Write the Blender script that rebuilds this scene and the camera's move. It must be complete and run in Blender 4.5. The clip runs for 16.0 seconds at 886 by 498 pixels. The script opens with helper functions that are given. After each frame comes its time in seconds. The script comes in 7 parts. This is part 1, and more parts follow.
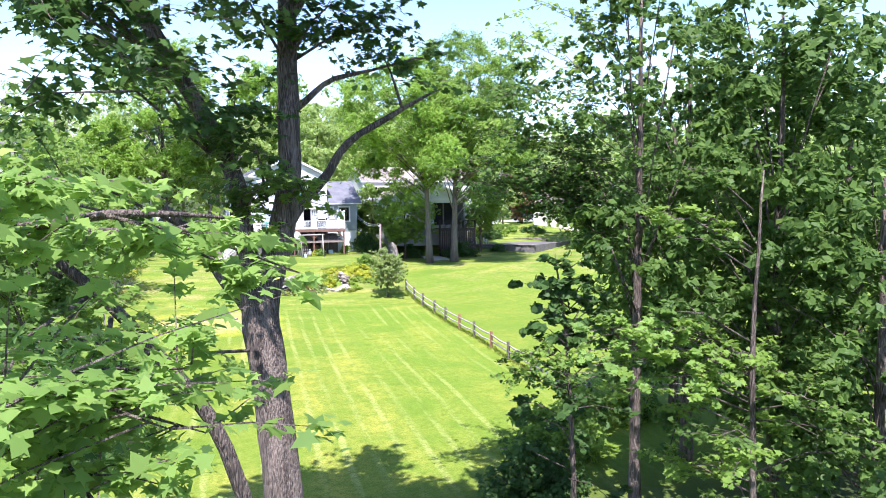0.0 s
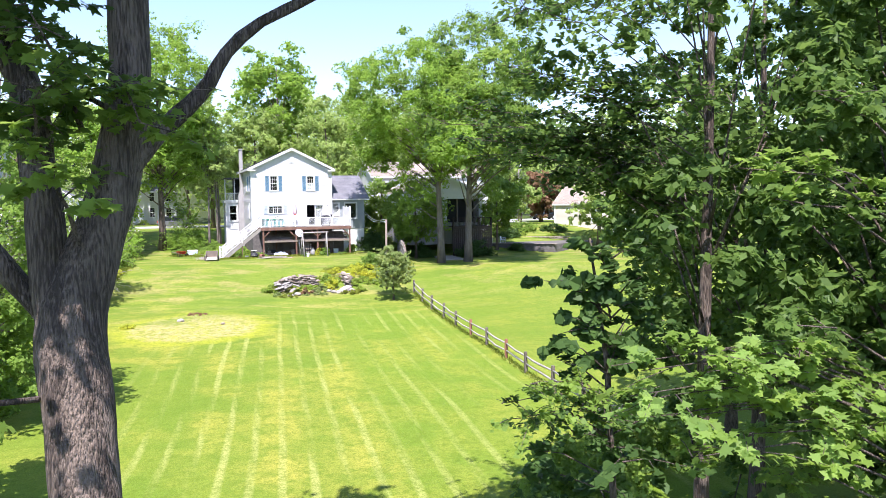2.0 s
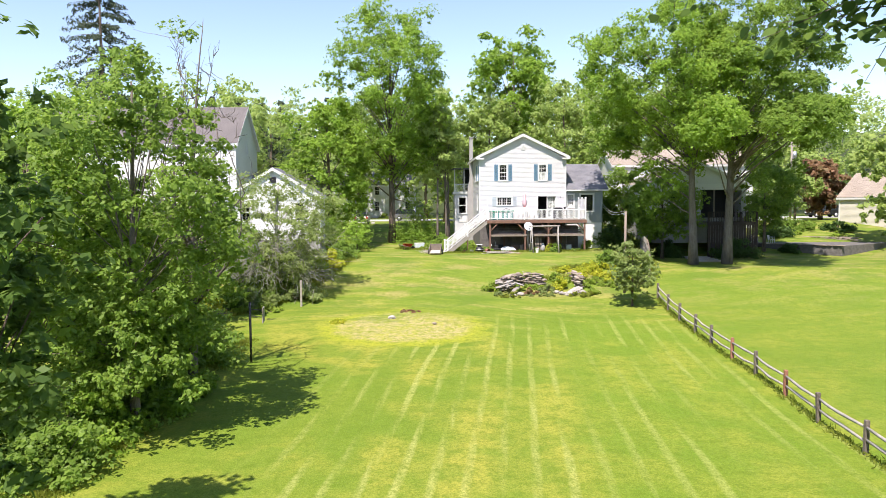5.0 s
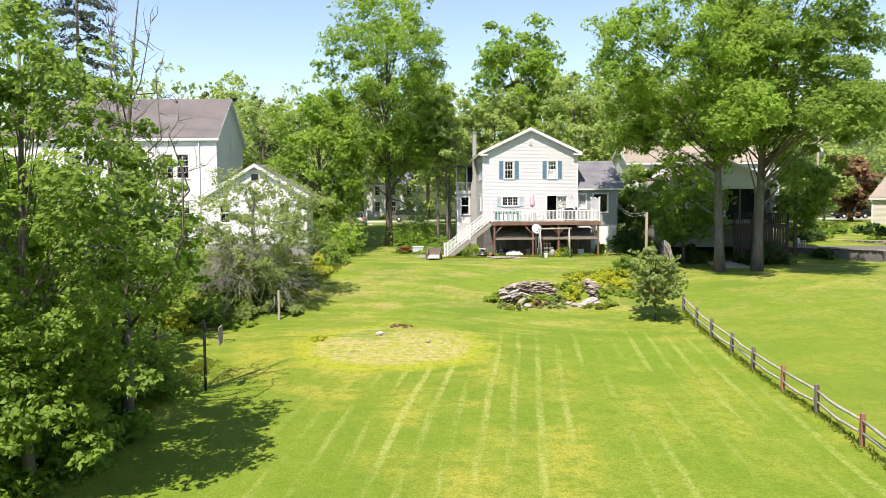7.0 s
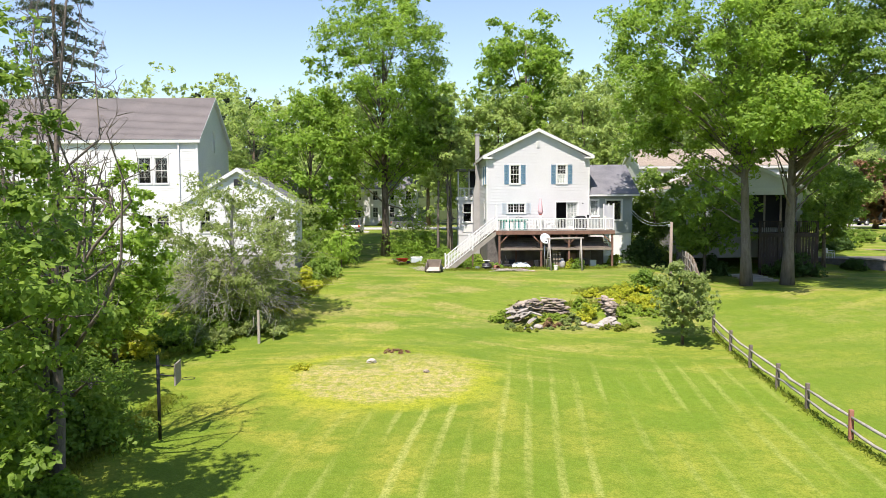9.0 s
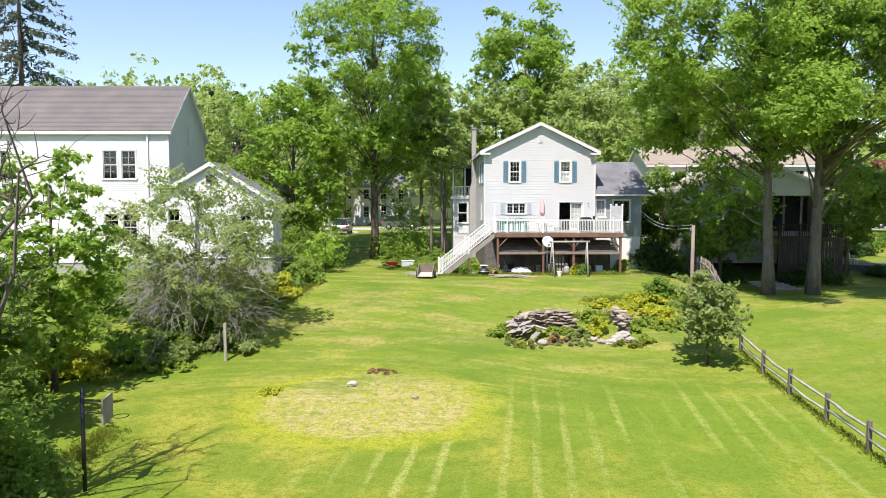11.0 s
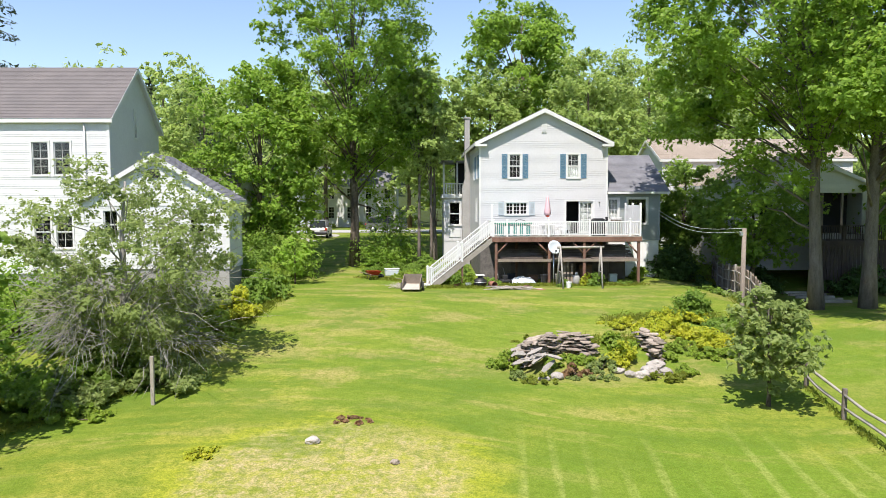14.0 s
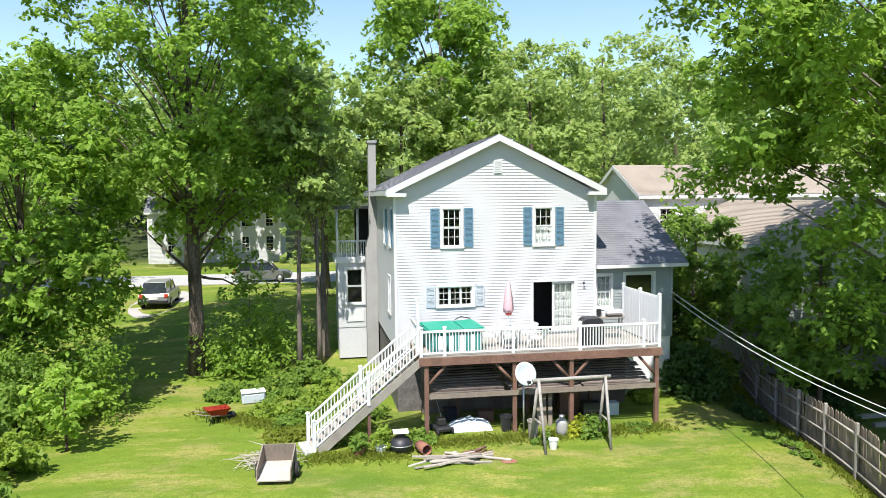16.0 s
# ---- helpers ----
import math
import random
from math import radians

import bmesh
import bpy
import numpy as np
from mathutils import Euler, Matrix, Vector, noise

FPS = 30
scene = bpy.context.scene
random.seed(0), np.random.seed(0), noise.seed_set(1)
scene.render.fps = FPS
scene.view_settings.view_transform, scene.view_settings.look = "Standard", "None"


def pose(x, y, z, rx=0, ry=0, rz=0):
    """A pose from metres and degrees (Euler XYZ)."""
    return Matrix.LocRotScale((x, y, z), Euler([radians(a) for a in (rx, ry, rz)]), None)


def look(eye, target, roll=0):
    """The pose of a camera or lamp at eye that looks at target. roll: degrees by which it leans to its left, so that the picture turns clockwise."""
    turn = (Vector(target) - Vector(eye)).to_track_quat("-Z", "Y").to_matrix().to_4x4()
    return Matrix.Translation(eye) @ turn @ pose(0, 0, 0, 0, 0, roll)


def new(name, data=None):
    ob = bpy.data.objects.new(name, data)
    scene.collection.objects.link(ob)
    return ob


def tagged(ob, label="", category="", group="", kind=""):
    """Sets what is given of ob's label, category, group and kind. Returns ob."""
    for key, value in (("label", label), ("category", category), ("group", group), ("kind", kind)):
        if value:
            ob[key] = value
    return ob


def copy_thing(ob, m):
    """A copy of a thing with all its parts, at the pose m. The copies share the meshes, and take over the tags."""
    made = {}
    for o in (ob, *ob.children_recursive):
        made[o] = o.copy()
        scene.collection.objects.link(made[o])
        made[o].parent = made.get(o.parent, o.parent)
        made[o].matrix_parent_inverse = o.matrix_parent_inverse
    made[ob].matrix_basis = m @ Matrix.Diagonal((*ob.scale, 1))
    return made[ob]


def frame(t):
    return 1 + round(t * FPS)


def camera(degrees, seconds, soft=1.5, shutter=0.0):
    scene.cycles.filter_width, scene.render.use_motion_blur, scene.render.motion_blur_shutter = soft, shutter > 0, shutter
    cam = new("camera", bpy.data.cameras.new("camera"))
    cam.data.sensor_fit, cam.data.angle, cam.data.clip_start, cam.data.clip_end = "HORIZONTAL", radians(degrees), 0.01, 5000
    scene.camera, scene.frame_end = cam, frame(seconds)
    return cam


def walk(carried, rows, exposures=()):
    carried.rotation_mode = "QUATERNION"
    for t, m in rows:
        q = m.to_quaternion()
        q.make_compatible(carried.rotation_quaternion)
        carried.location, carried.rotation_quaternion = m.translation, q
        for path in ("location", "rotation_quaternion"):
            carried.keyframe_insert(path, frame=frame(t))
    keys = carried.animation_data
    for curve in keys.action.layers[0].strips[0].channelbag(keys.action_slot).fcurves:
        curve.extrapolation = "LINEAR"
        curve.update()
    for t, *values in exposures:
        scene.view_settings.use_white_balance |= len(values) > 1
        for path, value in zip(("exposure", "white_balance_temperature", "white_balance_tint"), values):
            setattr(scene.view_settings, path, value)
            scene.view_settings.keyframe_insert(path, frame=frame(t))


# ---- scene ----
cam = camera(63.5, 16.0, 0.8)
PATH = [
    (0, (-9.48, -83.981, 6.446), (-8.753, -82.123, 6.302), -0.5),
    (0.5, (-8.932, -82.571, 6.16), (-8.204, -80.714, 6.018), 0.1),
    (1, (-8.188, -81.219, 5.944), (-7.46, -79.362, 5.803), -0.1),
    (1.5, (-7.47, -79.916, 5.76), (-6.746, -78.056, 5.623), -0.1),
    (2, (-6.691, -78.68, 5.634), (-6.015, -76.803, 5.497), -0.6),
    (2.5, (-6.048, -77.552, 5.49), (-5.46, -75.645, 5.354), -0.7),
    (3, (-5.586, -76.43, 5.319), (-5.183, -74.475, 5.184), -0.5),
    (3.5, (-5.016, -75.118, 5.159), (-4.807, -73.134, 5.024), -0.6),
    (4, (-4.689, -73.986, 4.962), (-4.608, -71.992, 4.829), -0.6),
    (6.5, (-3.606, -66.759, 4.786), (-3.608, -64.763, 4.65), -0.4),
    (7, (-3.485, -65.354, 4.757), (-3.489, -63.358, 4.625), -0.4),
    (7.5, (-3.496, -64.035, 4.818), (-3.5, -62.039, 4.69), -0.4),
    (8, (-3.518, -62.781, 4.895), (-3.523, -60.784, 4.771), -0.4),
    (8.5, (-3.521, -61.608, 4.979), (-3.527, -59.611, 4.856), -0.4),
    (9, (-3.448, -60.411, 5.049), (-3.455, -58.415, 4.927), -0.4),
    (11.5, (-3.403, -54.446, 5.055), (-3.389, -52.45, 4.931), 0.0),
    (12, (-3.44, -53.214, 5.015), (-3.42, -51.218, 4.892), -0.1),
    (12.5, (-3.44, -51.943, 5.014), (-3.414, -49.947, 4.89), -0.1),
    (13, (-3.413, -50.651, 5.03), (-3.383, -48.655, 4.907), -0.1),
    (13.5, (-3.362, -49.379, 5.022), (-3.329, -47.383, 4.898), -0.1),
    (14, (-3.312, -48.14, 4.986), (-3.275, -46.144, 4.864), -0.2),
    (14.5, (-3.301, -46.904, 5.044), (-3.259, -44.908, 4.92), -0.2),
    (14.7, (-3.1, -44.167, 5.28), (-3.056, -42.172, 5.145), -0.5),
    (14.8, (-3.0, -42.616, 5.37), (-2.955, -40.621, 5.234), -0.6),
    (15, (-2.85, -39.918, 5.48), (-2.807, -37.923, 5.343), -0.6),
    (15.2, (-2.75, -37.186, 5.899), (-2.664, -35.194, 5.747), -0.9),
    (15.5, (-2.75, -31.929, 7.814), (-2.49, -29.952, 7.654), -0.6),
    (16, (-2.495, -29.066, 8.825), (-2.187, -27.095, 8.682), -0.6),
]
walk(cam, [(t, look(eye, target, roll)) for t, eye, target, roll in PATH],
     [(0, 1.68, 5650, 25), (1.5, 1.53, 5850, 25), (3.0, 1.44, 6200, 24), (4.0, 1.29, 6400, 22), (7, 1.1, 6850, 16), (9, 1.05, 6700, 16), (12.5, 0.98, 6550, 15), (14.5, 0.9, 6450, 14), (15, 0.86, 6350, 14), (15.5, 1.0, 6300, 12), (16, 1.08, 6300, 11)])

# ---- world, sun, exposure ----
SUN_AZ, SUN_EL = math.atan2(-0.36, -0.93), radians(60)
world = bpy.data.worlds.new("sky")
scene.world = world
world.use_nodes = True
wn = world.node_tree.nodes
sky = wn.new("ShaderNodeTexSky")
sky.sky_type = "NISHITA"
sky.sun_disc = False
sky.sun_elevation, sky.sun_rotation = SUN_EL, SUN_AZ
sky.air_density, sky.dust_density, sky.ozone_density = 1.0, 0.3, 1.0
world.node_tree.links.new(sky.outputs[0], wn["Background"].inputs[0])
wn["Background"].inputs[1].default_value = 0.108
sun = new("sun", bpy.data.lights.new("sun", "SUN"))
sun.data.energy, sun.data.angle, sun.data.color = 4.0, radians(0.55), (1.0, 0.95, 0.86)
to_sun = Vector((math.sin(SUN_AZ) * math.cos(SUN_EL), math.cos(SUN_AZ) * math.cos(SUN_EL), math.sin(SUN_EL)))
sun.matrix_world = look(to_sun * 200, (0, 0, 0))


# ---- materials ----
def material(name, colour, rough=0.7, metal=0.0, second=None, scale=4.0, fine=40.0, mix=0.6, bump=0.2, relief=0.02,
             stretch=(1, 1, 1), per_object=0.0, spec=0.4, spread=0.3):
    """Two-scale noise between two colours, with relief."""
    m = bpy.data.materials.new(name)
    m.use_nodes = True
    nt = m.node_tree
    n, l = nt.nodes, nt.links
    b = n["Principled BSDF"]
    b.inputs["Roughness"].default_value = rough
    b.inputs["Metallic"].default_value = metal
    b.inputs["Specular IOR Level"].default_value = spec
    second = second or tuple(c * 0.72 for c in colour)
    co = n.new("ShaderNodeTexCoord")
    mp = n.new("ShaderNodeMapping")
    mp.inputs["Scale"].default_value = stretch
    l.new(co.outputs["Object"], mp.inputs["Vector"])
    big, small = n.new("ShaderNodeTexNoise"), n.new("ShaderNodeTexNoise")
    big.inputs["Scale"].default_value, big.inputs["Detail"].default_value = scale, 4
    small.inputs["Scale"].default_value, small.inputs["Detail"].default_value = fine, 3
    for t in (big, small):
        l.new(mp.outputs[0], t.inputs["Vector"])
    add = n.new("ShaderNodeMath")
    add.operation = "ADD"
    l.new(big.outputs[0], add.inputs[0])
    l.new(small.outputs[0], add.inputs[1])
    rng = n.new("ShaderNodeMapRange")
    rng.inputs["From Min"].default_value, rng.inputs["From Max"].default_value = 1 - spread, 1 + spread
    rng.inputs["To Max"].default_value = mix
    l.new(add.outputs[0], rng.inputs[0])
    mx = n.new("ShaderNodeMix")
    mx.data_type = "RGBA"
    mx.inputs["A"].default_value, mx.inputs["B"].default_value = (*colour, 1), (*second, 1)
    l.new(rng.outputs[0], mx.inputs["Factor"])
    out = mx.outputs["Result"]
    if per_object:
        info, hsv, r2 = n.new("ShaderNodeObjectInfo"), n.new("ShaderNodeHueSaturation"), n.new("ShaderNodeMapRange")
        r2.inputs["To Min"].default_value, r2.inputs["To Max"].default_value = 1 - per_object, 1 + per_object
        l.new(info.outputs["Random"], r2.inputs[0])
        l.new(r2.outputs[0], hsv.inputs["Value"])
        l.new(out, hsv.inputs["Color"])
        out = hsv.outputs[0]
    l.new(out, b.inputs["Base Color"])
    if bump:
        bp = n.new("ShaderNodeBump")
        bp.inputs["Strength"].default_value, bp.inputs["Distance"].default_value = bump, relief
        l.new(small.outputs[0], bp.inputs["Height"])
        l.new(bp.outputs[0], b.inputs["Normal"])
    return m


def leaf_material(name, light, dark, through_light=0.35, vary=0.25, rough=0.5):
    """Leaves: colour varies from leaf to leaf and clump to clump, and some light comes through."""
    m = bpy.data.materials.new(name)
    m.use_nodes = True
    nt = m.node_tree
    n, l = nt.nodes, nt.links
    b, out = n["Principled BSDF"], n["Material Output"]
    b.inputs["Roughness"].default_value = rough
    b.inputs["Specular IOR Level"].default_value = 0.18
    geo, co, noi = n.new("ShaderNodeNewGeometry"), n.new("ShaderNodeTexCoord"), n.new("ShaderNodeTexNoise")
    noi.inputs["Scale"].default_value, noi.inputs["Detail"].default_value = 0.55, 2
    l.new(co.outputs["Object"], noi.inputs["Vector"])
    r1 = n.new("ShaderNodeMapRange")
    r1.inputs["From Min"].default_value, r1.inputs["From Max"].default_value = 0.3, 0.7
    l.new(noi.outputs[0], r1.inputs[0])
    ad = n.new("ShaderNodeMath")
    ad.operation = "MULTIPLY_ADD"
    ad.inputs[1].default_value = 0.6
    l.new(geo.outputs["Random Per Island"], ad.inputs[0])
    half = n.new("ShaderNodeMath")
    half.operation = "MULTIPLY"
    half.inputs[1].default_value = 0.4
    l.new(r1.outputs[0], half.inputs[0])
    l.new(half.outputs[0], ad.inputs[2])
    mx = n.new("ShaderNodeMix")
    mx.data_type = "RGBA"
    mx.inputs["A"].default_value, mx.inputs["B"].default_value = (*dark, 1), (*light, 1)
    l.new(ad.outputs[0], mx.inputs["Factor"])
    l.new(mx.outputs["Result"], b.inputs["Base Color"])
    tr, ms, hs = n.new("ShaderNodeBsdfTranslucent"), n.new("ShaderNodeMixShader"), n.new("ShaderNodeHueSaturation")
    hs.inputs["Hue"].default_value, hs.inputs["Saturation"].default_value, hs.inputs["Value"].default_value = 0.49, 1.0, 1.75
    l.new(mx.outputs["Result"], hs.inputs["Color"])
    l.new(hs.outputs[0], tr.inputs["Color"])
    ms.inputs[0].default_value = through_light
    l.new(b.outputs[0], ms.inputs[1])
    l.new(tr.outputs[0], ms.inputs[2])
    l.new(ms.outputs[0], out.inputs["Surface"])
    return m


def glass_material(name):
    m = bpy.data.materials.new(name)
    m.use_nodes = True
    b = m.node_tree.nodes["Principled BSDF"]
    b.inputs["Base Color"].default_value = (0.85, 0.9, 0.9, 1)
    b.inputs["Roughness"].default_value = 0.03
    b.inputs["Transmission Weight"].default_value = 1.0
    b.inputs["IOR"].default_value = 1.45
    return m


def lawn_material():
    """Mown grass: mowing stripes, a worn ring, dry and lush patches, blade-fine grain."""
    m = bpy.data.materials.new("lawn")
    m.use_nodes = True
    nt = m.node_tree
    n, l = nt.nodes, nt.links
    b = n["Principled BSDF"]
    b.inputs["Roughness"].default_value = 0.75
    b.inputs["Specular IOR Level"].default_value = 0.08
    co = n.new("ShaderNodeTexCoord")
    sep = n.new("ShaderNodeSeparateXYZ")
    l.new(co.outputs["Object"], sep.inputs[0])

    def noise_of(scale, detail=4, rough=0.55, stretch=None, turn=0):
        t = n.new("ShaderNodeTexNoise")
        t.inputs["Scale"].default_value, t.inputs["Detail"].default_value, t.inputs["Roughness"].default_value = scale, detail, rough
        if stretch:
            mp = n.new("ShaderNodeMapping")
            mp.inputs["Scale"].default_value = stretch
            mp.inputs["Rotation"].default_value = (0, 0, turn)
            l.new(co.outputs["Object"], mp.inputs[0])
            l.new(mp.outputs[0], t.inputs["Vector"])
        else:
            l.new(co.outputs["Object"], t.inputs["Vector"])
        return t.outputs[0]

    def calc(op, a, c=None, d=None):
        q = n.new("ShaderNodeMath")
        q.operation = op
        for i, v in enumerate((a, c, d)):
            if v is None:
                continue
            if isinstance(v, (int, float)):
                q.inputs[i].default_value = v
            else:
                l.new(v, q.inputs[i])
        return q.outputs[0]

    def ramp(v, lo, hi, a=0.0, c=1.0):
        q = n.new("ShaderNodeMapRange")
        q.interpolation_type = "SMOOTHSTEP"
        for k, val in (("From Min", lo), ("From Max", hi), ("To Min", a), ("To Max", c)):
            q.inputs[k].default_value = val
        l.new(v, q.inputs[0])
        return q.outputs[0]

    def blend(f, a, c):
        q = n.new("ShaderNodeMix")
        q.data_type = "RGBA"
        for key, v in (("Factor", f), ("A", a), ("B", c)):
            if isinstance(v, tuple):
                q.inputs[key].default_value = (*v, 1)
            else:
                l.new(v, q.inputs[key])
        return q.outputs["Result"]

    x, y = sep.outputs[0], sep.outputs[1]
    patch, mid, fine = noise_of(0.11, 4), noise_of(0.9, 5, 0.65), noise_of(14, 3, 0.7)
    col = blend(ramp(patch, 0.41, 0.59), (0.157, 0.220, 0.025), (0.314, 0.302, 0.049))
    col = blend(ramp(noise_of(0.34, 4, 0.6), 0.46, 0.64, 0, 0.75), col, (0.122, 0.201, 0.020))
    col = blend(ramp(mid, 0.44, 0.66, 0, 0.6), col, (0.127, 0.194, 0.020))
    # mowing stripes, a little crooked and uneven, fading at the edges of the mown field
    wob = calc("MULTIPLY", calc("SUBTRACT", noise_of(0.05, 1), 0.5), 1.1)
    u = calc("ADD", calc("SUBTRACT", x, calc("MULTIPLY", y, 0.115)), wob)
    wave = calc("SINE", calc("MULTIPLY", u, 2 * math.pi / 3.15))
    line = calc("SINE", calc("MULTIPLY", u, 2 * math.pi / 1.05))
    area = calc("MULTIPLY", ramp(y, -21.0, -29.0), calc("MULTIPLY", ramp(u, -6.5, -1.5), ramp(u, 18.0, 14.5)))
    streak = noise_of(1.0, 3, 0.6, (1.2, 0.05, 1), radians(6.5))
    worn = ramp(streak, 0.36, 0.66)
    col = blend(calc("MULTIPLY", calc("MULTIPLY", ramp(wave, -0.8, 0.8), area), 0.42), col, (0.110, 0.190, 0.017))
    col = blend(calc("MULTIPLY", calc("MULTIPLY", ramp(line, 0.35, 1.0), area), calc("MULTIPLY", worn, 0.66)), col, (0.398, 0.403, 0.128))
    col = blend(calc("MULTIPLY", calc("MULTIPLY", ramp(u, 3.0, 9.0), area), 0.35), col, (0.125, 0.225, 0.018))
    # darker, greener tone close to the house
    col = blend(calc("MULTIPLY", ramp(y, -13.0, -6.5), 0.45), col, (0.098, 0.190, 0.020))
    # the dry ring where something round once stood
    dx, dy = calc("ADD", x, 6.3), calc("ADD", y, 27.0)
    rad = calc("SQRT", calc("ADD", calc("POWER", calc("MULTIPLY", dx, 0.92), 2), calc("POWER", dy, 2)))
    rad = calc("ADD", rad, calc("MULTIPLY", calc("SUBTRACT", mid, 0.5), 2.4))
    ring = ramp(rad, 4.3, 3.3)
    dry = blend(ramp(noise_of(4.5, 6, 0.75), 0.3, 0.7), (0.355, 0.306, 0.098), (0.508, 0.394, 0.235))
    col = blend(calc("MULTIPLY", ramp(rad, 5.6, 4.2), 0.85), col, (0.338, 0.346, 0.029))
    col = blend(calc("MULTIPLY", ring, ramp(noise_of(2.2, 6, 0.75), 0.4, 0.58, 0.25, 1.0)), col, dry)
    # drifts of greener and drier grass along the curved rows that the mower left on the slope
    bend = calc("MULTIPLY", calc("SINE", calc("MULTIPLY", x, 0.16)), 1.8)
    vec = n.new("ShaderNodeCombineXYZ")
    l.new(calc("MULTIPLY", x, 0.17), vec.inputs[0])
    l.new(calc("ADD", calc("MULTIPLY", y, 0.75), bend), vec.inputs[1])
    dn = n.new("ShaderNodeTexNoise")
    dn.inputs["Scale"].default_value, dn.inputs["Detail"].default_value, dn.inputs["Roughness"].default_value = 1.0, 4, 0.6
    l.new(vec.outputs[0], dn.inputs["Vector"])
    drift = dn.outputs[0]
    sloped = ramp(y, -31, -23)
    col = blend(ramp(y, -27, -19, 0, 0.5), col, (0.178, 0.229, 0.034))
    col = blend(calc("MULTIPLY", calc("MULTIPLY", ramp(drift, 0.5, 0.64), sloped), 0.75), col, (0.098, 0.165, 0.020))
    col = blend(calc("MULTIPLY", calc("MULTIPLY", ramp(drift, 0.49, 0.36), sloped), 0.65), col, (0.364, 0.310, 0.102))
    # dry spots on the slope below the deck and lush ones beside them
    spot = calc("MULTIPLY", ramp(noise_of(0.3, 5, 0.65, (0.7, 1.6, 1), 0.2), 0.5, 0.6), ramp(y, -24, -18))
    col = blend(calc("MULTIPLY", spot, 0.55), col, (0.338, 0.265, 0.117))
    lush = calc("MULTIPLY", ramp(noise_of(0.22, 5, 0.7, (0.8, 1.8, 1), 0.5), 0.5, 0.62), ramp(y, -27, -20))
    col = blend(calc("MULTIPLY", lush, 0.7), col, (0.085, 0.157, 0.020))
    other = calc("MULTIPLY", ramp(x, 11.2, 11.6), ramp(y, -12, -19))
    col = blend(calc("MULTIPLY", other, 0.55), col, (0.127, 0.201, 0.022))
    col = blend(calc("MULTIPLY", ramp(noise_of(2.6, 5, 0.7), 0.48, 0.64), 0.5), col, (0.093, 0.152, 0.011))
    col = blend(ramp(fine, 0.42, 0.62, 0, 0.5), col, (0.085, 0.133, 0.011))
    col = blend(ramp(noise_of(36, 2, 0.6), 0.48, 0.64, 0, 0.2), col, (0.305, 0.330, 0.078))
    col = blend(ramp(noise_of(6.0, 5, 0.8), 0.48, 0.62, 0, 0.4), col, (0.093, 0.145, 0.011))
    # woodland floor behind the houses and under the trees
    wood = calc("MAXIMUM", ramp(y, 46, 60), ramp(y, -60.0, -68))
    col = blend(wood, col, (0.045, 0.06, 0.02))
    l.new(col, b.inputs["Base Color"])
    bp = n.new("ShaderNodeBump")
    bp.inputs["Strength"].default_value, bp.inputs["Distance"].default_value = 0.6, 0.06
    l.new(calc("ADD", fine, calc("MULTIPLY", mid, 0.5)), bp.inputs["Height"])
    l.new(bp.outputs[0], b.inputs["Normal"])
    return m


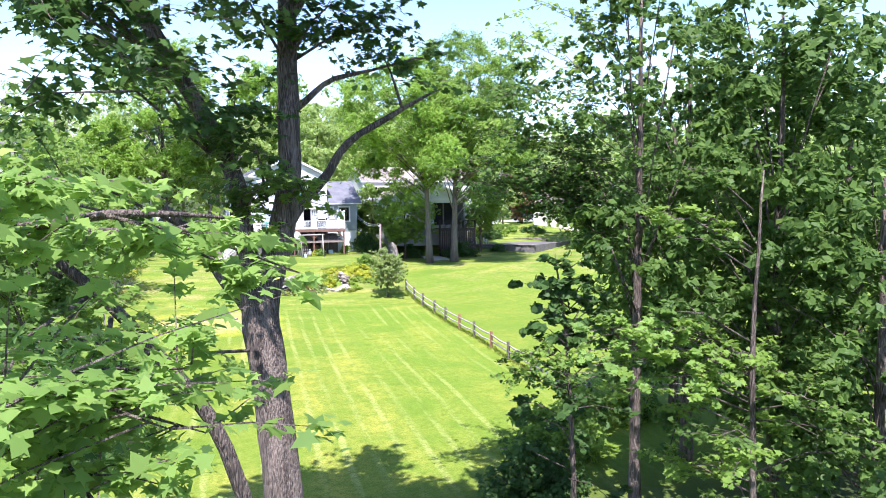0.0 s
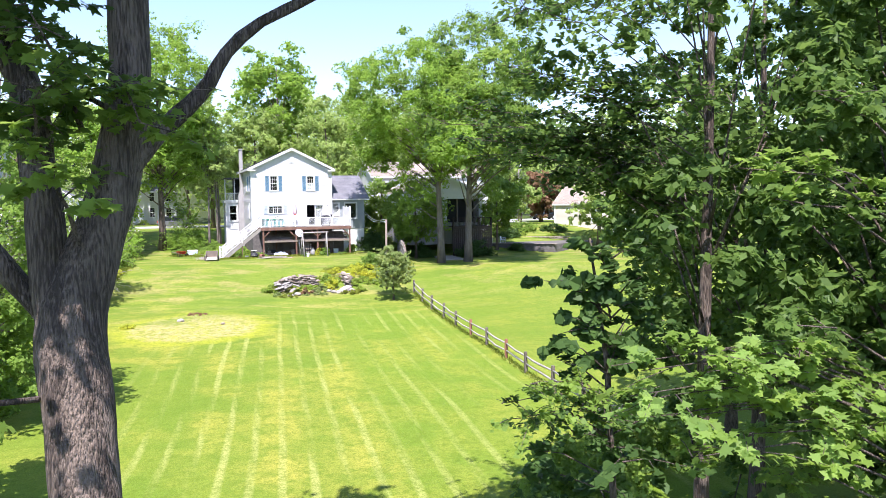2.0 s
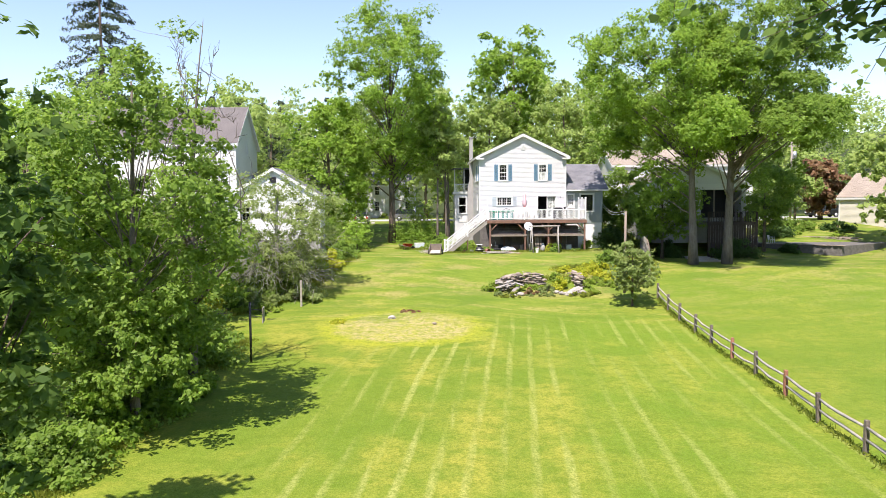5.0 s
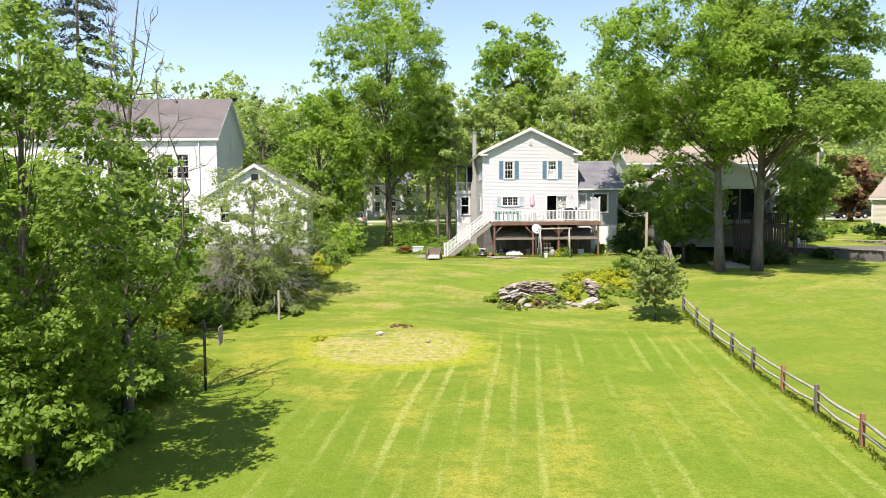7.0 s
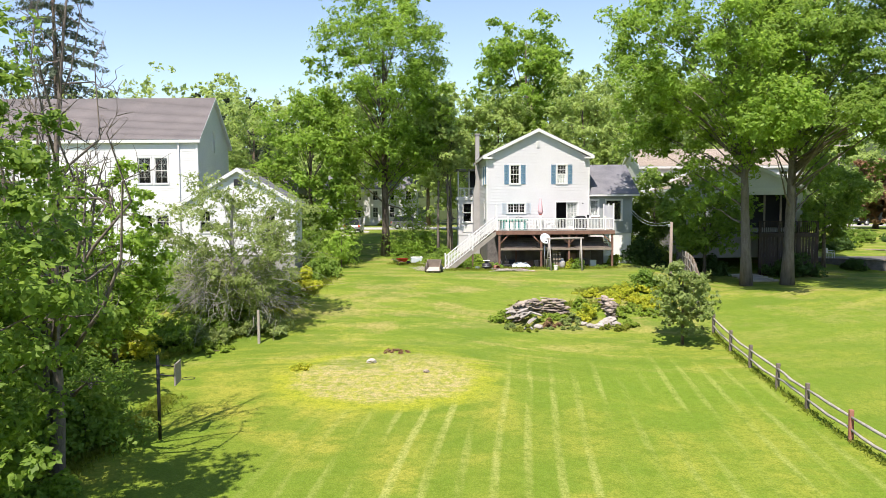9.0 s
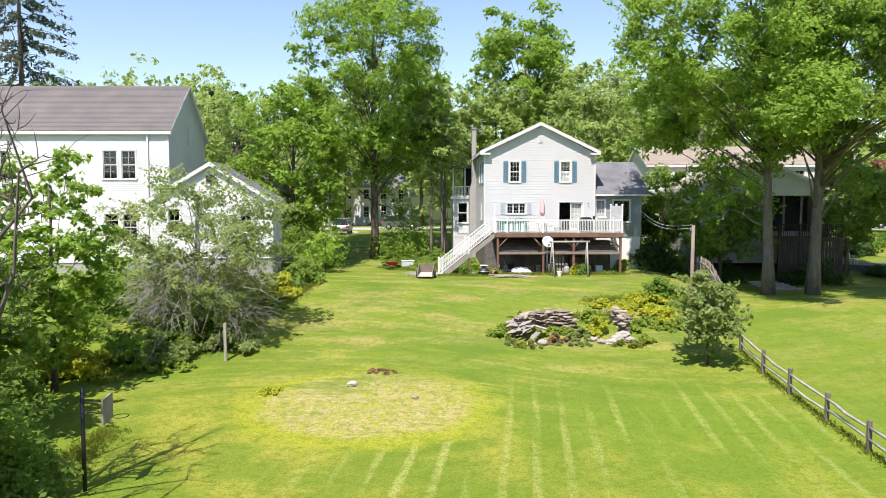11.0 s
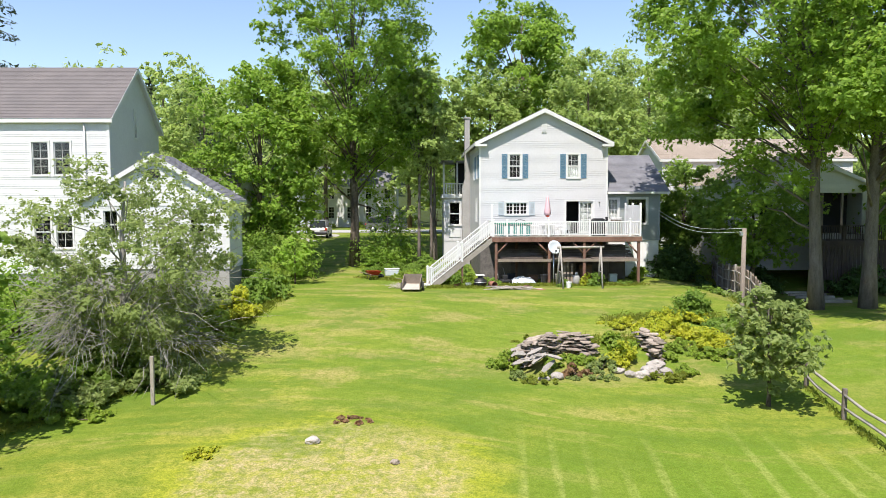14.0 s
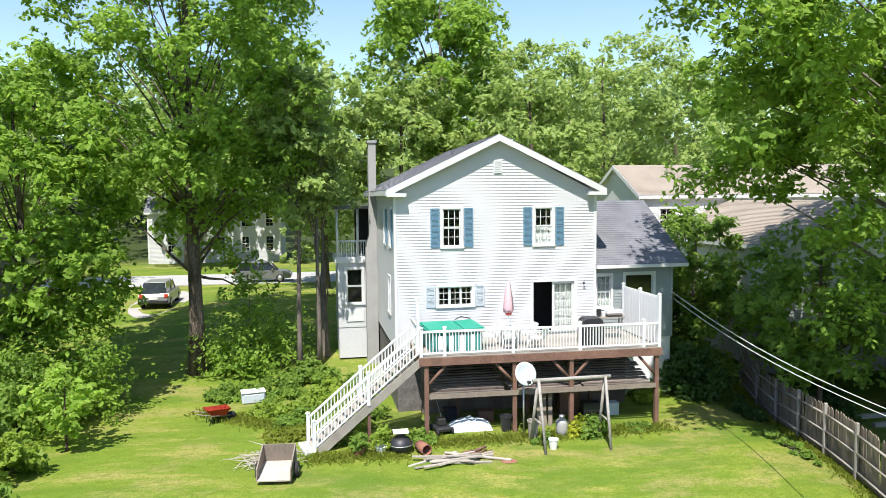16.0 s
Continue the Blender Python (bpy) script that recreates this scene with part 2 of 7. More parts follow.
M = dict(
    lawn=lawn_material(),
    siding=material("white_siding", (0.57, 0.565, 0.575), 0.6, second=(0.49, 0.485, 0.495), scale=0.7, fine=9, bump=0.08),
    clapboard=material("white_clapboard", (0.64, 0.64, 0.635), 0.6, second=(0.53, 0.53, 0.52), scale=0.6, fine=8, bump=0.08),
    trim=material("white_trim", (0.66, 0.66, 0.65), 0.5, second=(0.56, 0.56, 0.54), scale=2, fine=30, bump=0.05),
    vinyl=material("white_vinyl", (0.72, 0.72, 0.72), 0.4, second=(0.64, 0.64, 0.64), scale=2, fine=30, bump=0.03),
    wing=material("grey_green_siding", (0.30, 0.33, 0.33), 0.6, second=(0.24, 0.27, 0.27), scale=0.8, fine=10, bump=0.1),
    roof=material("grey_shingle", (0.20, 0.20, 0.22), 0.9, second=(0.11, 0.11, 0.125), scale=1.2, fine=26, mix=0.9, bump=0.5),
    barnroof=material("brown_grey_shingle", (0.175, 0.155, 0.15), 0.9, second=(0.11, 0.10, 0.10), scale=0.5, fine=20, mix=0.9, bump=0.5),
    tanroof=material("tan_shingle", (0.35, 0.295, 0.24), 0.9, second=(0.26, 0.215, 0.175), scale=0.6, fine=20, mix=0.9, bump=0.5),
    shutter=material("blue_shutter", (0.12, 0.23, 0.32), 0.55, second=(0.09, 0.18, 0.26), scale=3, fine=30, bump=0.1),
    paleshutter=material("faded_shutter", (0.50, 0.54, 0.58), 0.6, second=(0.42, 0.46, 0.50), scale=3, fine=30, bump=0.1),
    glass=glass_material("window_glass"),
    # near black, stands for unlit rooms and porch depths; also on one box
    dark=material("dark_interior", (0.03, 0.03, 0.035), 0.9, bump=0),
    curtain=material("pale_curtain", (0.55, 0.56, 0.55), 0.9, scale=6, fine=60, bump=0.2),
    oldwood=material("weathered_wood", (0.27, 0.22, 0.175), 0.85, second=(0.17, 0.14, 0.115), scale=2, fine=30, mix=0.9, bump=0.5, stretch=(1, 1, 0.25)),
    brownwood=material("brown_stained_wood", (0.23, 0.125, 0.09), 0.85, second=(0.09, 0.05, 0.038), scale=1.5, fine=24, mix=0.9, bump=0.4),
    # near-black brown: the porch's shade is put into the wood colour
    shadewood=material("shaded_brown_wood", (0.07, 0.05, 0.042), 0.85, second=(0.03, 0.022, 0.018), scale=1.5, fine=24, mix=0.9, bump=0.4),
    greywood=material("silver_grey_wood", (0.36, 0.33, 0.29), 0.9, second=(0.22, 0.19, 0.165), scale=2, fine=30, mix=0.9, bump=0.5, per_object=0.18),
    shedplank=material("rotting_plank", (0.21, 0.17, 0.145), 0.95, second=(0.09, 0.07, 0.058), scale=1.6, fine=22, mix=1.0, bump=0.5, per_object=0.3),
    plank=material("grey_lumber", (0.42, 0.38, 0.33), 0.9, second=(0.28, 0.24, 0.2), scale=2, fine=30, mix=0.9, bump=0.4, per_object=0.25),
    fence=material("stockade_board", (0.27, 0.215, 0.165), 0.9, second=(0.15, 0.115, 0.09), scale=1.5, fine=25, mix=0.9, bump=0.5, stretch=(1, 1, 0.15), per_object=0.22),
    concrete=material("concrete", (0.36, 0.35, 0.335), 0.9, second=(0.24, 0.23, 0.22), scale=1.2, fine=22, bump=0.4),
    stone=material("field_stone", (0.40, 0.335, 0.275), 0.9, second=(0.15, 0.122, 0.10), scale=2.5, fine=28, mix=0.9, bump=0.6, per_object=0.3),
    palestone=material("pale_slab_stone", (0.42, 0.385, 0.35), 0.9, second=(0.24, 0.215, 0.19), scale=2.5, fine=24, mix=0.9, bump=0.5, per_object=0.2),
    bark=material("grey_bark", (0.25, 0.195, 0.15), 0.95, second=(0.08, 0.06, 0.046), scale=2.2, fine=26, mix=1.0, bump=1.0, stretch=(1.8, 1.8, 0.2), relief=0.12, spread=0.14),
    palebark=material("pale_bark", (0.22, 0.185, 0.155), 0.95, second=(0.09, 0.074, 0.062), scale=3, fine=22, mix=1.0, bump=0.8, stretch=(2, 2, 0.5)),
    deadwood=material("dead_grey_wood", (0.40, 0.37, 0.34), 0.95, second=(0.24, 0.22, 0.20), scale=3, fine=22, mix=1.0, bump=0.6),
    asphalt=material("road_asphalt", (0.40, 0.39, 0.38), 0.9, second=(0.31, 0.305, 0.30), scale=1, fine=40, bump=0.3),
    gravel=material("pale_gravel", (0.42, 0.39, 0.36), 0.95, second=(0.28, 0.26, 0.24), scale=2, fine=40, bump=0.6),
    metal=material("galvanised_metal", (0.55, 0.56, 0.57), 0.4, metal=0.8, scale=3, fine=30, bump=0.1),
    whitepaint=material("white_paint", (0.8, 0.8, 0.79), 0.4, second=(0.68, 0.68, 0.66), scale=2, fine=20, bump=0.05),
    darkmetal=material("dark_metal", (0.05, 0.05, 0.055), 0.5, metal=0.5, scale=3, fine=30, bump=0.1),
    rubber=material("black_rubber", (0.025, 0.025, 0.025), 0.8, bump=0.1),
    red=material("red_paint", (0.50, 0.06, 0.03), 0.4, second=(0.38, 0.05, 0.03), scale=3, fine=30, bump=0.05),
    green=material("green_vinyl", (0.015, 0.30, 0.20), 0.45, second=(0.012, 0.22, 0.15), scale=2, fine=20, bump=0.08),
    teal=material("teal_panel", (0.05, 0.25, 0.24), 0.5, bump=0.05),
    pink=material("pink_canvas", (0.72, 0.46, 0.50), 0.85, second=(0.62, 0.38, 0.42), scale=4, fine=50, bump=0.2),
    brick=material("red_brick", (0.34, 0.15, 0.10), 0.9, second=(0.22, 0.10, 0.075), scale=3, fine=25, bump=0.5, per_object=0.15),
    greystone=material("grey_mortared_stone", (0.17, 0.155, 0.145), 0.9, second=(0.08, 0.075, 0.07), scale=3, fine=18, mix=1.0, bump=0.7),
    cream=material("cream_siding", (0.62, 0.58, 0.50), 0.65, second=(0.52, 0.48, 0.41), scale=0.7, fine=10, bump=0.1),
    maple=leaf_material("maple_leaf", (0.285, 0.420, 0.060), (0.125, 0.215, 0.034), 0.51),
    ash=leaf_material("ash_leaf", (0.241, 0.355, 0.061), (0.114, 0.192, 0.035), 0.48),
    # wood: darker leaf copy, the backlit shade of dense trees in its colour
    wood=leaf_material("shaded_wood_leaf", (0.140, 0.225, 0.046), (0.058, 0.112, 0.026), 0.48),
    # far: paler leaf, the haze over background trees put into the colour
    far=leaf_material("hazed_leaf", (0.370, 0.460, 0.135), (0.190, 0.270, 0.080), 0.48),
    # darkleaf: darkest leaf copy, deep crown shade put into its colour
    darkleaf=leaf_material("shaded_dark_leaf", (0.090, 0.162, 0.038), (0.036, 0.078, 0.020), 0.41),
    pine=leaf_material("pine_needle", (0.088, 0.116, 0.066), (0.039, 0.057, 0.033), 0.26),
    paleleaf=leaf_material("grey_green_leaf", (0.310, 0.374, 0.127), (0.149, 0.207, 0.063), 0.48),
    sunleaf=leaf_material("young_sunlit_leaf", (0.380, 0.529, 0.098), (0.218, 0.333, 0.057), 0.55),
    freshleaf=leaf_material("fresh_broad_leaf", (0.290, 0.420, 0.095), (0.125, 0.215, 0.050), 0.51),
    lime=leaf_material("lime_leaf", (0.324, 0.420, 0.066), (0.168, 0.252, 0.042), 0.51),
    gold=leaf_material("goldenrod_leaf", (0.520, 0.500, 0.050), (0.260, 0.340, 0.040), 0.48),
    rust=leaf_material("dry_weed", (0.297, 0.165, 0.099), (0.176, 0.132, 0.055), 0.36),
    grass=leaf_material("grass_blade", (0.255, 0.281, 0.051), (0.162, 0.212, 0.025), 0.51),
)


# ---- building helpers ----
def part(name, bm, mat, parent=None, label="", smooth=False):
    """Links a bmesh as one mesh object, under a thing or a part if given."""
    me = bpy.data.meshes.new(name)
    bm.to_mesh(me)
    bm.free()
    if smooth:
        me.polygons.foreach_set("use_smooth", [True] * len(me.polygons))
    me.materials.append(M[mat])
    ob = new(name, me)
    if parent:
        ob.parent = parent
    if label:
        ob["label"] = label
    return ob


def thing(name, x=0, y=0, z=0, turn=0, **tags):
    ob = new(name)
    ob.empty_display_size = 0.2
    ob.matrix_basis = pose(x, y, z, 0, 0, turn)
    return tagged(ob, **tags)


def box(bm, x0, x1, y0, y1, z0, z1, m=None):
    v = [bm.verts.new(p) for p in ((x0, y0, z0), (x1, y0, z0), (x1, y1, z0), (x0, y1, z0), (x0, y0, z1), (x1, y0, z1), (x1, y1, z1), (x0, y1, z1))]
    for f in ((0, 3, 2, 1), (4, 5, 6, 7), (0, 1, 5, 4), (1, 2, 6, 5), (2, 3, 7, 6), (3, 0, 4, 7)):
        bm.faces.new([v[i] for i in f])
    if m is not None:
        bmesh.ops.transform(bm, matrix=m, verts=v)
    return v


def bx(name, mat, parent, x0, x1, y0, y1, z0, z1, label="", bevel=0.0, m=None):
    bm = bmesh.new()
    box(bm, x0, x1, y0, y1, z0, z1, m)
    if bevel:
        bmesh.ops.bevel(bm, geom=bm.edges[:], offset=bevel, segments=1, affect="EDGES")
    return part(name, bm, mat, parent, label)


def prism(bm, outline, y0, y1, axis="y"):
    """An outline in (x, z) drawn out along y, or in (y, z) along x."""
    put = (lambda a, c, b: (a, b, c)) if axis == "y" else (lambda a, c, b: (b, a, c))
    p = [bm.verts.new(put(a, c, y0)) for a, c in outline]
    q = [bm.verts.new(put(a, c, y1)) for a, c in outline]
    bm.faces.new(p)
    bm.faces.new(q[::-1])
    for i in range(len(p)):
        j = (i + 1) % len(p)
        bm.faces.new((p[i], q[i], q[j], p[j]))
    bmesh.ops.recalc_face_normals(bm, faces=bm.faces[:])


def tube(bm, pts, radii, seg=8, closed=True):
    """A round, tapered tube along points."""
    pts = [Vector(p) for p in pts]
    rings, side = [], None
    for i, p in enumerate(pts):
        d = (pts[min(i + 1, len(pts) - 1)] - pts[max(i - 1, 0)]).normalized()
        if side is None:
            side = d.orthogonal().normalized()
        side = (side - d * side.dot(d)).normalized()
        up = d.cross(side)
        r = radii[i] if isinstance(radii, (list, tuple)) else radii
        rings.append([bm.verts.new(p + (side * math.cos(2 * math.pi * k / seg) + up * math.sin(2 * math.pi * k / seg)) * r) for k in range(seg)])
    for a, b in zip(rings, rings[1:]):
        for k in range(seg):
            bm.faces.new((a[k], a[(k + 1) % seg], b[(k + 1) % seg], b[k]))
    if closed:
        bm.faces.new(rings[0][::-1])
        bm.faces.new(rings[-1])


def tb(name, mat, parent, pts, radii, seg=8, label=""):
    bm = bmesh.new()
    tube(bm, pts, radii, seg)
    return part(name, bm, mat, parent, label, smooth=True)


def lathe(bm, profile, seg=16, cx=0, cy=0):
    rings = [[bm.verts.new((cx + r * math.cos(2 * math.pi * k / seg), cy + r * math.sin(2 * math.pi * k / seg), z)) for k in range(seg)] for r, z in profile]
    for a, b in zip(rings, rings[1:]):
        for k in range(seg):
            bm.faces.new((a[k], a[(k + 1) % seg], b[(k + 1) % seg], b[k]))
    if profile[0][0] > 0.001:
        bm.faces.new(rings[0][::-1])
    if profile[-1][0] > 0.001:
        bm.faces.new(rings[-1])


def smooth_step(a, b, x):
    t = min(1.0, max(0.0, (x - a) / (b - a)))
    return t * t * (3 - 2 * t)


def ground_z(x, y):
    z = -2.75 * (1 - smooth_step(-25, -6.5, y)) - 0.5 * (1 - smooth_step(-34, -22, y)) - 0.15 * (1 - smooth_step(-60, -36, y))
    z += 2.0 * smooth_step(2, 20, y)
    z -= 0.9 * smooth_step(12, 17, x) * smooth_step(-14, -8, y) * (1 - smooth_step(-2, 6, y))
    z += 0.1 * noise.noise((x * 0.12, y * 0.12, 0)) * smooth_step(-6, -9, y) if y < -6 else 0.0
    z += 26 * smooth_step(60, 230, y) + 45 * smooth_step(200, 900, math.hypot(x, y))
    return z


# ---- foliage ----
def leaves_mesh(name, pts, outward, size, mat, parent=None, seed=1, long=1.7, droop=0.3, label="", scatter=0.75):
    """Many small leaf blades, each a bent pair of faces, at the points and turned roughly outward and up."""
    r = np.random.default_rng(seed)
    k = len(pts)
    nrm = outward + r.normal(0, scatter, (k, 3)) + np.array((-0.1, -0.25, 0.7))
    nrm /= np.linalg.norm(nrm, axis=1)[:, None] + 1e-9
    t = np.cross(nrm, r.normal(0, 1, (k, 3)))
    t /= np.linalg.norm(t, axis=1)[:, None] + 1e-9
    b = np.cross(nrm, t)
    s = size * r.uniform(0.6, 1.35, (k, 1))
    le, wi = t * s * long * 0.5, b * s * 0.5
    tip = nrm * s * droop * 0.5
    v = np.stack((pts - le - tip * 0.6, pts + wi * 0.95 - le * 0.12, pts + le - tip, pts - wi * 0.95 + le * 0.1), 1).reshape(-1, 3)
    me = bpy.data.meshes.new(name)
    me.vertices.add(4 * k)
    me.vertices.foreach_set("co", v.astype(np.float32).ravel())
    me.loops.add(4 * k)
    me.loops.foreach_set("vertex_index", np.arange(4 * k, dtype=np.int32))
    me.polygons.add(k)
    me.polygons.foreach_set("loop_start", np.arange(0, 4 * k, 4, dtype=np.int32))
    me.update(calc_edges=True)
    me.materials.append(M[mat])
    ob = new(name, me)
    if parent:
        ob.parent = parent
    if label:
        ob["label"] = label
    return ob


def clump_points(r, centre, radius, count, flat=0.75, tuft=None, along=None):
    """Leaves gathered in small drooping tufts over a clump, with gaps between the tufts. along: the way in which the clump is drawn out."""
    tufts = max(3, count // 8)
    d = r.normal(0, 1, (tufts, 3))
    d[:, 2] = d[:, 2] * 0.85 + 0.3
    d /= np.linalg.norm(d, axis=1)[:, None]
    c = d * (r.uniform(0.1, 1.1, (tufts, 1)) ** 0.6) * radius
    c[:, 2] *= flat
    if along is not None:
        c += np.array(along) * (c @ np.array(along))[:, None] * 0.3
    tr = (tuft or 0.22 * radius) * r.uniform(0.6, 1.4, tufts)
    pick = r.integers(0, tufts, count)
    a, q = r.uniform(0, 2 * math.pi, count), np.sqrt(r.uniform(0, 1, count))
    w = tr[pick] * q
    off = np.stack((np.cos(a) * w, np.sin(a) * w, -0.5 * w * q + r.normal(0, 0.4, count) * tr[pick]), 1)
    face = np.stack((np.cos(a) * q * 0.6, np.sin(a) * q * 0.6, np.full(count, 0.2)), 1) + d[pick] * 0.75
    return c[pick] + off + centre, face


def crown_clumps(r, rx, rz, count, z0, hollow=0.35):
    """Clump centres in an uneven crown."""
    out = []
    while len(out) < count:
        d = r.normal(0, 1, 3)
        d /= np.linalg.norm(d)
        f = r.uniform(hollow, 1.0) ** 0.5
        wob = 0.95 + 0.45 * noise.noise(Vector(d) * 1.7 + Vector((rx, rz, z0)))
        p = np.array((d[0] * rx, d[1] * rx, d[2] * rz)) * f * wob
        if p[2] < 0:
            p[2] *= r.uniform(0.55, 1.3)
            p[:2] *= 1.0 - 0.25 * min(1, -p[2] / rz)
        out.append(p + np.array((0, 0, z0)))
    return out


def tree(name, x, y, height, crown_r, seed, bark="bark", leaf="maple", crown_base=0.3, trunk_r=0.3, clumps=70, leaves=22000, size=0.26,
         clump_r=None, label="", category="tree", lean=(0, 0), base=None, flat=0.75, group="", limbs=26, lobes=()):
    """A tapered trunk with limbs that reach into a crown of leaf clumps with gaps between them. lobes: low side masses (x, y, z, radius, clumps)."""
    r = np.random.default_rng(seed)
    z0 = ground_z(x, y) - 0.1 if base is None else base
    t = thing(name, x, y, z0, label=label, category=category, group=group)
    rz = height * (1 - crown_base) * 0.5
    zc = height - rz
    cs = [c + np.array((lean[0], lean[1], 0)) for c in crown_clumps(r, crown_r, rz, clumps, zc)]
    for lx, ly, lz, lr, lk in lobes:
        cs += [np.array((lx, ly, lz)) + r.normal(0, lr * 0.45, 3) * np.array((1, 1, 0.7)) for _ in range(lk)]
    cr = clump_r or crown_r * 0.32
    top = height * 0.86
    path = []
    for i in range(9):
        f = i / 8
        w = 0.25 * trunk_r * (1 + 4 * f)
        path.append(Vector((lean[0] * f * f + w * noise.noise((seed * 3.1, f * 3, 1)), lean[1] * f * f + w * noise.noise((seed * 5.3, f * 3, 9)), top * f)))
    bm = bmesh.new()
    tube(bm, path, [trunk_r * (1.35 if i == 0 else 1.0) * (1 - 0.9 * i / 8) + 0.02 for i in range(9)], 9)
    part("trunk", bm, bark, t, smooth=True)
    order = sorted(range(len(cs)), key=lambda i: cs[i][2])
    step = max(1, len(order) // limbs)
    for i in order[::step]:
        c = Vector(cs[i])
        f = min(0.9, max(0.22, (c.z / height) * r.uniform(0.62, 0.9)))
        k = f * 8 * height * 0.86 / top
        a = path[min(8, int(k))].lerp(path[min(8, int(k) + 1)], k - int(k)) if k < 8 else path[8]
        midp = a.lerp(c, 0.5) + Vector((0, 0, 0.12 * (c - a).length)) * r.uniform(-0.2, 1.0)
        bm = bmesh.new()
        rr = trunk_r * (0.3 - 0.2 * f)
        tube(bm, [a, a.lerp(midp, 0.5) + Vector(r.normal(0, 0.06, 3)), midp, c], [rr, rr * 0.75, rr * 0.5, 0.02], 5)
        part("limb", bm, bark, t, smooth=True)
    pp, dd = [], []
    for c in cs:
        way = np.array((c[0] - lean[0], c[1] - lean[1], -0.25 * crown_r))
        p, d = clump_points(r, c, cr * r.uniform(0.55, 1.3), max(8, leaves // clumps), flat, along=way / (np.linalg.norm(way) + 1e-6))
        pp.append(p)
        dd.append(d)
    leaves_mesh("crown", np.concatenate(pp), np.concatenate(dd), size, leaf, t, seed, scatter=0.7)
    return t


def bush(name, x, y, w, h, seed, leaf="ash", leaves=3500, size=0.15, label="", category="bush", clumps=14, depth=None, kind="", stems=5):
    """A low mass of leaf clumps on several thin stems."""
    r = np.random.default_rng(seed)
    z0 = ground_z(x, y) - 0.05
    t = thing(name, x, y, z0, label=label, category=category, kind=kind)
    depth = depth or w
    pp, dd, heads = [], [], []
    base_r = max(0.3 * h, 0.15 * min(w, depth))
    for i in range(clumps):
        a, q = r.uniform(0, 2 * math.pi), r.uniform(0, 1) ** 0.5
        ex, ey = math.cos(a) * q, math.sin(a) * q
        top = h * (0.95 - 0.5 * q * q) * (0.78 + 0.45 * noise.noise((x + ex * w, y + ey * depth, seed))) * r.uniform(0.6, 1.2)
        c = np.array((ex * w * 0.46, ey * depth * 0.46, max(0.1 * h, top - base_r * r.uniform(0.4, 1.4))))
        heads.append(c)
        p, d = clump_points(r, c, base_r * r.uniform(0.6, 1.15), leaves // clumps, 0.75)
        p[:, 2] = np.abs(p[:, 2]) + 0.02
        pp.append(p)
        dd.append(d)
    for i in range(stems):
        c = heads[i % clumps]
        tb("stem", "bark", t, [(c[0] * 0.15, c[1] * 0.15, 0), (c[0] * 0.6, c[1] * 0.6, c[2] * 0.6), tuple(c)], [0.035 + 0.012 * h, 0.025, 0.01], 5)
    leaves_mesh("foliage", np.concatenate(pp), np.concatenate(dd), size, leaf, t, seed)
    return t


LOBED = np.array([(0, -0.5), (0.1, -0.3), (0.42, -0.36), (0.3, -0.12), (0.56, 0.12), (0.27, 0.14), (0.2, 0.3), (0, 0.62), (-0.2, 0.3), (-0.27, 0.14), (-0.56, 0.12), (-0.3, -0.12), (-0.42, -0.36), (-0.1, -0.3)])
HEART = np.array([(0, -0.42), (0.3, -0.45), (0.44, -0.15), (0.3, 0.25), (0, 0.6), (-0.3, 0.25), (-0.44, -0.15), (-0.3, -0.45)])


def shaped_leaves(name, pts, facing, size, mat, parent, seed, shape=LOBED, droop=0.25):
    """Leaves with a true outline, for boughs close by."""
    r = np.random.default_rng(seed)
    k, c = len(pts), len(shape)
    nrm = facing + r.normal(0, 0.42, (k, 3))
    nrm /= np.linalg.norm(nrm, axis=1)[:, None]
    t = np.cross(nrm, r.normal(0, 1, (k, 3)))
    t /= np.linalg.norm(t, axis=1)[:, None]
    b = np.cross(nrm, t)
    s = size * r.uniform(0.65, 1.25, (k, 1, 1))
    u, w = shape[None, :, 0:1], shape[None, :, 1:2]
    v = pts[:, None] + s * (u * b[:, None] + w * t[:, None] - nrm[:, None] * (np.abs(u) * 0.28 + w * w * droop))
    me = bpy.data.meshes.new(name)
    me.vertices.add(k * c)
    me.vertices.foreach_set("co", v.reshape(-1).astype(np.float32))
    me.loops.add(k * c)
    me.loops.foreach_set("vertex_index", np.arange(k * c, dtype=np.int32))
    me.polygons.add(k)
    me.polygons.foreach_set("loop_start", np.arange(0, k * c, c, dtype=np.int32))
    me.update(calc_edges=True)
    me.materials.append(M[mat])
    ob = new(name, me)
    ob.parent = parent
    return ob


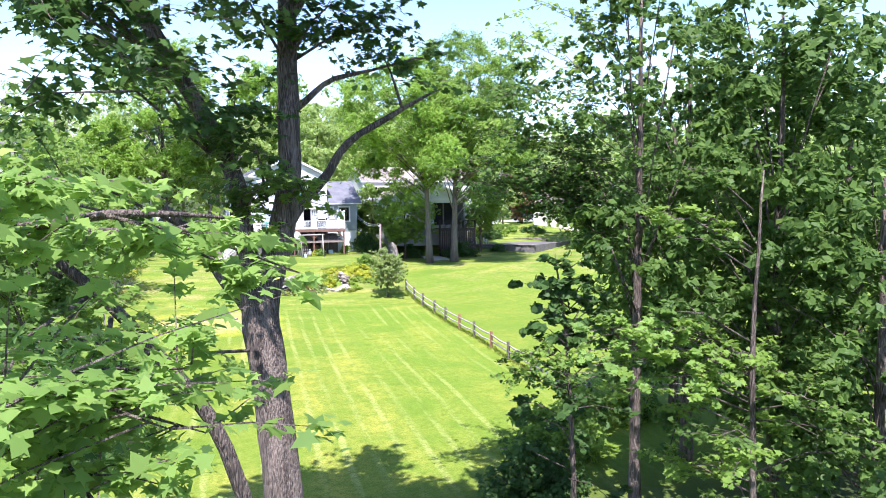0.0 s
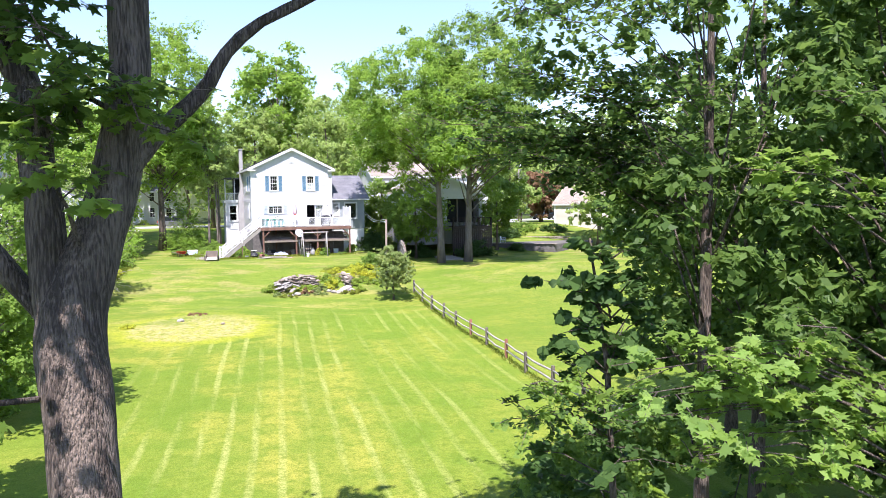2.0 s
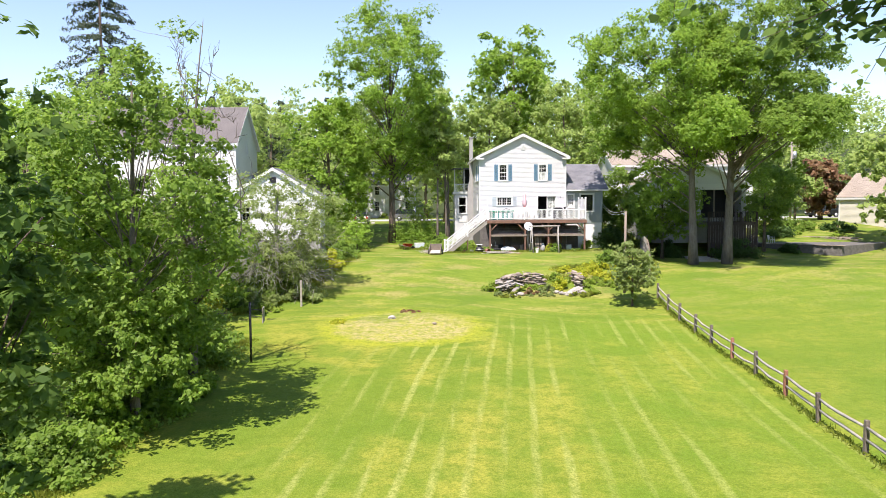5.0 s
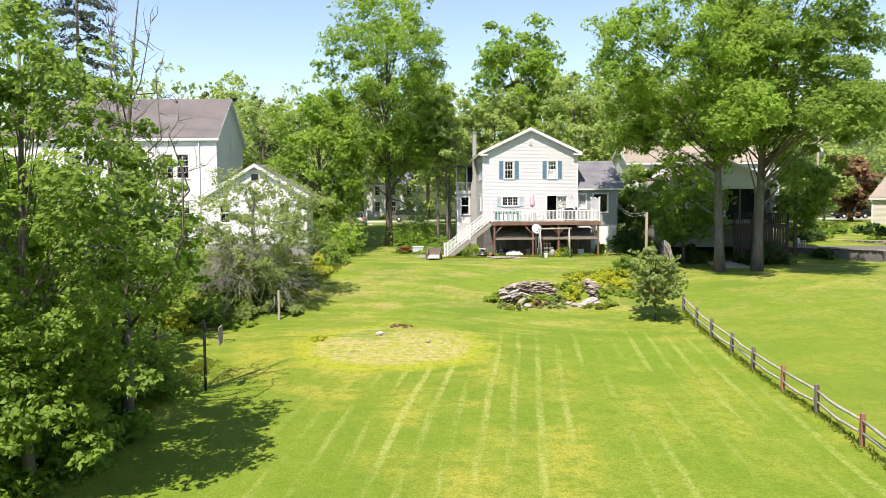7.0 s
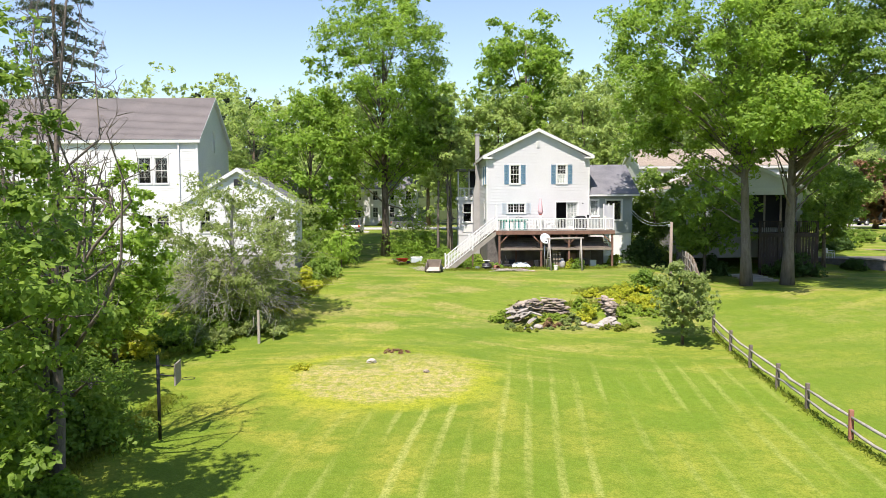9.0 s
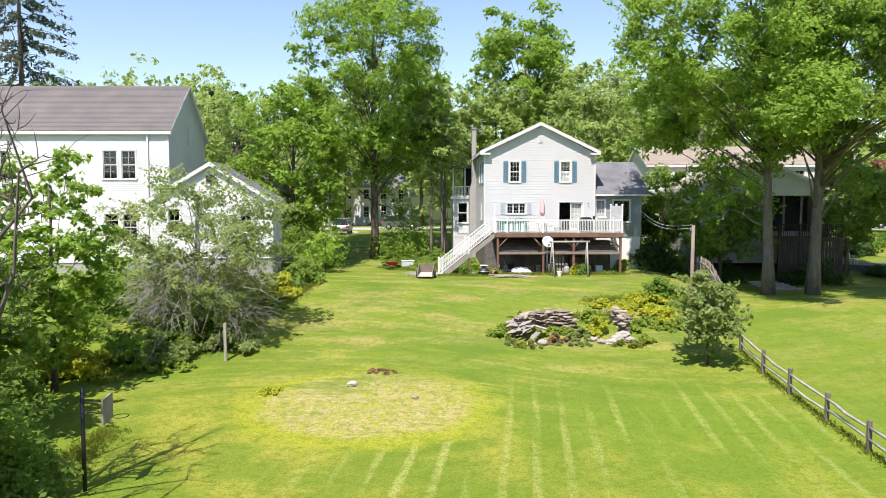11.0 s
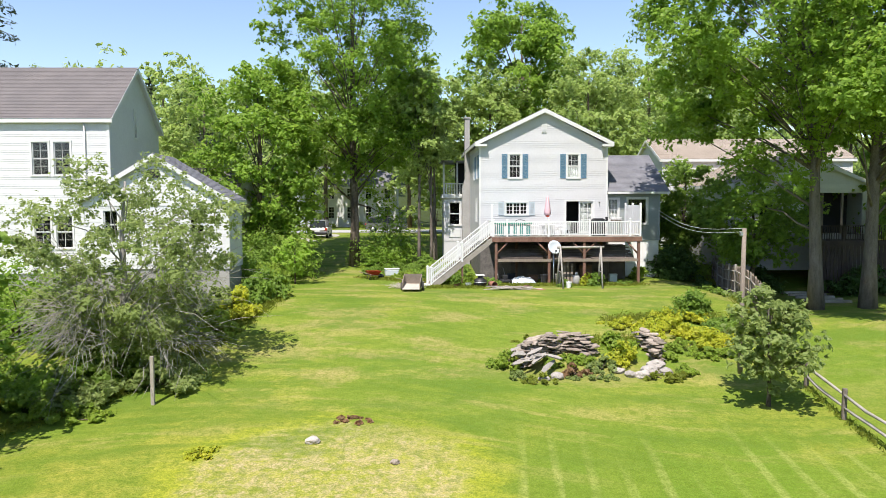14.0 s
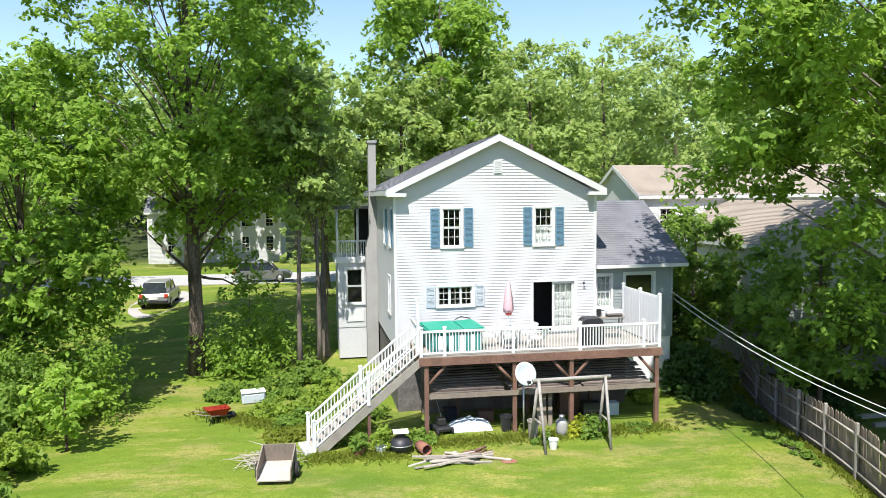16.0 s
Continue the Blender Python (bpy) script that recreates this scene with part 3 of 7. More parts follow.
def bough(parent, start, end, spread, leaves, size, mat, seed, bark="bark", shape=LOBED, radius=0.035, lean=(0, 0, 1)):
    """A side branch with twigs and layered sprays of leaves round its outer half. Places are in the tree's own axes."""
    r = np.random.default_rng(seed)
    a, b = Vector(start), Vector(end)
    mid = a.lerp(b, 0.55) + Vector((0, 0, 0.1 * (b - a).length))
    bm = bmesh.new()
    tube(bm, [a, a.lerp(mid, 0.5), mid, b], [radius, radius * 0.8, radius * 0.55, 0.006], 6)
    br = part("branch", bm, bark, parent, smooth=True)
    pts, fac = [], []
    bm = bmesh.new()
    sprays = max(3, leaves // 22)
    for i in range(sprays):
        f = r.uniform(0.3, 1.05)
        o = (mid.lerp(b, (f - 0.55) / 0.45) if f > 0.55 else a.lerp(mid, f / 0.55))
        d = Vector(r.normal(0, 1, 3)) * spread * Vector((1, 1, 0.45)).length * 0.5
        d.z *= 0.45
        tube(bm, [o, o + d * 0.5 + Vector((0, 0, 0.04)), o + d], [0.009, 0.006, 0.003], 4)
        k = leaves // sprays
        g = r.uniform(0.25, 1.1, (k, 1))
        pts.append(np.array(o) + np.array(d) * g + r.normal(0, spread * 0.11, (k, 3)) * np.array((1, 1, 0.5)))
        tilt = np.array(lean) + np.array(d) / (d.length + 1e-6) * 0.35
        fac.append(np.tile(tilt, (k, 1)))
    part("twig", bm, bark, br)["kind"] = "stuff"
    shaped_leaves("foliage", np.concatenate(pts), np.concatenate(fac), size, mat, br, seed, shape)
    return br


# ---- ground, road ----
def axis_steps(stops):
    out = []
    for a, b, s in stops:
        k = max(1, round((b - a) / s))
        out += [a + (b - a) * i / k for i in range(k)]
    return out + [stops[-1][1]]


gx = axis_steps([(-1600, -200, 140), (-200, -60, 14), (-60, 60, 1.5), (60, 200, 14), (200, 1600, 140)])
gy = axis_steps([(-1600, -200, 140), (-200, -100, 14), (-100, 40, 1.2), (40, 240, 8), (240, 1600, 120)])
me = bpy.data.meshes.new("ground")
me.from_pydata([(x, y, ground_z(x, y)) for y in gy for x in gx], [],
               [(j * len(gx) + i, j * len(gx) + i + 1, (j + 1) * len(gx) + i + 1, (j + 1) * len(gx) + i) for j in range(len(gy) - 1) for i in range(len(gx) - 1)])
me.polygons.foreach_set("use_smooth", [True] * len(me.polygons))
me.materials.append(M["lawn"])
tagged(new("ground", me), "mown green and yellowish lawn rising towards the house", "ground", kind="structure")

bm = bmesh.new()
box(bm, -160, 160, 30.5, 38.5, 1.6, 2.06)
tagged(part("road", bm, "asphalt"), "grey asphalt village road in front of the houses", "road", kind="structure")
bm = bmesh.new()
box(bm, 31, 44, 22, 30.6, 1.2, 2.04)
tagged(part("driveway", bm, "asphalt"), "sunlit asphalt driveway beside the garage", "driveway", kind="structure")


# ---- houses ----
def stuff_part(*args, **kw):
    return tagged(part(*args, **kw), kind="stuff")


def cells(lo, hi, cuts):
    e = sorted({lo, hi, *[c for c in cuts if lo < c < hi]})
    return list(zip(e, e[1:]))


def wall_slab(bm, a0, a1, z0, z1, d0, d1, holes, axis="x"):
    """A wall with rectangular openings cut right through; a runs along the wall, d across it."""
    for p0, p1 in cells(a0, a1, [v for h in holes for v in h[:2]]):
        for q0, q1 in cells(z0, z1, [v for h in holes for v in h[2:]]):
            if any(h[0] <= p0 and p1 <= h[1] and h[2] <= q0 and q1 <= h[3] for h in holes):
                continue
            box(bm, p0, p1, d0, d1, q0, q1) if axis == "x" else box(bm, d0, d1, p0, p1, q0, q1)


def lap_boards(bm, span, z0, z1, d, out, holes=(), step=0.125, axis="x", thick=0.022):
    """Lapped siding: one wedge a course, cut round the openings. span(z) gives the ends; out is the way it faces, -1 or 1."""
    z = z0
    while z < z1 - 0.02:
        t = min(z + step, z1)
        a0, a1 = span(0.5 * (z + t))
        runs = [(a0, a1)]
        for h in holes:
            if h[2] < t - 0.03 and h[3] > z + 0.03:
                runs = [s for u, w in runs for s in ((u, min(w, h[0])), (max(u, h[1]), w)) if s[1] - s[0] > 0.03]
        for u, w in runs:
            if w - u < 0.05:
                continue
            near, back, far = d + out * thick, d + out * 0.002, d + out * 0.006
            pts = ((u, near, z), (w, near, z), (w, back, z), (u, back, z), (u, far, t), (w, far, t))
            v = [bm.verts.new(p if axis == "x" else (p[1], p[0], p[2])) for p in pts]
            for f in ((0, 1, 5, 4), (0, 3, 2, 1), (0, 4, 3), (1, 2, 5)):
                bm.faces.new([v[i] for i in f])
        z = t


def sash_window(parent, a0, a1, z0, z1, d, out, axis="x", panes=(3, 2), trim=0.11, sashes=2, sill=True, sideways=False, curtain=0.0):
    """A framed window in an opening: casing, sill, sashes, glazing bars and panes."""
    def bar(name, mat, u0, u1, w0, w1, e0, e1, up=None, label=""):
        lo, hi = sorted((d + out * e0, d + out * e1))
        return bx(name, mat, up, *((u0, u1, lo, hi) if axis == "x" else (lo, hi, u0, u1)), w0, w1, label)

    w = bar("window", "trim", a0 - trim, a1 + trim, z1, z1 + trim, -0.02, 0.055, parent, "white window with dark panes")
    bar("casing", "trim", a0 - trim, a0, z0, z1, -0.02, 0.05, w)
    bar("casing", "trim", a1, a1 + trim, z0, z1, -0.02, 0.05, w)
    bar("sill", "trim", a0 - trim - 0.02, a1 + trim + 0.02, z0 - 0.09, z0, -0.02, 0.08, w)
    splits = ([(a0 + (a1 - a0) * i / sashes, a0 + (a1 - a0) * (i + 1) / sashes, z0, z1) for i in range(sashes)] if sideways else
              [(a0, a1, z0 + (z1 - z0) * i / sashes, z0 + (z1 - z0) * (i + 1) / sashes) for i in range(sashes)])
    for i, (u0, u1, w0, w1) in enumerate(splits):
        e = 0.012 if i % 2 else 0.03
        bm = bmesh.new()
        f = 0.045
        lo, hi = sorted((d - out * e, d - out * (e + 0.035)))

        def add(p0, p1, q0, q1, k=0.0):
            box(bm, p0, p1, lo + k, hi - k, q0, q1) if axis == "x" else box(bm, lo + k, hi - k, p0, p1, q0, q1)
        add(u0, u0 + f, w0, w1)
        add(u1 - f, u1, w0, w1)
        add(u0 + f, u1 - f, w0, w0 + f)
        add(u0 + f, u1 - f, w1 - f, w1)
        for c in range(1, panes[0]):
            q = u0 + (u1 - u0) * c / panes[0]
            add(q - 0.011, q + 0.011, w0 + f, w1 - f, 0.006)
        for c in range(1, panes[1]):
            q = w0 + (w1 - w0) * c / panes[1]
            add(u0 + f, u1 - f, q - 0.011, q + 0.011, 0.009)
        part("sash", bm, "trim", w)
        g = bar("pane", "glass", u0 + f, u1 - f, w0 + f, w1 - f, -e - 0.019, -e - 0.015, w)
        g.visible_shadow = False
    if curtain:
        bm = bmesh.new()
        k = 18
        wd = (a1 - a0)
        rows = []
        for q in (z0 + 0.02, z0 + (z1 - z0) * curtain):
            rows.append([bm.verts.new((a0 + wd * i / k, d - out * (0.16 + 0.02 * math.sin(i * 2.1)), q) if axis == "x" else (d - out * (0.16 + 0.02 * math.sin(i * 2.1)), a0 + wd * i / k, q)) for i in range(k + 1)])
        for i in range(k):
            bm.faces.new((rows[0][i], rows[0][i + 1], rows[1][i + 1], rows[1][i]))
        part("curtain", bm, "curtain", w, "pale drawn curtain")
    return w


def shutter(parent, a0, a1, z0, z1, d, out, mat="shutter", axis="x"):
    """A louvred shutter with a frame, a middle rail and slats."""
    bm = bmesh.new()

    def add(p0, p1, q0, q1, e):
        lo, hi = sorted((d + out * 0.022, d + out * e))
        box(bm, p0, p1, lo, hi, q0, q1) if axis == "x" else box(bm, lo, hi, p0, p1, q0, q1)
    add(a0, a0 + 0.05, z0, z1, 0.06)
    add(a1 - 0.05, a1, z0, z1, 0.06)
    for q in (z0, (z0 + z1) / 2 - 0.03, z1 - 0.06):
        add(a0 + 0.05, a1 - 0.05, q, q + 0.06, 0.058)
    z = z0 + 0.07
    while z < z1 - 0.1:
        if abs(z - (z0 + z1) / 2) > 0.05:
            add(a0 + 0.05, a1 - 0.05, z, z + 0.035, 0.048)
        z += 0.05
    return part("shutter", bm, mat, parent, "faded blue louvred shutter" if mat == "shutter" else "pale grey louvred shutter")


def gable_roof(parent, x0, x1, y0, y1, ze, zp, mat, over=0.35, along="y", thick=0.16, trim="trim", courses=True):
    """Two roof slopes with thickness, shingle courses, rake boards and fascia. The ridge runs along the given axis."""
    a0, a1, b0, b1 = (x0, x1, y0, y1) if along == "y" else (y0, y1, x0, x1)
    mid = (a0 + a1) / 2
    slope = (zp - ze) / (mid - a0)
    rf = None
    for s in (-1, 1):
        edge = (a0 - over) if s < 0 else (a1 + over)
        zl = ze - over * slope
        nz = Vector((slope, 1)).normalized()
        up = Vector((-nz.x if s < 0 else nz.x, nz.y)) * thick
        bm = bmesh.new()
        prism(bm, [(edge, zl), (mid, zp), (mid, zp + thick / nz.y), (edge + up.x * 0, zl + thick / nz.y)], b0 - over, b1 + over, along)
        if rf is None:
            rf = part("roof", bm, trim, parent, "gable roof with shingle courses and pale edges")
        else:
            part("roof_slope", bm, trim, rf)
        if courses:
            bm = bmesh.new()
            run = math.hypot(mid - edge, zp - zl)
            k = int(run / 0.16)
            d = Vector((mid - edge, zp - zl)) / run
            nn = Vector((-d.y, d.x)) if s < 0 else Vector((d.y, -d.x))
            if nn.y < 0:
                nn = -nn
            o = Vector((edge, zl + thick / nz.y))
            for i in range(k):
                p, q = o + d * (run * i / k - 0.02), o + d * (run * (i + 1) / k)
                pts = [p + nn * 0.004, p + nn * 0.026, q + nn * 0.012, q + nn * 0.004]
                e0, e1 = b0 - over - 0.02, b1 + over + 0.02
                v = [bm.verts.new((c.x, e, c.y) if along == "y" else (e, c.x, c.y)) for e in (e0, e1) for c in pts]
                for f in ((0, 1, 5, 4), (1, 2, 6, 5), (0, 3, 2, 1), (4, 5, 6, 7)):
                    bm.faces.new([v[j] for j in f])
            bmesh.ops.recalc_face_normals(bm, faces=bm.faces[:])
            stuff_part("shingling", bm, mat, rf)
        # rake boards on both gables
        for e0, e1 in ((b0 - over - 0.045, b0 - over - 0.003), (b1 + over + 0.003, b1 + over + 0.045)):
            bm = bmesh.new()
            prism(bm, [(edge, zl - 0.1), (mid, zp - 0.1), (mid, zp + thick / nz.y - 0.01), (edge, zl + thick / nz.y - 0.01)], e0, e1, along)
            part("rake_board", bm, trim, rf)
        bm = bmesh.new()
        lo, hi = sorted((edge, edge + s * 0.03))
        box(bm, *((lo, hi, b0 - over, b1 + over) if along == "y" else (b0 - over, b1 + over, lo, hi)), zl - 0.06, zl + thick * 0.9)
        part("fascia", bm, trim, rf)
    return rf


W = 8.65
house = thing("house", 0.05, -0.08, 0, 1.8, label="white two-storey clapboard house with blue shutters and grey roof", category="house")
UP = [(2.0, 2.74, 6.82, 8.36), (5.95, 6.69, 6.82, 8.36)]
LOW, SLIDE = (1.78, 3.2, 4.36, 5.14), (5.86, 7.68, 3.08, 5.22)
holes = UP + [LOW, SLIDE]
bm = bmesh.new()
wall_slab(bm, 0, W, 2.6, 9.0, 0.0, 0.2, holes)
prism(bm, [(0.0, 9.0), (W, 9.0), (W / 2, 11.2)], 0.0, 0.2)
part("back_wall", bm, "siding", house)
side_holes = [(1.0, 1.75, 6.82, 8.36), (3.1, 3.85, 6.82, 8.36), (1.6, 2.35, 3.9, 5.4)]
bm = bmesh.new()
wall_slab(bm, 0.2, 11, 2.6, 9.0, 0.0, 0.2, side_holes, "y")
part("side_wall", bm, "siding", house)
bm = bmesh.new()
box(bm, W - 0.2, W, 0.2, 11, 2.6, 9.0)
box(bm, 0.2, W - 0.2, 10.8, 11, 2.6, 9.0)
prism(bm, [(0.0, 9.0), (W, 9.0), (W / 2, 11.2)], 10.8, 11.0)
box(bm, 0.2, W - 0.2, 0.2, 10.8, 5.7, 5.9)
part("far_wall", bm, "siding", house)
# near-black sheet that puts the rooms' shade into colour
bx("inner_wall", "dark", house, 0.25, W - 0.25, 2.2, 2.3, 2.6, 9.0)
bm = bmesh.new()
lap_boards(bm, lambda z: (0.06, W - 0.06) if z < 9.0 else (0.06 + (z - 9.0) / 2.2 * W / 2, W - 0.06 - (z - 9.0) / 2.2 * W / 2), 2.6, 11.1, 0.0, -1, [(h[0] - 0.11, h[1] + 0.11, h[2] - 0.09, h[3] + 0.11) for h in holes])
stuff_part("siding", bm, "siding", house, "white lapped clapboard siding")
bm = bmesh.new()
lap_boards(bm, lambda z: (0.06, 11), 2.6, 9.0, 0.0, -1, [(h[0] - 0.11, h[1] + 0.11, h[2] - 0.09, h[3] + 0.11) for h in side_holes], axis="y")
stuff_part("side_siding", bm, "siding", house)
bm = bmesh.new()
box(bm, -0.035, 0.07, -0.035, 0.0, 2.6, 9.0)
box(bm, -0.035, 0.0, 0.0, 0.07, 2.6, 9.0)
part("corner_board", bm, "trim", house)
bx("corner_board", "trim", house, W - 0.07, W + 0.03, -0.035, 0.0, 2.6, 9.0)
bm = bmesh.new()
box(bm, 0.05, W - 0.05, 0.03, 10.97, -0.6, 2.6)
part("foundation", bm, "greystone", house, "grey stone basement wall")
gable_roof(house, 0, W, 0, 11, 9.15, 11.22, "roof", over=0.34)
for s in (0, 1):
    e = -0.34 if s == 0 else W - 0.45
    bx("eave_return", "trim", house, e, e + 0.79, -0.4, 0.0, 8.88, 9.02)
bx("frieze_board", "trim", house, -0.05, -0.02, 0.0, 11.0, 8.75, 9.0)
for i, h in enumerate(UP):
    sash_window(house, *h, 0.0, -1, curtain=0.5 if i else 0.0)
    shutter(house, h[0] - 0.52, h[0] - 0.15, h[2] - 0.03, h[3] + 0.03, 0.0, -1)
    shutter(house, h[1] + 0.15, h[1] + 0.52, h[2] - 0.03, h[3] + 0.03, 0.0, -1)
for h in side_holes:
    sash_window(house, *h, 0.0, -1, axis="y")
for h in side_holes[:2]:
    shutter(house, h[0] - 0.5, h[0] - 0.14, h[2], h[3], 0.0, -1, axis="y")
sash_window(house, *LOW, 0.0, -1, panes=(2, 3), sashes=3, sideways=True)
shutter(house, LOW[0] - 0.52, LOW[0] - 0.14, LOW[2] - 0.05, LOW[3] + 0.05, 0.0, -1, "paleshutter")
shutter(house, LOW[1] + 0.14, LOW[1] + 0.52, LOW[2] - 0.05, LOW[3] + 0.05, 0.0, -1, "paleshutter")
# louvred vent in the gable
bm = bmesh.new()
box(bm, 4.16, 4.5, -0.05, -0.02, 9.8, 10.36)
for i in range(7):
    box(bm, 4.19, 4.47, -0.07, -0.045, 9.83 + i * 0.075, 9.87 + i * 0.075)
part("gable_vent", bm, "trim", house)
# sliding door: frame, open dark half, gridded half
x0, x1, z0, z1 = SLIDE
dr = bx("sliding_door", "trim", house, x0 - 0.11, x1 + 0.11, -0.055, 0.02, z1, z1 + 0.11, "white sliding patio door, one side open")
for u in (x0 - 0.11, x1):
    bx("casing", "trim", dr, u, u + 0.11, -0.05, 0.02, z0, z1)
bm = bmesh.new()
mid = (x0 + x1) / 2
for a, b_ in ((mid - 0.04, mid + 0.05), (x1 - 0.09, x1)):
    box(bm, a, b_, 0.03, 0.08, z0, z1)
box(bm, mid + 0.05, x1 - 0.09, 0.03, 0.08, z0, z0 + 0.12)
box(bm, mid + 0.05, x1 - 0.09, 0.03, 0.08, z1 - 0.1, z1)
for i in range(1, 3):
    q = mid + 0.05 + (x1 - mid - 0.14) * i / 3
    box(bm, q - 0.012, q + 0.012, 0.04, 0.07, z0 + 0.12, z1 - 0.1)
for i in range(1, 5):
    q = z0 + 0.12 + (z1 - z0 - 0.22) * i / 5
    box(bm, mid + 0.05, x1 - 0.09, 0.042, 0.068, q - 0.012, q + 0.012)
part("door_leaf", bm, "trim", dr)
g = bx("pane", "glass", dr, mid + 0.05, x1 - 0.09, 0.052, 0.056, z0 + 0.12, z1 - 0.1)
g.visible_shadow = False
bm = bmesh.new()
for i in range(24):
    a = mid + (x1 - mid) * i / 24
    box(bm, a, a + 0.03, 0.2 + 0.015 * (i % 2), 0.22 + 0.015 * (i % 2), z0, z1)
part("blind", bm, "curtain", dr, "pale vertical blind")
bx("threshold", "metal", dr, x0, x1, -0.04, 0.1, z0 - 0.05, z0)
lp = tb("wall_lamp", "darkmetal", house, [(8.1, -0.02, 5.12), (8.1, -0.1, 5.16), (8.1, -0.14, 5.1)], [0.03, 0.02, 0.05], 8)
# masonry chimney on the side
bm = bmesh.new()
prism(bm, [(-0.6, 0.3), (-0.03, 0.3), (-0.03, 11.6), (-0.4, 11.6), (-0.42, 7.0), (-0.6, 6.3)], 7.2, 7.8)
ch = part("chimney", bm, "concrete", house, "grey stone chimney against the side wall")
bx("chimney_cap", "concrete", ch, -0.46, 0.03, 7.14, 7.86, 11.6, 11.72)

# side bay with a porch balcony over it
bay_holes = [(-1.55, -0.75, 3.45, 5.2)]
bm = bmesh.new()
wall_slab(bm, -2.0, -0.03, 2.2, 5.55, 8.0, 8.15, bay_holes)
box(bm, -2.0, -1.85, 8.15, 10.8, 2.2, 5.55)
bay = part("bay", bm, "siding", house, "white side bay with a tall window")
bx("bay_base", "siding", bay, -1.98, -0.03, 8.03, 10.8, 0.6, 2.2)
bx("bay_cornice", "trim", bay, -2.15, -0.03, 7.85, 10.95, 5.55, 5.75)
bx("panel", "trim", bay, -1.6, -0.7, 7.96, 7.998, 2.5, 3.1)
# dark sheet for the unlit room behind the bay window
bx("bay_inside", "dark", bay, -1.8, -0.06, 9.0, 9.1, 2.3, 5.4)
sash_window(house, *bay_holes[0], 8.0, -1, panes=(1, 1))
porch = bx("porch_floor", "trim", house, -2.1, -0.03, 7.9, 10.8, 5.75, 5.85)
for px in (-2.0, -0.95):
    tb("porch_post", "trim", porch, [(px, 8.0, 5.85), (px, 8.0, 8.3)], 0.07, 8)
bx("handrail", "trim", porch, -2.0, -0.05, 7.96, 8.04, 6.62, 6.7)
for i in range(15):
    bx("baluster", "trim", porch, -1.93 + i * 0.125, -1.89 + i * 0.125, 7.98, 8.02, 5.85, 6.62)
bx("porch_roof", "roof", porch, -2.25, -0.05, 7.7, 10.8, 8.3, 8.45)
# dark sheet in place of the shade at the balcony's back
bx("porch_wall", "dark", porch, -1.0, -0.06, 9.4, 9.5, 5.85, 8.3)

# lower wing
wing_x1 = 12.4
wing_holes = [(8.86, 9.5, 3.95, 5.36), (10.2, 11.5, 3.7, 5.38)]
bm = bmesh.new()
wall_slab(bm, W, wing_x1, 2.55, 5.75, 0.35, 0.5, wing_holes)
bmesh.ops.remove_doubles(bm, verts=bm.verts[:], dist=0.001)
wing = part("wing", bm, "wing", house, "grey-green lower wing with a shingle roof")
bm = bmesh.new()
box(bm, wing_x1 - 0.15, wing_x1, 0.5, 8.0, 2.55, 5.75)
box(bm, W, wing_x1 - 0.15, 7.85, 8.0, 2.55, 5.75)
prism(bm, [(0.35, 5.75), (8.0, 5.75), (4.2, 8.25)], wing_x1 - 0.15, wing_x1, "x")
part("wing_side", bm, "wing", wing)
bm = bmesh.new()
lap_boards(bm, lambda z: (W, wing_x1 - 0.05), 2.55, 5.75, 0.35, -1, [(h[0] - 0.11, h[1] + 0.11, h[2] - 0.09, h[3] + 0.11) for h in wing_holes])
stuff_part("wing_siding", bm, "wing", wing)
bx("wing_base", "whitepaint", wing, W, wing_x1 - 0.02, 0.4, 7.9, -0.6, 2.55)
# dark sheet for the unlit room behind the wing's windows
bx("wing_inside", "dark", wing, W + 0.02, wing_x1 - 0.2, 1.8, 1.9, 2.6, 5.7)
bx("wing_corner", "wing", wing, wing_x1 - 0.06, wing_x1 + 0.03, 0.3, 0.36, 2.55, 5.75)
sash_window(wing, *wing_holes[0], 0.35, -1, panes=(3, 2), curtain=0.95)
sash_window(wing, *wing_holes[1], 0.35, -1, panes=(1, 1), sashes=1)
bm = bmesh.new()
zr = 8.42
for (ya, za), (yb, zb) in ((( -0.1, 5.72), (4.2, zr)), ((8.45, 5.72), (4.2, zr))):
    v = [bm.verts.new(p) for p in ((W, ya, za), (wing_x1 + 0.5, ya, za), (wing_x1 + 0.5, yb, zb), (W, yb, zb), (W, ya, za + 0.16), (wing_x1 + 0.5, ya, za + 0.16), (wing_x1 + 0.5, yb, zb + 0.16), (W, yb, zb + 0.16))]
    for f in ((0, 3, 2, 1), (4, 5, 6, 7), (0, 1, 5, 4), (1, 2, 6, 5), (2, 3, 7, 6), (3, 0, 4, 7)):
        bm.faces.new([v[i] for i in f])
bmesh.ops.recalc_face_normals(bm, faces=bm.faces[:])
wr = part("wing_roof", bm, "roof", wing, "dark grey shingle roof")
bm = bmesh.new()
for i in range(30):
    f0, f1 = i / 30 - 0.005, (i + 1) / 30
    ya, yb, za, zb = -0.1 + 4.3 * f0, -0.1 + 4.3 * f1, 5.88 + 2.7 * f0, 5.88 + 2.7 * f1
    box(bm, W, wing_x1 + 0.52, ya, yb, 0, 0.001)
    vs = list(bm.verts)[-8:]
    for q, (yy, zz) in zip(vs, ((ya, za + 0.004), (ya, za + 0.004), (yb, zb + 0.004), (yb, zb + 0.004), (ya, za + 0.028), (ya, za + 0.028), (yb, zb + 0.012), (yb, zb + 0.012))):
        q.co.y, q.co.z = yy, zz
stuff_part("shingling", bm, "roof", wr)
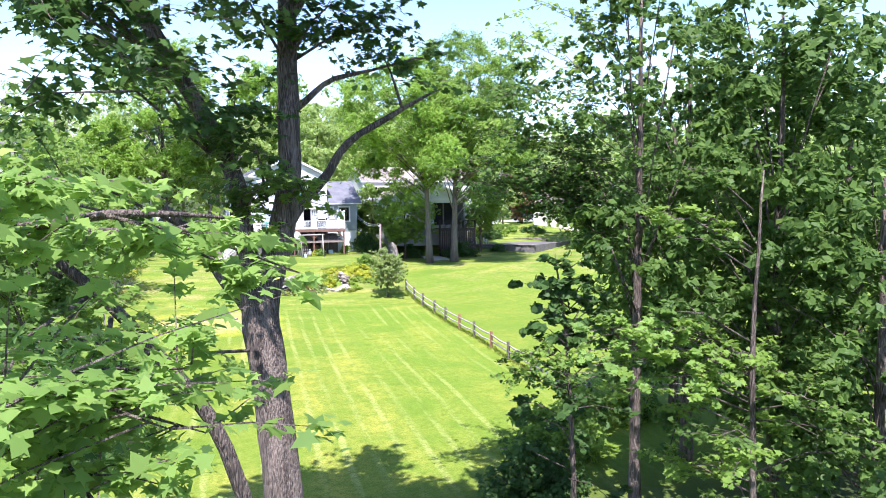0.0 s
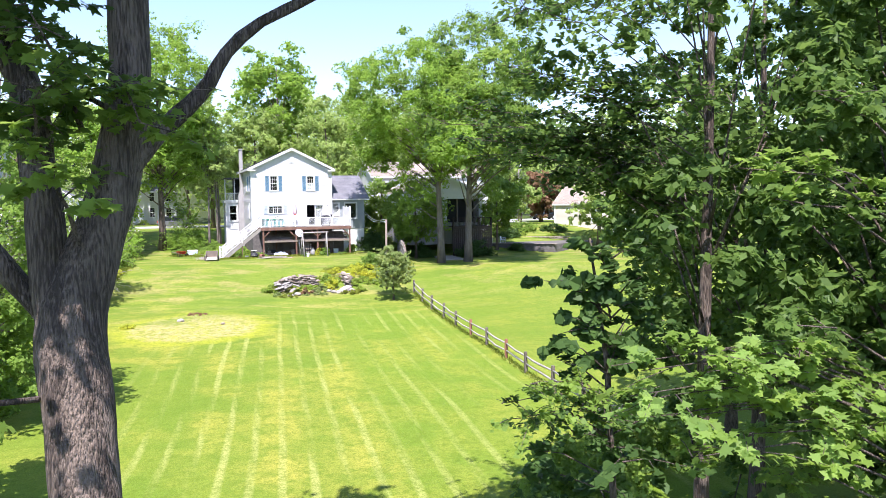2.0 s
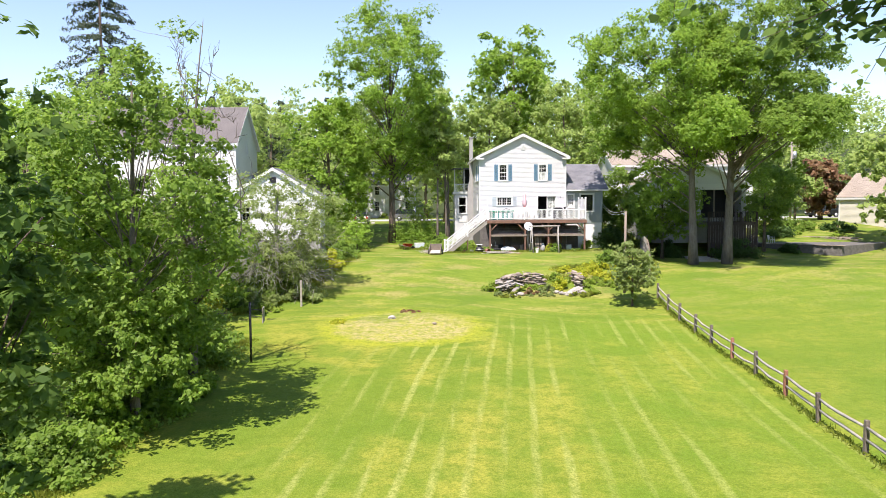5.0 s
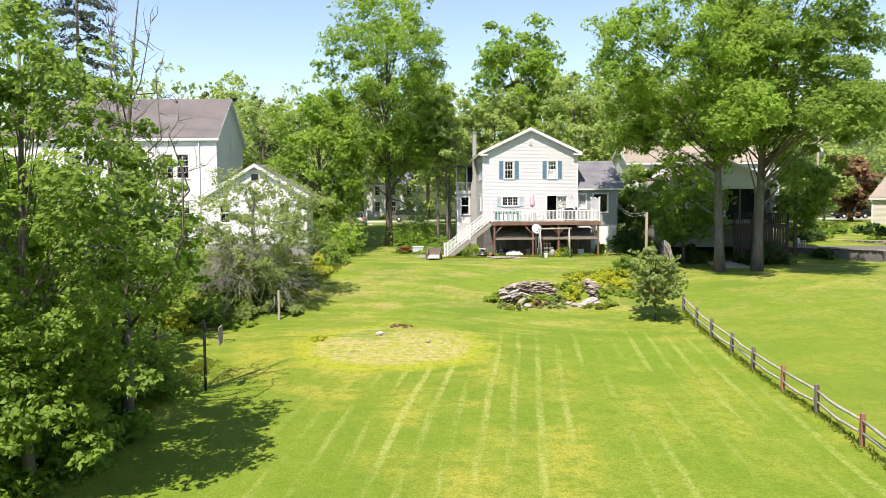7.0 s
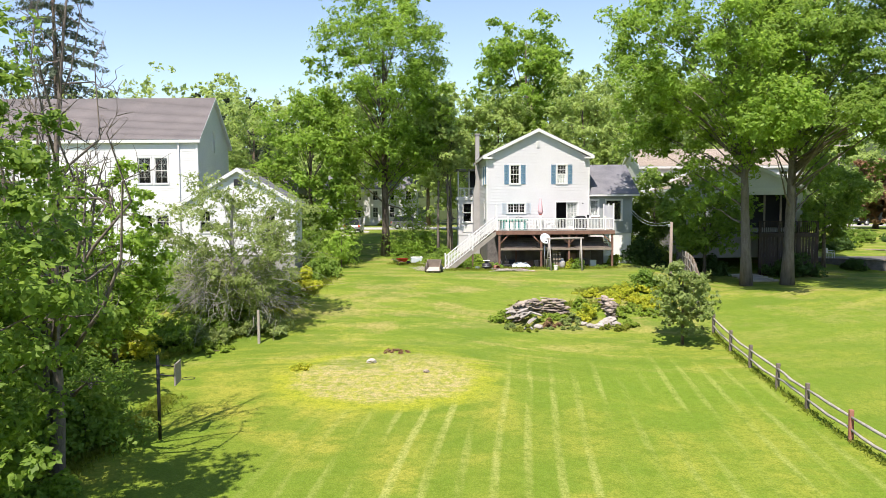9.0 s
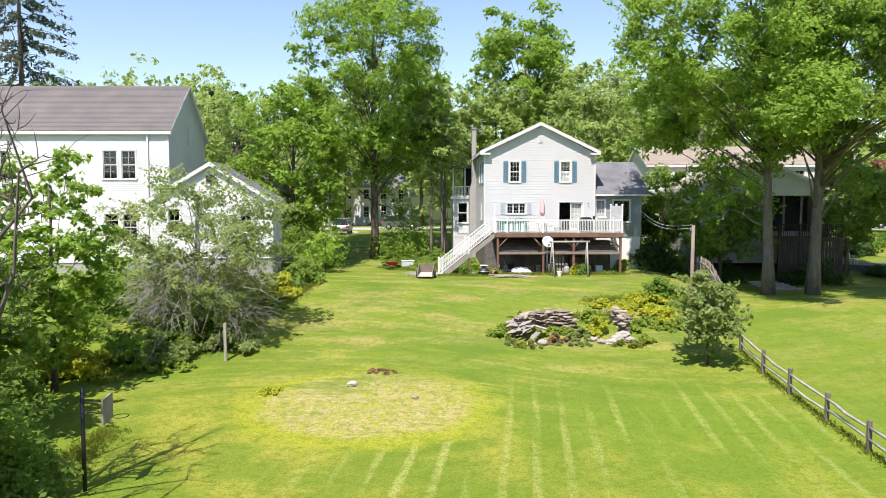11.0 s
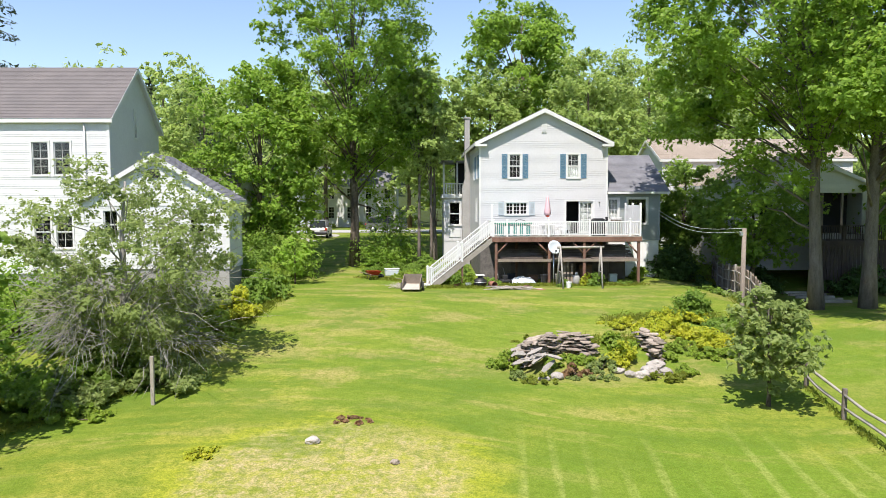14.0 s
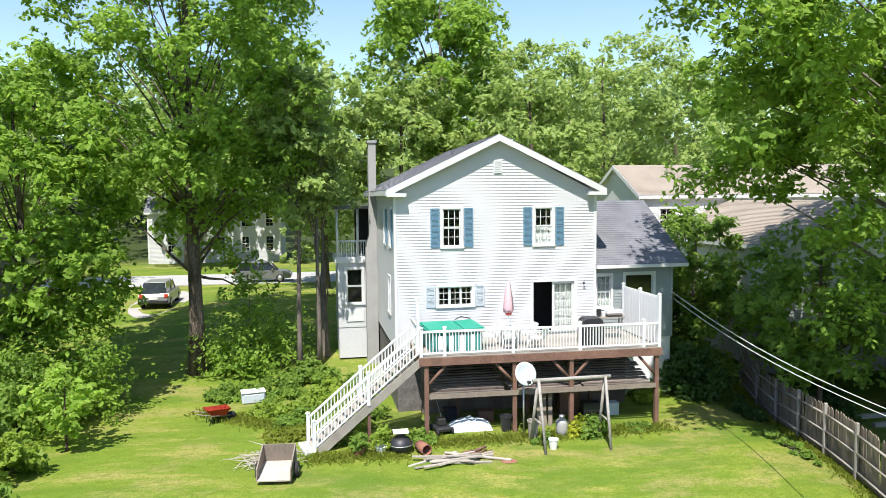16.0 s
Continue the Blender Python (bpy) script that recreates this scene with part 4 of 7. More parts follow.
bx("gutter", "trim", wing, W, wing_x1 + 0.5, -0.2, -0.1, 5.72, 5.86)


# ---- barn and shed ----
def white_gabled(name, x0, x1, y0, y1, zb, ze, zp, along, roofmat, holes_front, label, category, wallmat="siding", step=0.14, panes=(2, 2), over=0.25, side_holes=(), openings=()):
    """A plain gabled building with lapped siding, framed windows in the front (towards -y) and on its +x side."""
    t = thing(name, x0, y0, 0, label=label, category=category)
    t.matrix_basis = Matrix.Identity(4)
    bm = bmesh.new()
    wall_slab(bm, x0, x1, zb, ze, y0, y0 + 0.18, [*holes_front, *openings])
    if along == "y":
        prism(bm, [(x0, ze), (x1, ze), ((x0 + x1) / 2, zp)], y0, y0 + 0.18)
    part("front_wall", bm, wallmat, t)
    bm = bmesh.new()
    wall_slab(bm, y0 + 0.18, y1, zb, ze, x1 - 0.18, x1, side_holes, "y")
    box(bm, x0, x0 + 0.18, y0 + 0.18, y1, zb, ze)
    box(bm, x0 + 0.18, x1 - 0.18, y1 - 0.18, y1, zb, ze)
    if along == "x":
        for e in (x0, x1 - 0.18):
            prism(bm, [(y0, ze), (y1, ze), ((y0 + y1) / 2, zp)], e, e + 0.18, "x")
    else:
        prism(bm, [(x0, ze), (x1, ze), ((x0 + x1) / 2, zp)], y1 - 0.18, y1)
    part("side_wall", bm, wallmat, t)
    # near-black sheet for the shade behind windows and the open porch
    bx("inner_wall", "dark", t, x0 + 0.3, x1 - 0.3, y0 + 2.0, y0 + 2.1, zb, ze)
    wide = lambda hs: [(h[0] - 0.11, h[1] + 0.11, h[2] - 0.09, h[3] + 0.11) for h in hs]
    bm = bmesh.new()
    if along == "y":
        lap_boards(bm, lambda z: (x0, x1) if z < ze else (x0 + (z - ze) / (zp - ze) * (x1 - x0) / 2, x1 - (z - ze) / (zp - ze) * (x1 - x0) / 2), zb, zp - 0.1, y0, -1, [*wide(holes_front), *openings], step)
    else:
        lap_boards(bm, lambda z: (x0, x1), zb, ze, y0, -1, [*wide(holes_front), *openings], step)
    stuff_part("siding", bm, wallmat, t)
    bm = bmesh.new()
    if along == "x":
        lap_boards(bm, lambda z: (y0, y1) if z < ze else (y0 + (z - ze) / (zp - ze) * (y1 - y0) / 2, y1 - (z - ze) / (zp - ze) * (y1 - y0) / 2), zb, zp - 0.1, x1, 1, wide(side_holes), step, "y")
    else:
        lap_boards(bm, lambda z: (y0, y1), zb, ze, x1, 1, wide(side_holes), step, "y")
    stuff_part("side_siding", bm, wallmat, t)
    for u in (x0 - 0.03, x1 - 0.15):
        bx("corner_board", "trim", t, u, u + 0.18, y0 - 0.045, y0 - 0.0, zb, ze)
    bx("corner_board", "trim", t, x1, x1 + 0.045, y0, y0 + 0.16, zb, ze)
    bx("frieze_board", "trim", t, x0, x1, y0 - 0.05, y0 - 0.0, ze - 0.3, ze - 0.02)
    bx("foundation", "concrete", t, x0 + 0.05, x1 - 0.05, y0 + 0.05, y1 - 0.05, zb - 2.5, zb)
    gable_roof(t, x0, x1, y0, y1, ze, zp, roofmat, over, along)
    for h in holes_front:
        sash_window(t, *h, y0, -1, panes=panes)
    for h in side_holes:
        sash_window(t, *h, x1, 1, axis="y", panes=(1, 3))
    return t


barn = white_gabled("barn", -42.0, -23.2, -2.9, 5.2, 0.8, 10.45, 14.1, "x", "barnroof",
                    [(-28.0, -27.0, 6.95, 9.0), (-26.65, -25.65, 6.95, 9.0), (-28.0, -27.0, 2.4, 4.4), (-26.65, -25.65, 2.4, 4.4), (-36.0, -35.0, 6.95, 9.0)],
                    "large white clapboard barn-like house with brown-grey roof", "barn", wallmat="clapboard", side_holes=[(0.9, 1.25, 9.6, 11.4)])
tb("downpipe", "trim", barn, [(-24.7, -3.02, 10.3), (-24.7, -3.02, 1.0)], 0.05, 8)
shed = white_gabled("shed", -22.6, -14.5, -8.0, -5.3, 1.5, 5.3, 7.7, "y", "roof",
                    [(-16.65, -15.9, 3.2, 4.75), (-21.4, -20.65, 3.2, 4.75)], "white clapboard shed with a grey gable roof", "shed", wallmat="clapboard", step=0.2, panes=(2, 1), side_holes=[(-6.9, -6.5, 3.1, 4.8)])
bm = bmesh.new()
box(bm, -18.85, -18.3, -8.08, -8.025, 6.55, 7.05)
for i in range(4):
    box(bm, -18.8, -18.35, -8.1, -8.075, 6.61 + i * 0.11, 6.66 + i * 0.11)
part("gable_vent", bm, "dark", shed)
annex = white_gabled("annex", -24.0, -16.5, 1.0, 6.0, 1.6, 6.0, 7.5, "x", "barnroof", [], "low white annex with brown roof behind the shed", "annex", wallmat="clapboard")

# ---- neighbour house, garage ----
nb = white_gabled("neighbour_house", 16.6, 33.0, 13.0, 21.0, 1.0, 8.8, 10.7, "x", "tanroof",
                  [(17.8, 18.7, 6.6, 8.0), (30.6, 31.5, 6.9, 8.3)], "white two-storey house with tan roof behind trees", "house", wallmat="clapboard")
nb2 = white_gabled("porch_wing", 17.8, 27.0, 0.9, 12.9, 2.9, 6.35, 8.3, "y", "tanroof",
                   [(19.4, 20.4, 3.9, 5.5)], "white gabled wing with a deep dark porch", "house", wallmat="clapboard", panes=(1, 1), openings=[(22.5, 26.6, 2.9, 5.75)])
for px in (23.85, 25.25):
    bx("porch_post", "oldwood", nb2, px - 0.07, px + 0.07, 0.95, 1.07, 2.9, 5.75)
gar = white_gabled("garage", 0.0, 10.0, 0.0, 8.5, 0.0, 3.7, 6.6, "x", "tanroof", [(6.2, 6.8, 1.0, 2.8), (7.2, 7.8, 1.0, 2.8)],
                   "pale garage with brown roof by the driveway", "garage", wallmat="cream", panes=(1, 1))
gar.matrix_basis = pose(45.9, 17.5, 1.15, 0, 0, -58)
far_house = white_gabled("far_house", -22.0, -8.0, 52.0, 60.0, 2.0, 7.6, 10.5, "x", "roof", [(-20 + i * 2.6, -19.2 + i * 2.6, 3.2 + 2.7 * j, 4.8 + 2.7 * j) for i in range(5) for j in range(2)],
                         "white house with a porch across the road", "house")


# ---- foreground trees ----
def path_part(name, parent, pts, radii, bark, seg=10, wobble=0.02, seed=0):
    """A limb through given places, made finer and a little knotty."""
    pts = [Vector(p) for p in pts]
    fine, rad = [], []
    for i in range(len(pts) - 1):
        for j in range(4):
            f = j / 4
            p0, p1, p2, p3 = pts[max(i - 1, 0)], pts[i], pts[i + 1], pts[min(i + 2, len(pts) - 1)]
            q = 0.5 * ((2 * p1) + (p2 - p0) * f + (2 * p0 - 5 * p1 + 4 * p2 - p3) * f * f + (3 * p1 - p0 - 3 * p2 + p3) * f ** 3)
            rr = radii[i] * (1 - f) + radii[i + 1] * f
            fine.append(q + noise.noise_vector(q * 1.3 + Vector((seed, 0, 0))) * wobble)
            rad.append(rr * (1 + 0.08 * noise.noise(q * 2.1)))
    fine.append(pts[-1])
    rad.append(radii[-1])
    bm = bmesh.new()
    tube(bm, fine, rad, seg)
    for v in bm.verts:
        v.co += noise.noise_vector(v.co * 5) * wobble * 0.5
    return part(name, bm, bark, parent, smooth=True)


g = thing("maple_tree", -7.56, -70.4, -3.5, label="tall forked maple with furrowed grey bark and broad leaves", category="tree")
O = Vector((-7.6, -69.8, -3.5))


def rel(x, y, z):
    return (x - O.x, y - O.y, z - O.z)


tk = path_part("trunk", g, [rel(-7.55, -71.0, -3.6), rel(-7.58, -70.95, -2.8), rel(-7.64, -70.7, 0.5), rel(-7.74, -70.3, 2.6), rel(-7.82, -70.0, 3.6), rel(-7.86, -69.8, 4.5), rel(-7.57, -69.7, 5.3), rel(-7.38, -69.6, 6.0), rel(-7.24, -69.6, 7.1), rel(-7.2, -69.4, 9.0), rel(-7.1, -68.8, 13.0), rel(-7.2, -68.4, 17.0)],
               [0.53, 0.42, 0.35, 0.33, 0.34, 0.35, 0.26, 0.24, 0.21, 0.19, 0.13, 0.04], "bark", 24, 0.03)
path_part("limb", g, [rel(-7.98, -69.8, 4.1), rel(-8.06, -69.75, 5.0), rel(-8.12, -69.7, 5.9), rel(-8.3, -69.5, 7.0), rel(-9.2, -69.4, 8.8), rel(-10.6, -69.0, 11.5), rel(-11.4, -68.4, 14.5)], [0.22, 0.2, 0.18, 0.17, 0.15, 0.11, 0.03], "bark", 14, 0.03, 1)
path_part("limb", g, [rel(-7.8, -69.7, 3.6), rel(-8.1, -69.6, 4.4), rel(-8.57, -69.6, 5.07), rel(-9.05, -69.6, 5.87), rel(-9.9, -69.8, 6.7)], [0.17, 0.13, 0.11, 0.09, 0.02], "bark", 10, 0.03, 2)
path_part("limb", g, [rel(-7.35, -69.7, 5.9), rel(-7.0, -69.5, 6.4), rel(-6.52, -69.4, 6.87), rel(-6.06, -69.4, 7.52), rel(-4.91, -69.4, 8.25), rel(-4.05, -69.4, 8.68)], [0.14, 0.11, 0.09, 0.075, 0.05, 0.012], "bark", 8, 0.03, 3)
path_part("limb", g, [rel(-7.4, -69.6, 7.9), rel(-6.9, -69.4, 8.3), rel(-6.31, -69.4, 8.76), rel(-4.81, -69.3, 9.2)], [0.10, 0.07, 0.05, 0.012], "bark", 8, 0.03, 4)
path_part("limb", g, [rel(-7.35, -69.8, 9.6), rel(-6.2, -70.5, 11.5), rel(-4.6, -71.5, 13.5)], [0.14, 0.1, 0.02], "bark", 8, 0.03, 5)
# boughs of broad leaves, hanging near the camera's way
# high boughs mostly take the wood and darkleaf copies, shaded by colour
k, near = 0, []
for (sx, sy, sz), (ex, ey, ez), sp, cnt, mat in [
    ((-8.8, -75.5, 6.3), (-8.3, -77.2, 5.75), 0.45, 260, "freshleaf"), ((-8.8, -75.5, 6.3), (-8.8, -77.4, 5.8), 0.45, 260, "freshleaf"),
    ((-9.2, -78.0, 6.2), (-9.3, -78.6, 6.2), 0.55, 130, "freshleaf"), ((-9.2, -78.0, 6.2), (-10.2, -79.2, 6.55), 0.7, 280, "freshleaf"),
    ((-9.6, -77.0, 4.9), (-9.5, -79.2, 5.0), 0.75, 320, "freshleaf"), ((-9.6, -77.0, 4.9), (-10.3, -79.6, 5.35), 0.8, 340, "freshleaf"),
    ((-9.6, -77.0, 4.9), (-9.2, -77.8, 4.5), 0.7, 280, "freshleaf"), ((-9.8, -78.0, 4.9), (-10.6, -80.4, 4.8), 0.7, 170, "ash"),
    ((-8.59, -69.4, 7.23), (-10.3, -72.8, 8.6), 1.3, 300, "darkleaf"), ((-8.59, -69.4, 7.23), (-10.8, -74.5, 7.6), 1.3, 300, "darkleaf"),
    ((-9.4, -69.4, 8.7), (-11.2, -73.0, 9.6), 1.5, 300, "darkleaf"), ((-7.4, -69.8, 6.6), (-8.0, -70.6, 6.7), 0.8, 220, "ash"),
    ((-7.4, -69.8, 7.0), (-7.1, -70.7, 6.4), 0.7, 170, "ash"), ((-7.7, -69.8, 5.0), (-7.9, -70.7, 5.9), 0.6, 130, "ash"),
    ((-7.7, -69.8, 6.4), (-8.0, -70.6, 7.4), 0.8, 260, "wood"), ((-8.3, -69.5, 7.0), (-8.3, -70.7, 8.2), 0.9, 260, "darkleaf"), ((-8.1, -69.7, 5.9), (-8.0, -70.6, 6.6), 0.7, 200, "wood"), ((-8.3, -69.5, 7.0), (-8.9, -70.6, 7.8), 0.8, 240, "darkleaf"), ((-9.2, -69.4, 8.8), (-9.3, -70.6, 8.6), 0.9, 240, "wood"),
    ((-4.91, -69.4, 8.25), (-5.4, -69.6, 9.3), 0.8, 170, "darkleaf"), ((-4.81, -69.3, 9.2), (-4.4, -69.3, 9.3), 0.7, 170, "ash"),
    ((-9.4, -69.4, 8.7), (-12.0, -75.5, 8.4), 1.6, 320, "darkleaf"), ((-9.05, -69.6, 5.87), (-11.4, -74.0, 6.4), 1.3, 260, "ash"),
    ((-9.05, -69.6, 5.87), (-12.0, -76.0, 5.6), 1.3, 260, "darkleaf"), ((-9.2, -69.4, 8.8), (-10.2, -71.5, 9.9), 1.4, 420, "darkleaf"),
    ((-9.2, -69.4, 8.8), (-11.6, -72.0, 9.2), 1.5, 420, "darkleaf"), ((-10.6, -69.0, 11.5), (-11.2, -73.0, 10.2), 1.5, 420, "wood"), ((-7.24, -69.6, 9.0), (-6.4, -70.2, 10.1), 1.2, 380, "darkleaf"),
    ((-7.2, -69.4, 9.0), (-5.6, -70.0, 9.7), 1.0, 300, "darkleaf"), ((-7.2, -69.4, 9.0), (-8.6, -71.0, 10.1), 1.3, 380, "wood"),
    ((-9.6, -77.0, 4.9), (-9.9, -79.3, 4.6), 0.7, 300, "freshleaf"), ((-9.6, -77.0, 4.9), (-9.3, -78.9, 5.3), 0.6, 260, "freshleaf"), ((-7.8, -69.7, 3.6), (-10.4, -73.0, 3.6), 1.2, 240, "ash"),
]:
    k += 1
    if sy < -74:
        near.append(((sx, sy, sz), (ex, ey, ez), sp, cnt, mat, 100 + k))
        continue
    bough(g, rel(sx, sy, sz), rel(ex, ey, ez), sp, cnt, 0.15 if sp < 1 else 0.17, mat, 100 + k)
# the high crown, mostly above the view, which shades the near grass
rr = np.random.default_rng(77)
pp, dd = [], []
for i in range(60):
    c = np.array((rr.normal(-0.8, 2.6), rr.normal(-1.4, 1.8), 15.6 + abs(rr.normal(0, 2.0))))
    p, d = clump_points(rr, c, 1.5, 260)
    pp.append(p)
    dd.append(d)
leaves_mesh("crown", np.concatenate(pp), np.concatenate(dd), 0.24, "maple", g, 78)

nm = thing("near_maple", -14.2, -78.6, -3.6, label="maple whose long leafy boughs hang over the way", category="tree")
path_part("trunk", nm, [(0, 0, 0), (0.1, 0, 4), (0, 0.1, 8), (0.2, 0, 13)], [0.3, 0.26, 0.2, 0.06], "bark", 12, 0.03, 12)
path_part("limb", nm, [(0, 0, 7.4), (2.0, 0.3, 9.2), (4.0, 0.5, 9.9), (5.2, 0.6, 9.9)], [0.1, 0.07, 0.04, 0.012], "bark", 8, 0.03, 13)
path_part("limb", nm, [(0, 0, 5.8), (1.8, 0.4, 7.6), (3.6, 0.8, 8.5), (4.7, 0.8, 8.5)], [0.1, 0.07, 0.04, 0.012], "bark", 8, 0.03, 14)
for (sx, sy, sz), (ex, ey, ez), sp, cnt, mat, sd in near:
    up_ = 9.8 if sz > 5.5 else 8.45
    bough(nm, (3.6, 0.6, up_), (ex + 14.2, ey + 78.6, ez + 3.6), sp, cnt, 0.15, mat, sd)

lt = thing("leaning_tree", -7.3, -73.0, -3.5, label="slim leaning dark-barked tree under the maple", category="tree")
path_part("trunk", lt, [(0, 0, 0), (-0.6, 0, 3.0), (-1.4, 0, 6.2), (-2.3, 0, 7.7), (-3.2, 0, 8.8), (-4.6, -0.3, 10.2)], [0.16, 0.14, 0.11, 0.10, 0.08, 0.02], "bark", 10, 0.03, 8)
for i, (ex, ey, ez) in enumerate([(-4.2, -2.0, 8.2), (-3.4, -2.6, 7.0), (-2.9, -3.6, 6.4), (-3.9, -4.2, 7.6), (-4.6, -1.0, 9.6)]):
    bough(lt, (-2.3 - 0.3 * i, 0, 7.7 + 0.3 * i), (ex, ey, ez), 1.0, 240, 0.15, ("ash", "darkleaf")[i % 2], 140 + i)

# saplings and trees on the far side of the way
bs = thing("basswood_sapling", 0.68, -67.2, -3.5, label="young tree with large dark heart-shaped leaves", category="tree")
path_part("trunk", bs, [(0.3, 0, 0), (0.2, 0, 3), (0, 0, 6), (-0.3, 0.1, 8.4)], [0.09, 0.07, 0.05, 0.015], "bark", 8, 0.03, 9)
rb = np.random.default_rng(9)
for i in range(22):
    z = 8.3 - i * 0.28
    a = rb.uniform(0, 2 * math.pi)
    L = 0.5 + 0.09 * i ** 0.9
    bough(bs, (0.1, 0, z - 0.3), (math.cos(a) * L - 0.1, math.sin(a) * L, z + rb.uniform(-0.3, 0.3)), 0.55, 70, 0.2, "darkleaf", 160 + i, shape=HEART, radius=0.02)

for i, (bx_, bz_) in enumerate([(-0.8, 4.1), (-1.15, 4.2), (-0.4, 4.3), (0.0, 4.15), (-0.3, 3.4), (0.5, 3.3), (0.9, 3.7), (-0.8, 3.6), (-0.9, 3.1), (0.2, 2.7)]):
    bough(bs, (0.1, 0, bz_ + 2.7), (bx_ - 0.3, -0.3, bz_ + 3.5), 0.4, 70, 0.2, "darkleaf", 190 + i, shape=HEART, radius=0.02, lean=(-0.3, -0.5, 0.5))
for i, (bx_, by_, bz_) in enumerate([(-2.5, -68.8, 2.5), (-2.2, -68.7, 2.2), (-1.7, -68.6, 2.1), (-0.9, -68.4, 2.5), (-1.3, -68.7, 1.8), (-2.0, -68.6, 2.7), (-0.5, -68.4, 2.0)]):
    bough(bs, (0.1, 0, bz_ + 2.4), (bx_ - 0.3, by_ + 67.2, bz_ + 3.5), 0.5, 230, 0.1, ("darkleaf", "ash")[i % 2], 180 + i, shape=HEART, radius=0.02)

ym = thing("young_maple", 3.1, -71.4, -3.5, label="young maple with bright green lobed leaves", category="tree")
path_part("trunk", ym, [(0.2, 0, 0), (0.1, 0, 3), (0, 0, 6.5), (0.2, 0, 10.5)], [0.1, 0.08, 0.06, 0.015], "bark", 8, 0.03, 10)
for i in range(20):
    z = 1.6 + 5.0 * i / 20
    a = rb.uniform(0, 2 * math.pi)
    L = 2.5 * math.sin(math.pi * min(0.95, 0.25 + 0.65 * i / 20)) * rb.uniform(0.6, 1.05)
    bough(ym, (0.1, 0, z - 0.4), (math.cos(a) * L, math.sin(a) * L, z + rb.uniform(-0.2, 0.4)), 0.8, 130, 0.15, ("ash", "wood")[i % 3 == 0], 200 + i, radius=0.025)
# low boughs take the fresh copy as if sunlit, upper ones darker copies
for i, (bx_, bz_) in enumerate([(-1.88, 3.6), (-1.45, 3.5), (-0.9, 3.15), (-0.55, 2.85), (0.25, 2.5), (1.05, 3.5), (0.6, 3.95), (0.0, 6.0), (0.6, 5.6), (1.1, 6.1), (1.3, 7.0), (-0.1, 3.3), (0.9, 2.6), (-0.6, 2.3), (-1.6, 3.2), (-1.15, 2.9), (-0.4, 3.4), (-1.0, 3.65), (-0.2, 2.9)]):
    bough(ym, (0, 0.1, bz_ + 2.6), (bx_ - 3.1, 0.1, bz_ + 3.5), 0.6, 150, 0.16, ("freshleaf", "ash")[i % 2] if bz_ < 3.8 else ("wood", "ash")[i % 2], 270 + i, radius=0.025)

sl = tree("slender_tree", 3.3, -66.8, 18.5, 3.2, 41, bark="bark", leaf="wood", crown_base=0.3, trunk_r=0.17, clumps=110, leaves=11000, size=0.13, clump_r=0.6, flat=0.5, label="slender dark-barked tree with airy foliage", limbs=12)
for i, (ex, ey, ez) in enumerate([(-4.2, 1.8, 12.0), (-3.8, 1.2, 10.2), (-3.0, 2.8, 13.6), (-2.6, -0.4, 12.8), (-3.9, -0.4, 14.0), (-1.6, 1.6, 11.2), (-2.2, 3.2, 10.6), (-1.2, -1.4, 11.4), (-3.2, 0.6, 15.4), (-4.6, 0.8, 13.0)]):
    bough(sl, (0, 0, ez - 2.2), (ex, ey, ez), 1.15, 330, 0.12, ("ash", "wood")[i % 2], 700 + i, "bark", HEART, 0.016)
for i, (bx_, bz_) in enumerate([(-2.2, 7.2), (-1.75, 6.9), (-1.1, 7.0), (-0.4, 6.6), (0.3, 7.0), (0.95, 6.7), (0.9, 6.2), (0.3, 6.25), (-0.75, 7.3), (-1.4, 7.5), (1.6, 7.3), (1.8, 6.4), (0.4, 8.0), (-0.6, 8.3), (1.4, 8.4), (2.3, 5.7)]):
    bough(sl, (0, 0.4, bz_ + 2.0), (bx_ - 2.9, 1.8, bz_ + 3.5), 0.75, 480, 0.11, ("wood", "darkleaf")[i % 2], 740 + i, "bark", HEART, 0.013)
# wood leaf below: the edge trees' shade comes from the leaf colour
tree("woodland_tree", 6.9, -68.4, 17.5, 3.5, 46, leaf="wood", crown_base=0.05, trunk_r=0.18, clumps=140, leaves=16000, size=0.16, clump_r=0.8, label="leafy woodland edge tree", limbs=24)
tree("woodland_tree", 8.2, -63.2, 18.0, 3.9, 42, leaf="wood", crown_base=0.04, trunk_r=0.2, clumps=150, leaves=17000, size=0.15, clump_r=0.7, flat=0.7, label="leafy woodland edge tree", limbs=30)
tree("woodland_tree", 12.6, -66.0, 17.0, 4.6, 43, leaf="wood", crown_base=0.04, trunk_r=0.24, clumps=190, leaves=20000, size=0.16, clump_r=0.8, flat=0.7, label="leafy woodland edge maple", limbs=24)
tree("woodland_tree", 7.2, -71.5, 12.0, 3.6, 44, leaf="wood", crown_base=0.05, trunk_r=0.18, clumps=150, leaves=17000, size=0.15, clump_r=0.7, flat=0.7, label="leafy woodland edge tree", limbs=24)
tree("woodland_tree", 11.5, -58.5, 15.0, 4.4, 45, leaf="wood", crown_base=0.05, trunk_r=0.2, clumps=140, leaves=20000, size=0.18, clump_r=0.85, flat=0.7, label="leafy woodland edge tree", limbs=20)

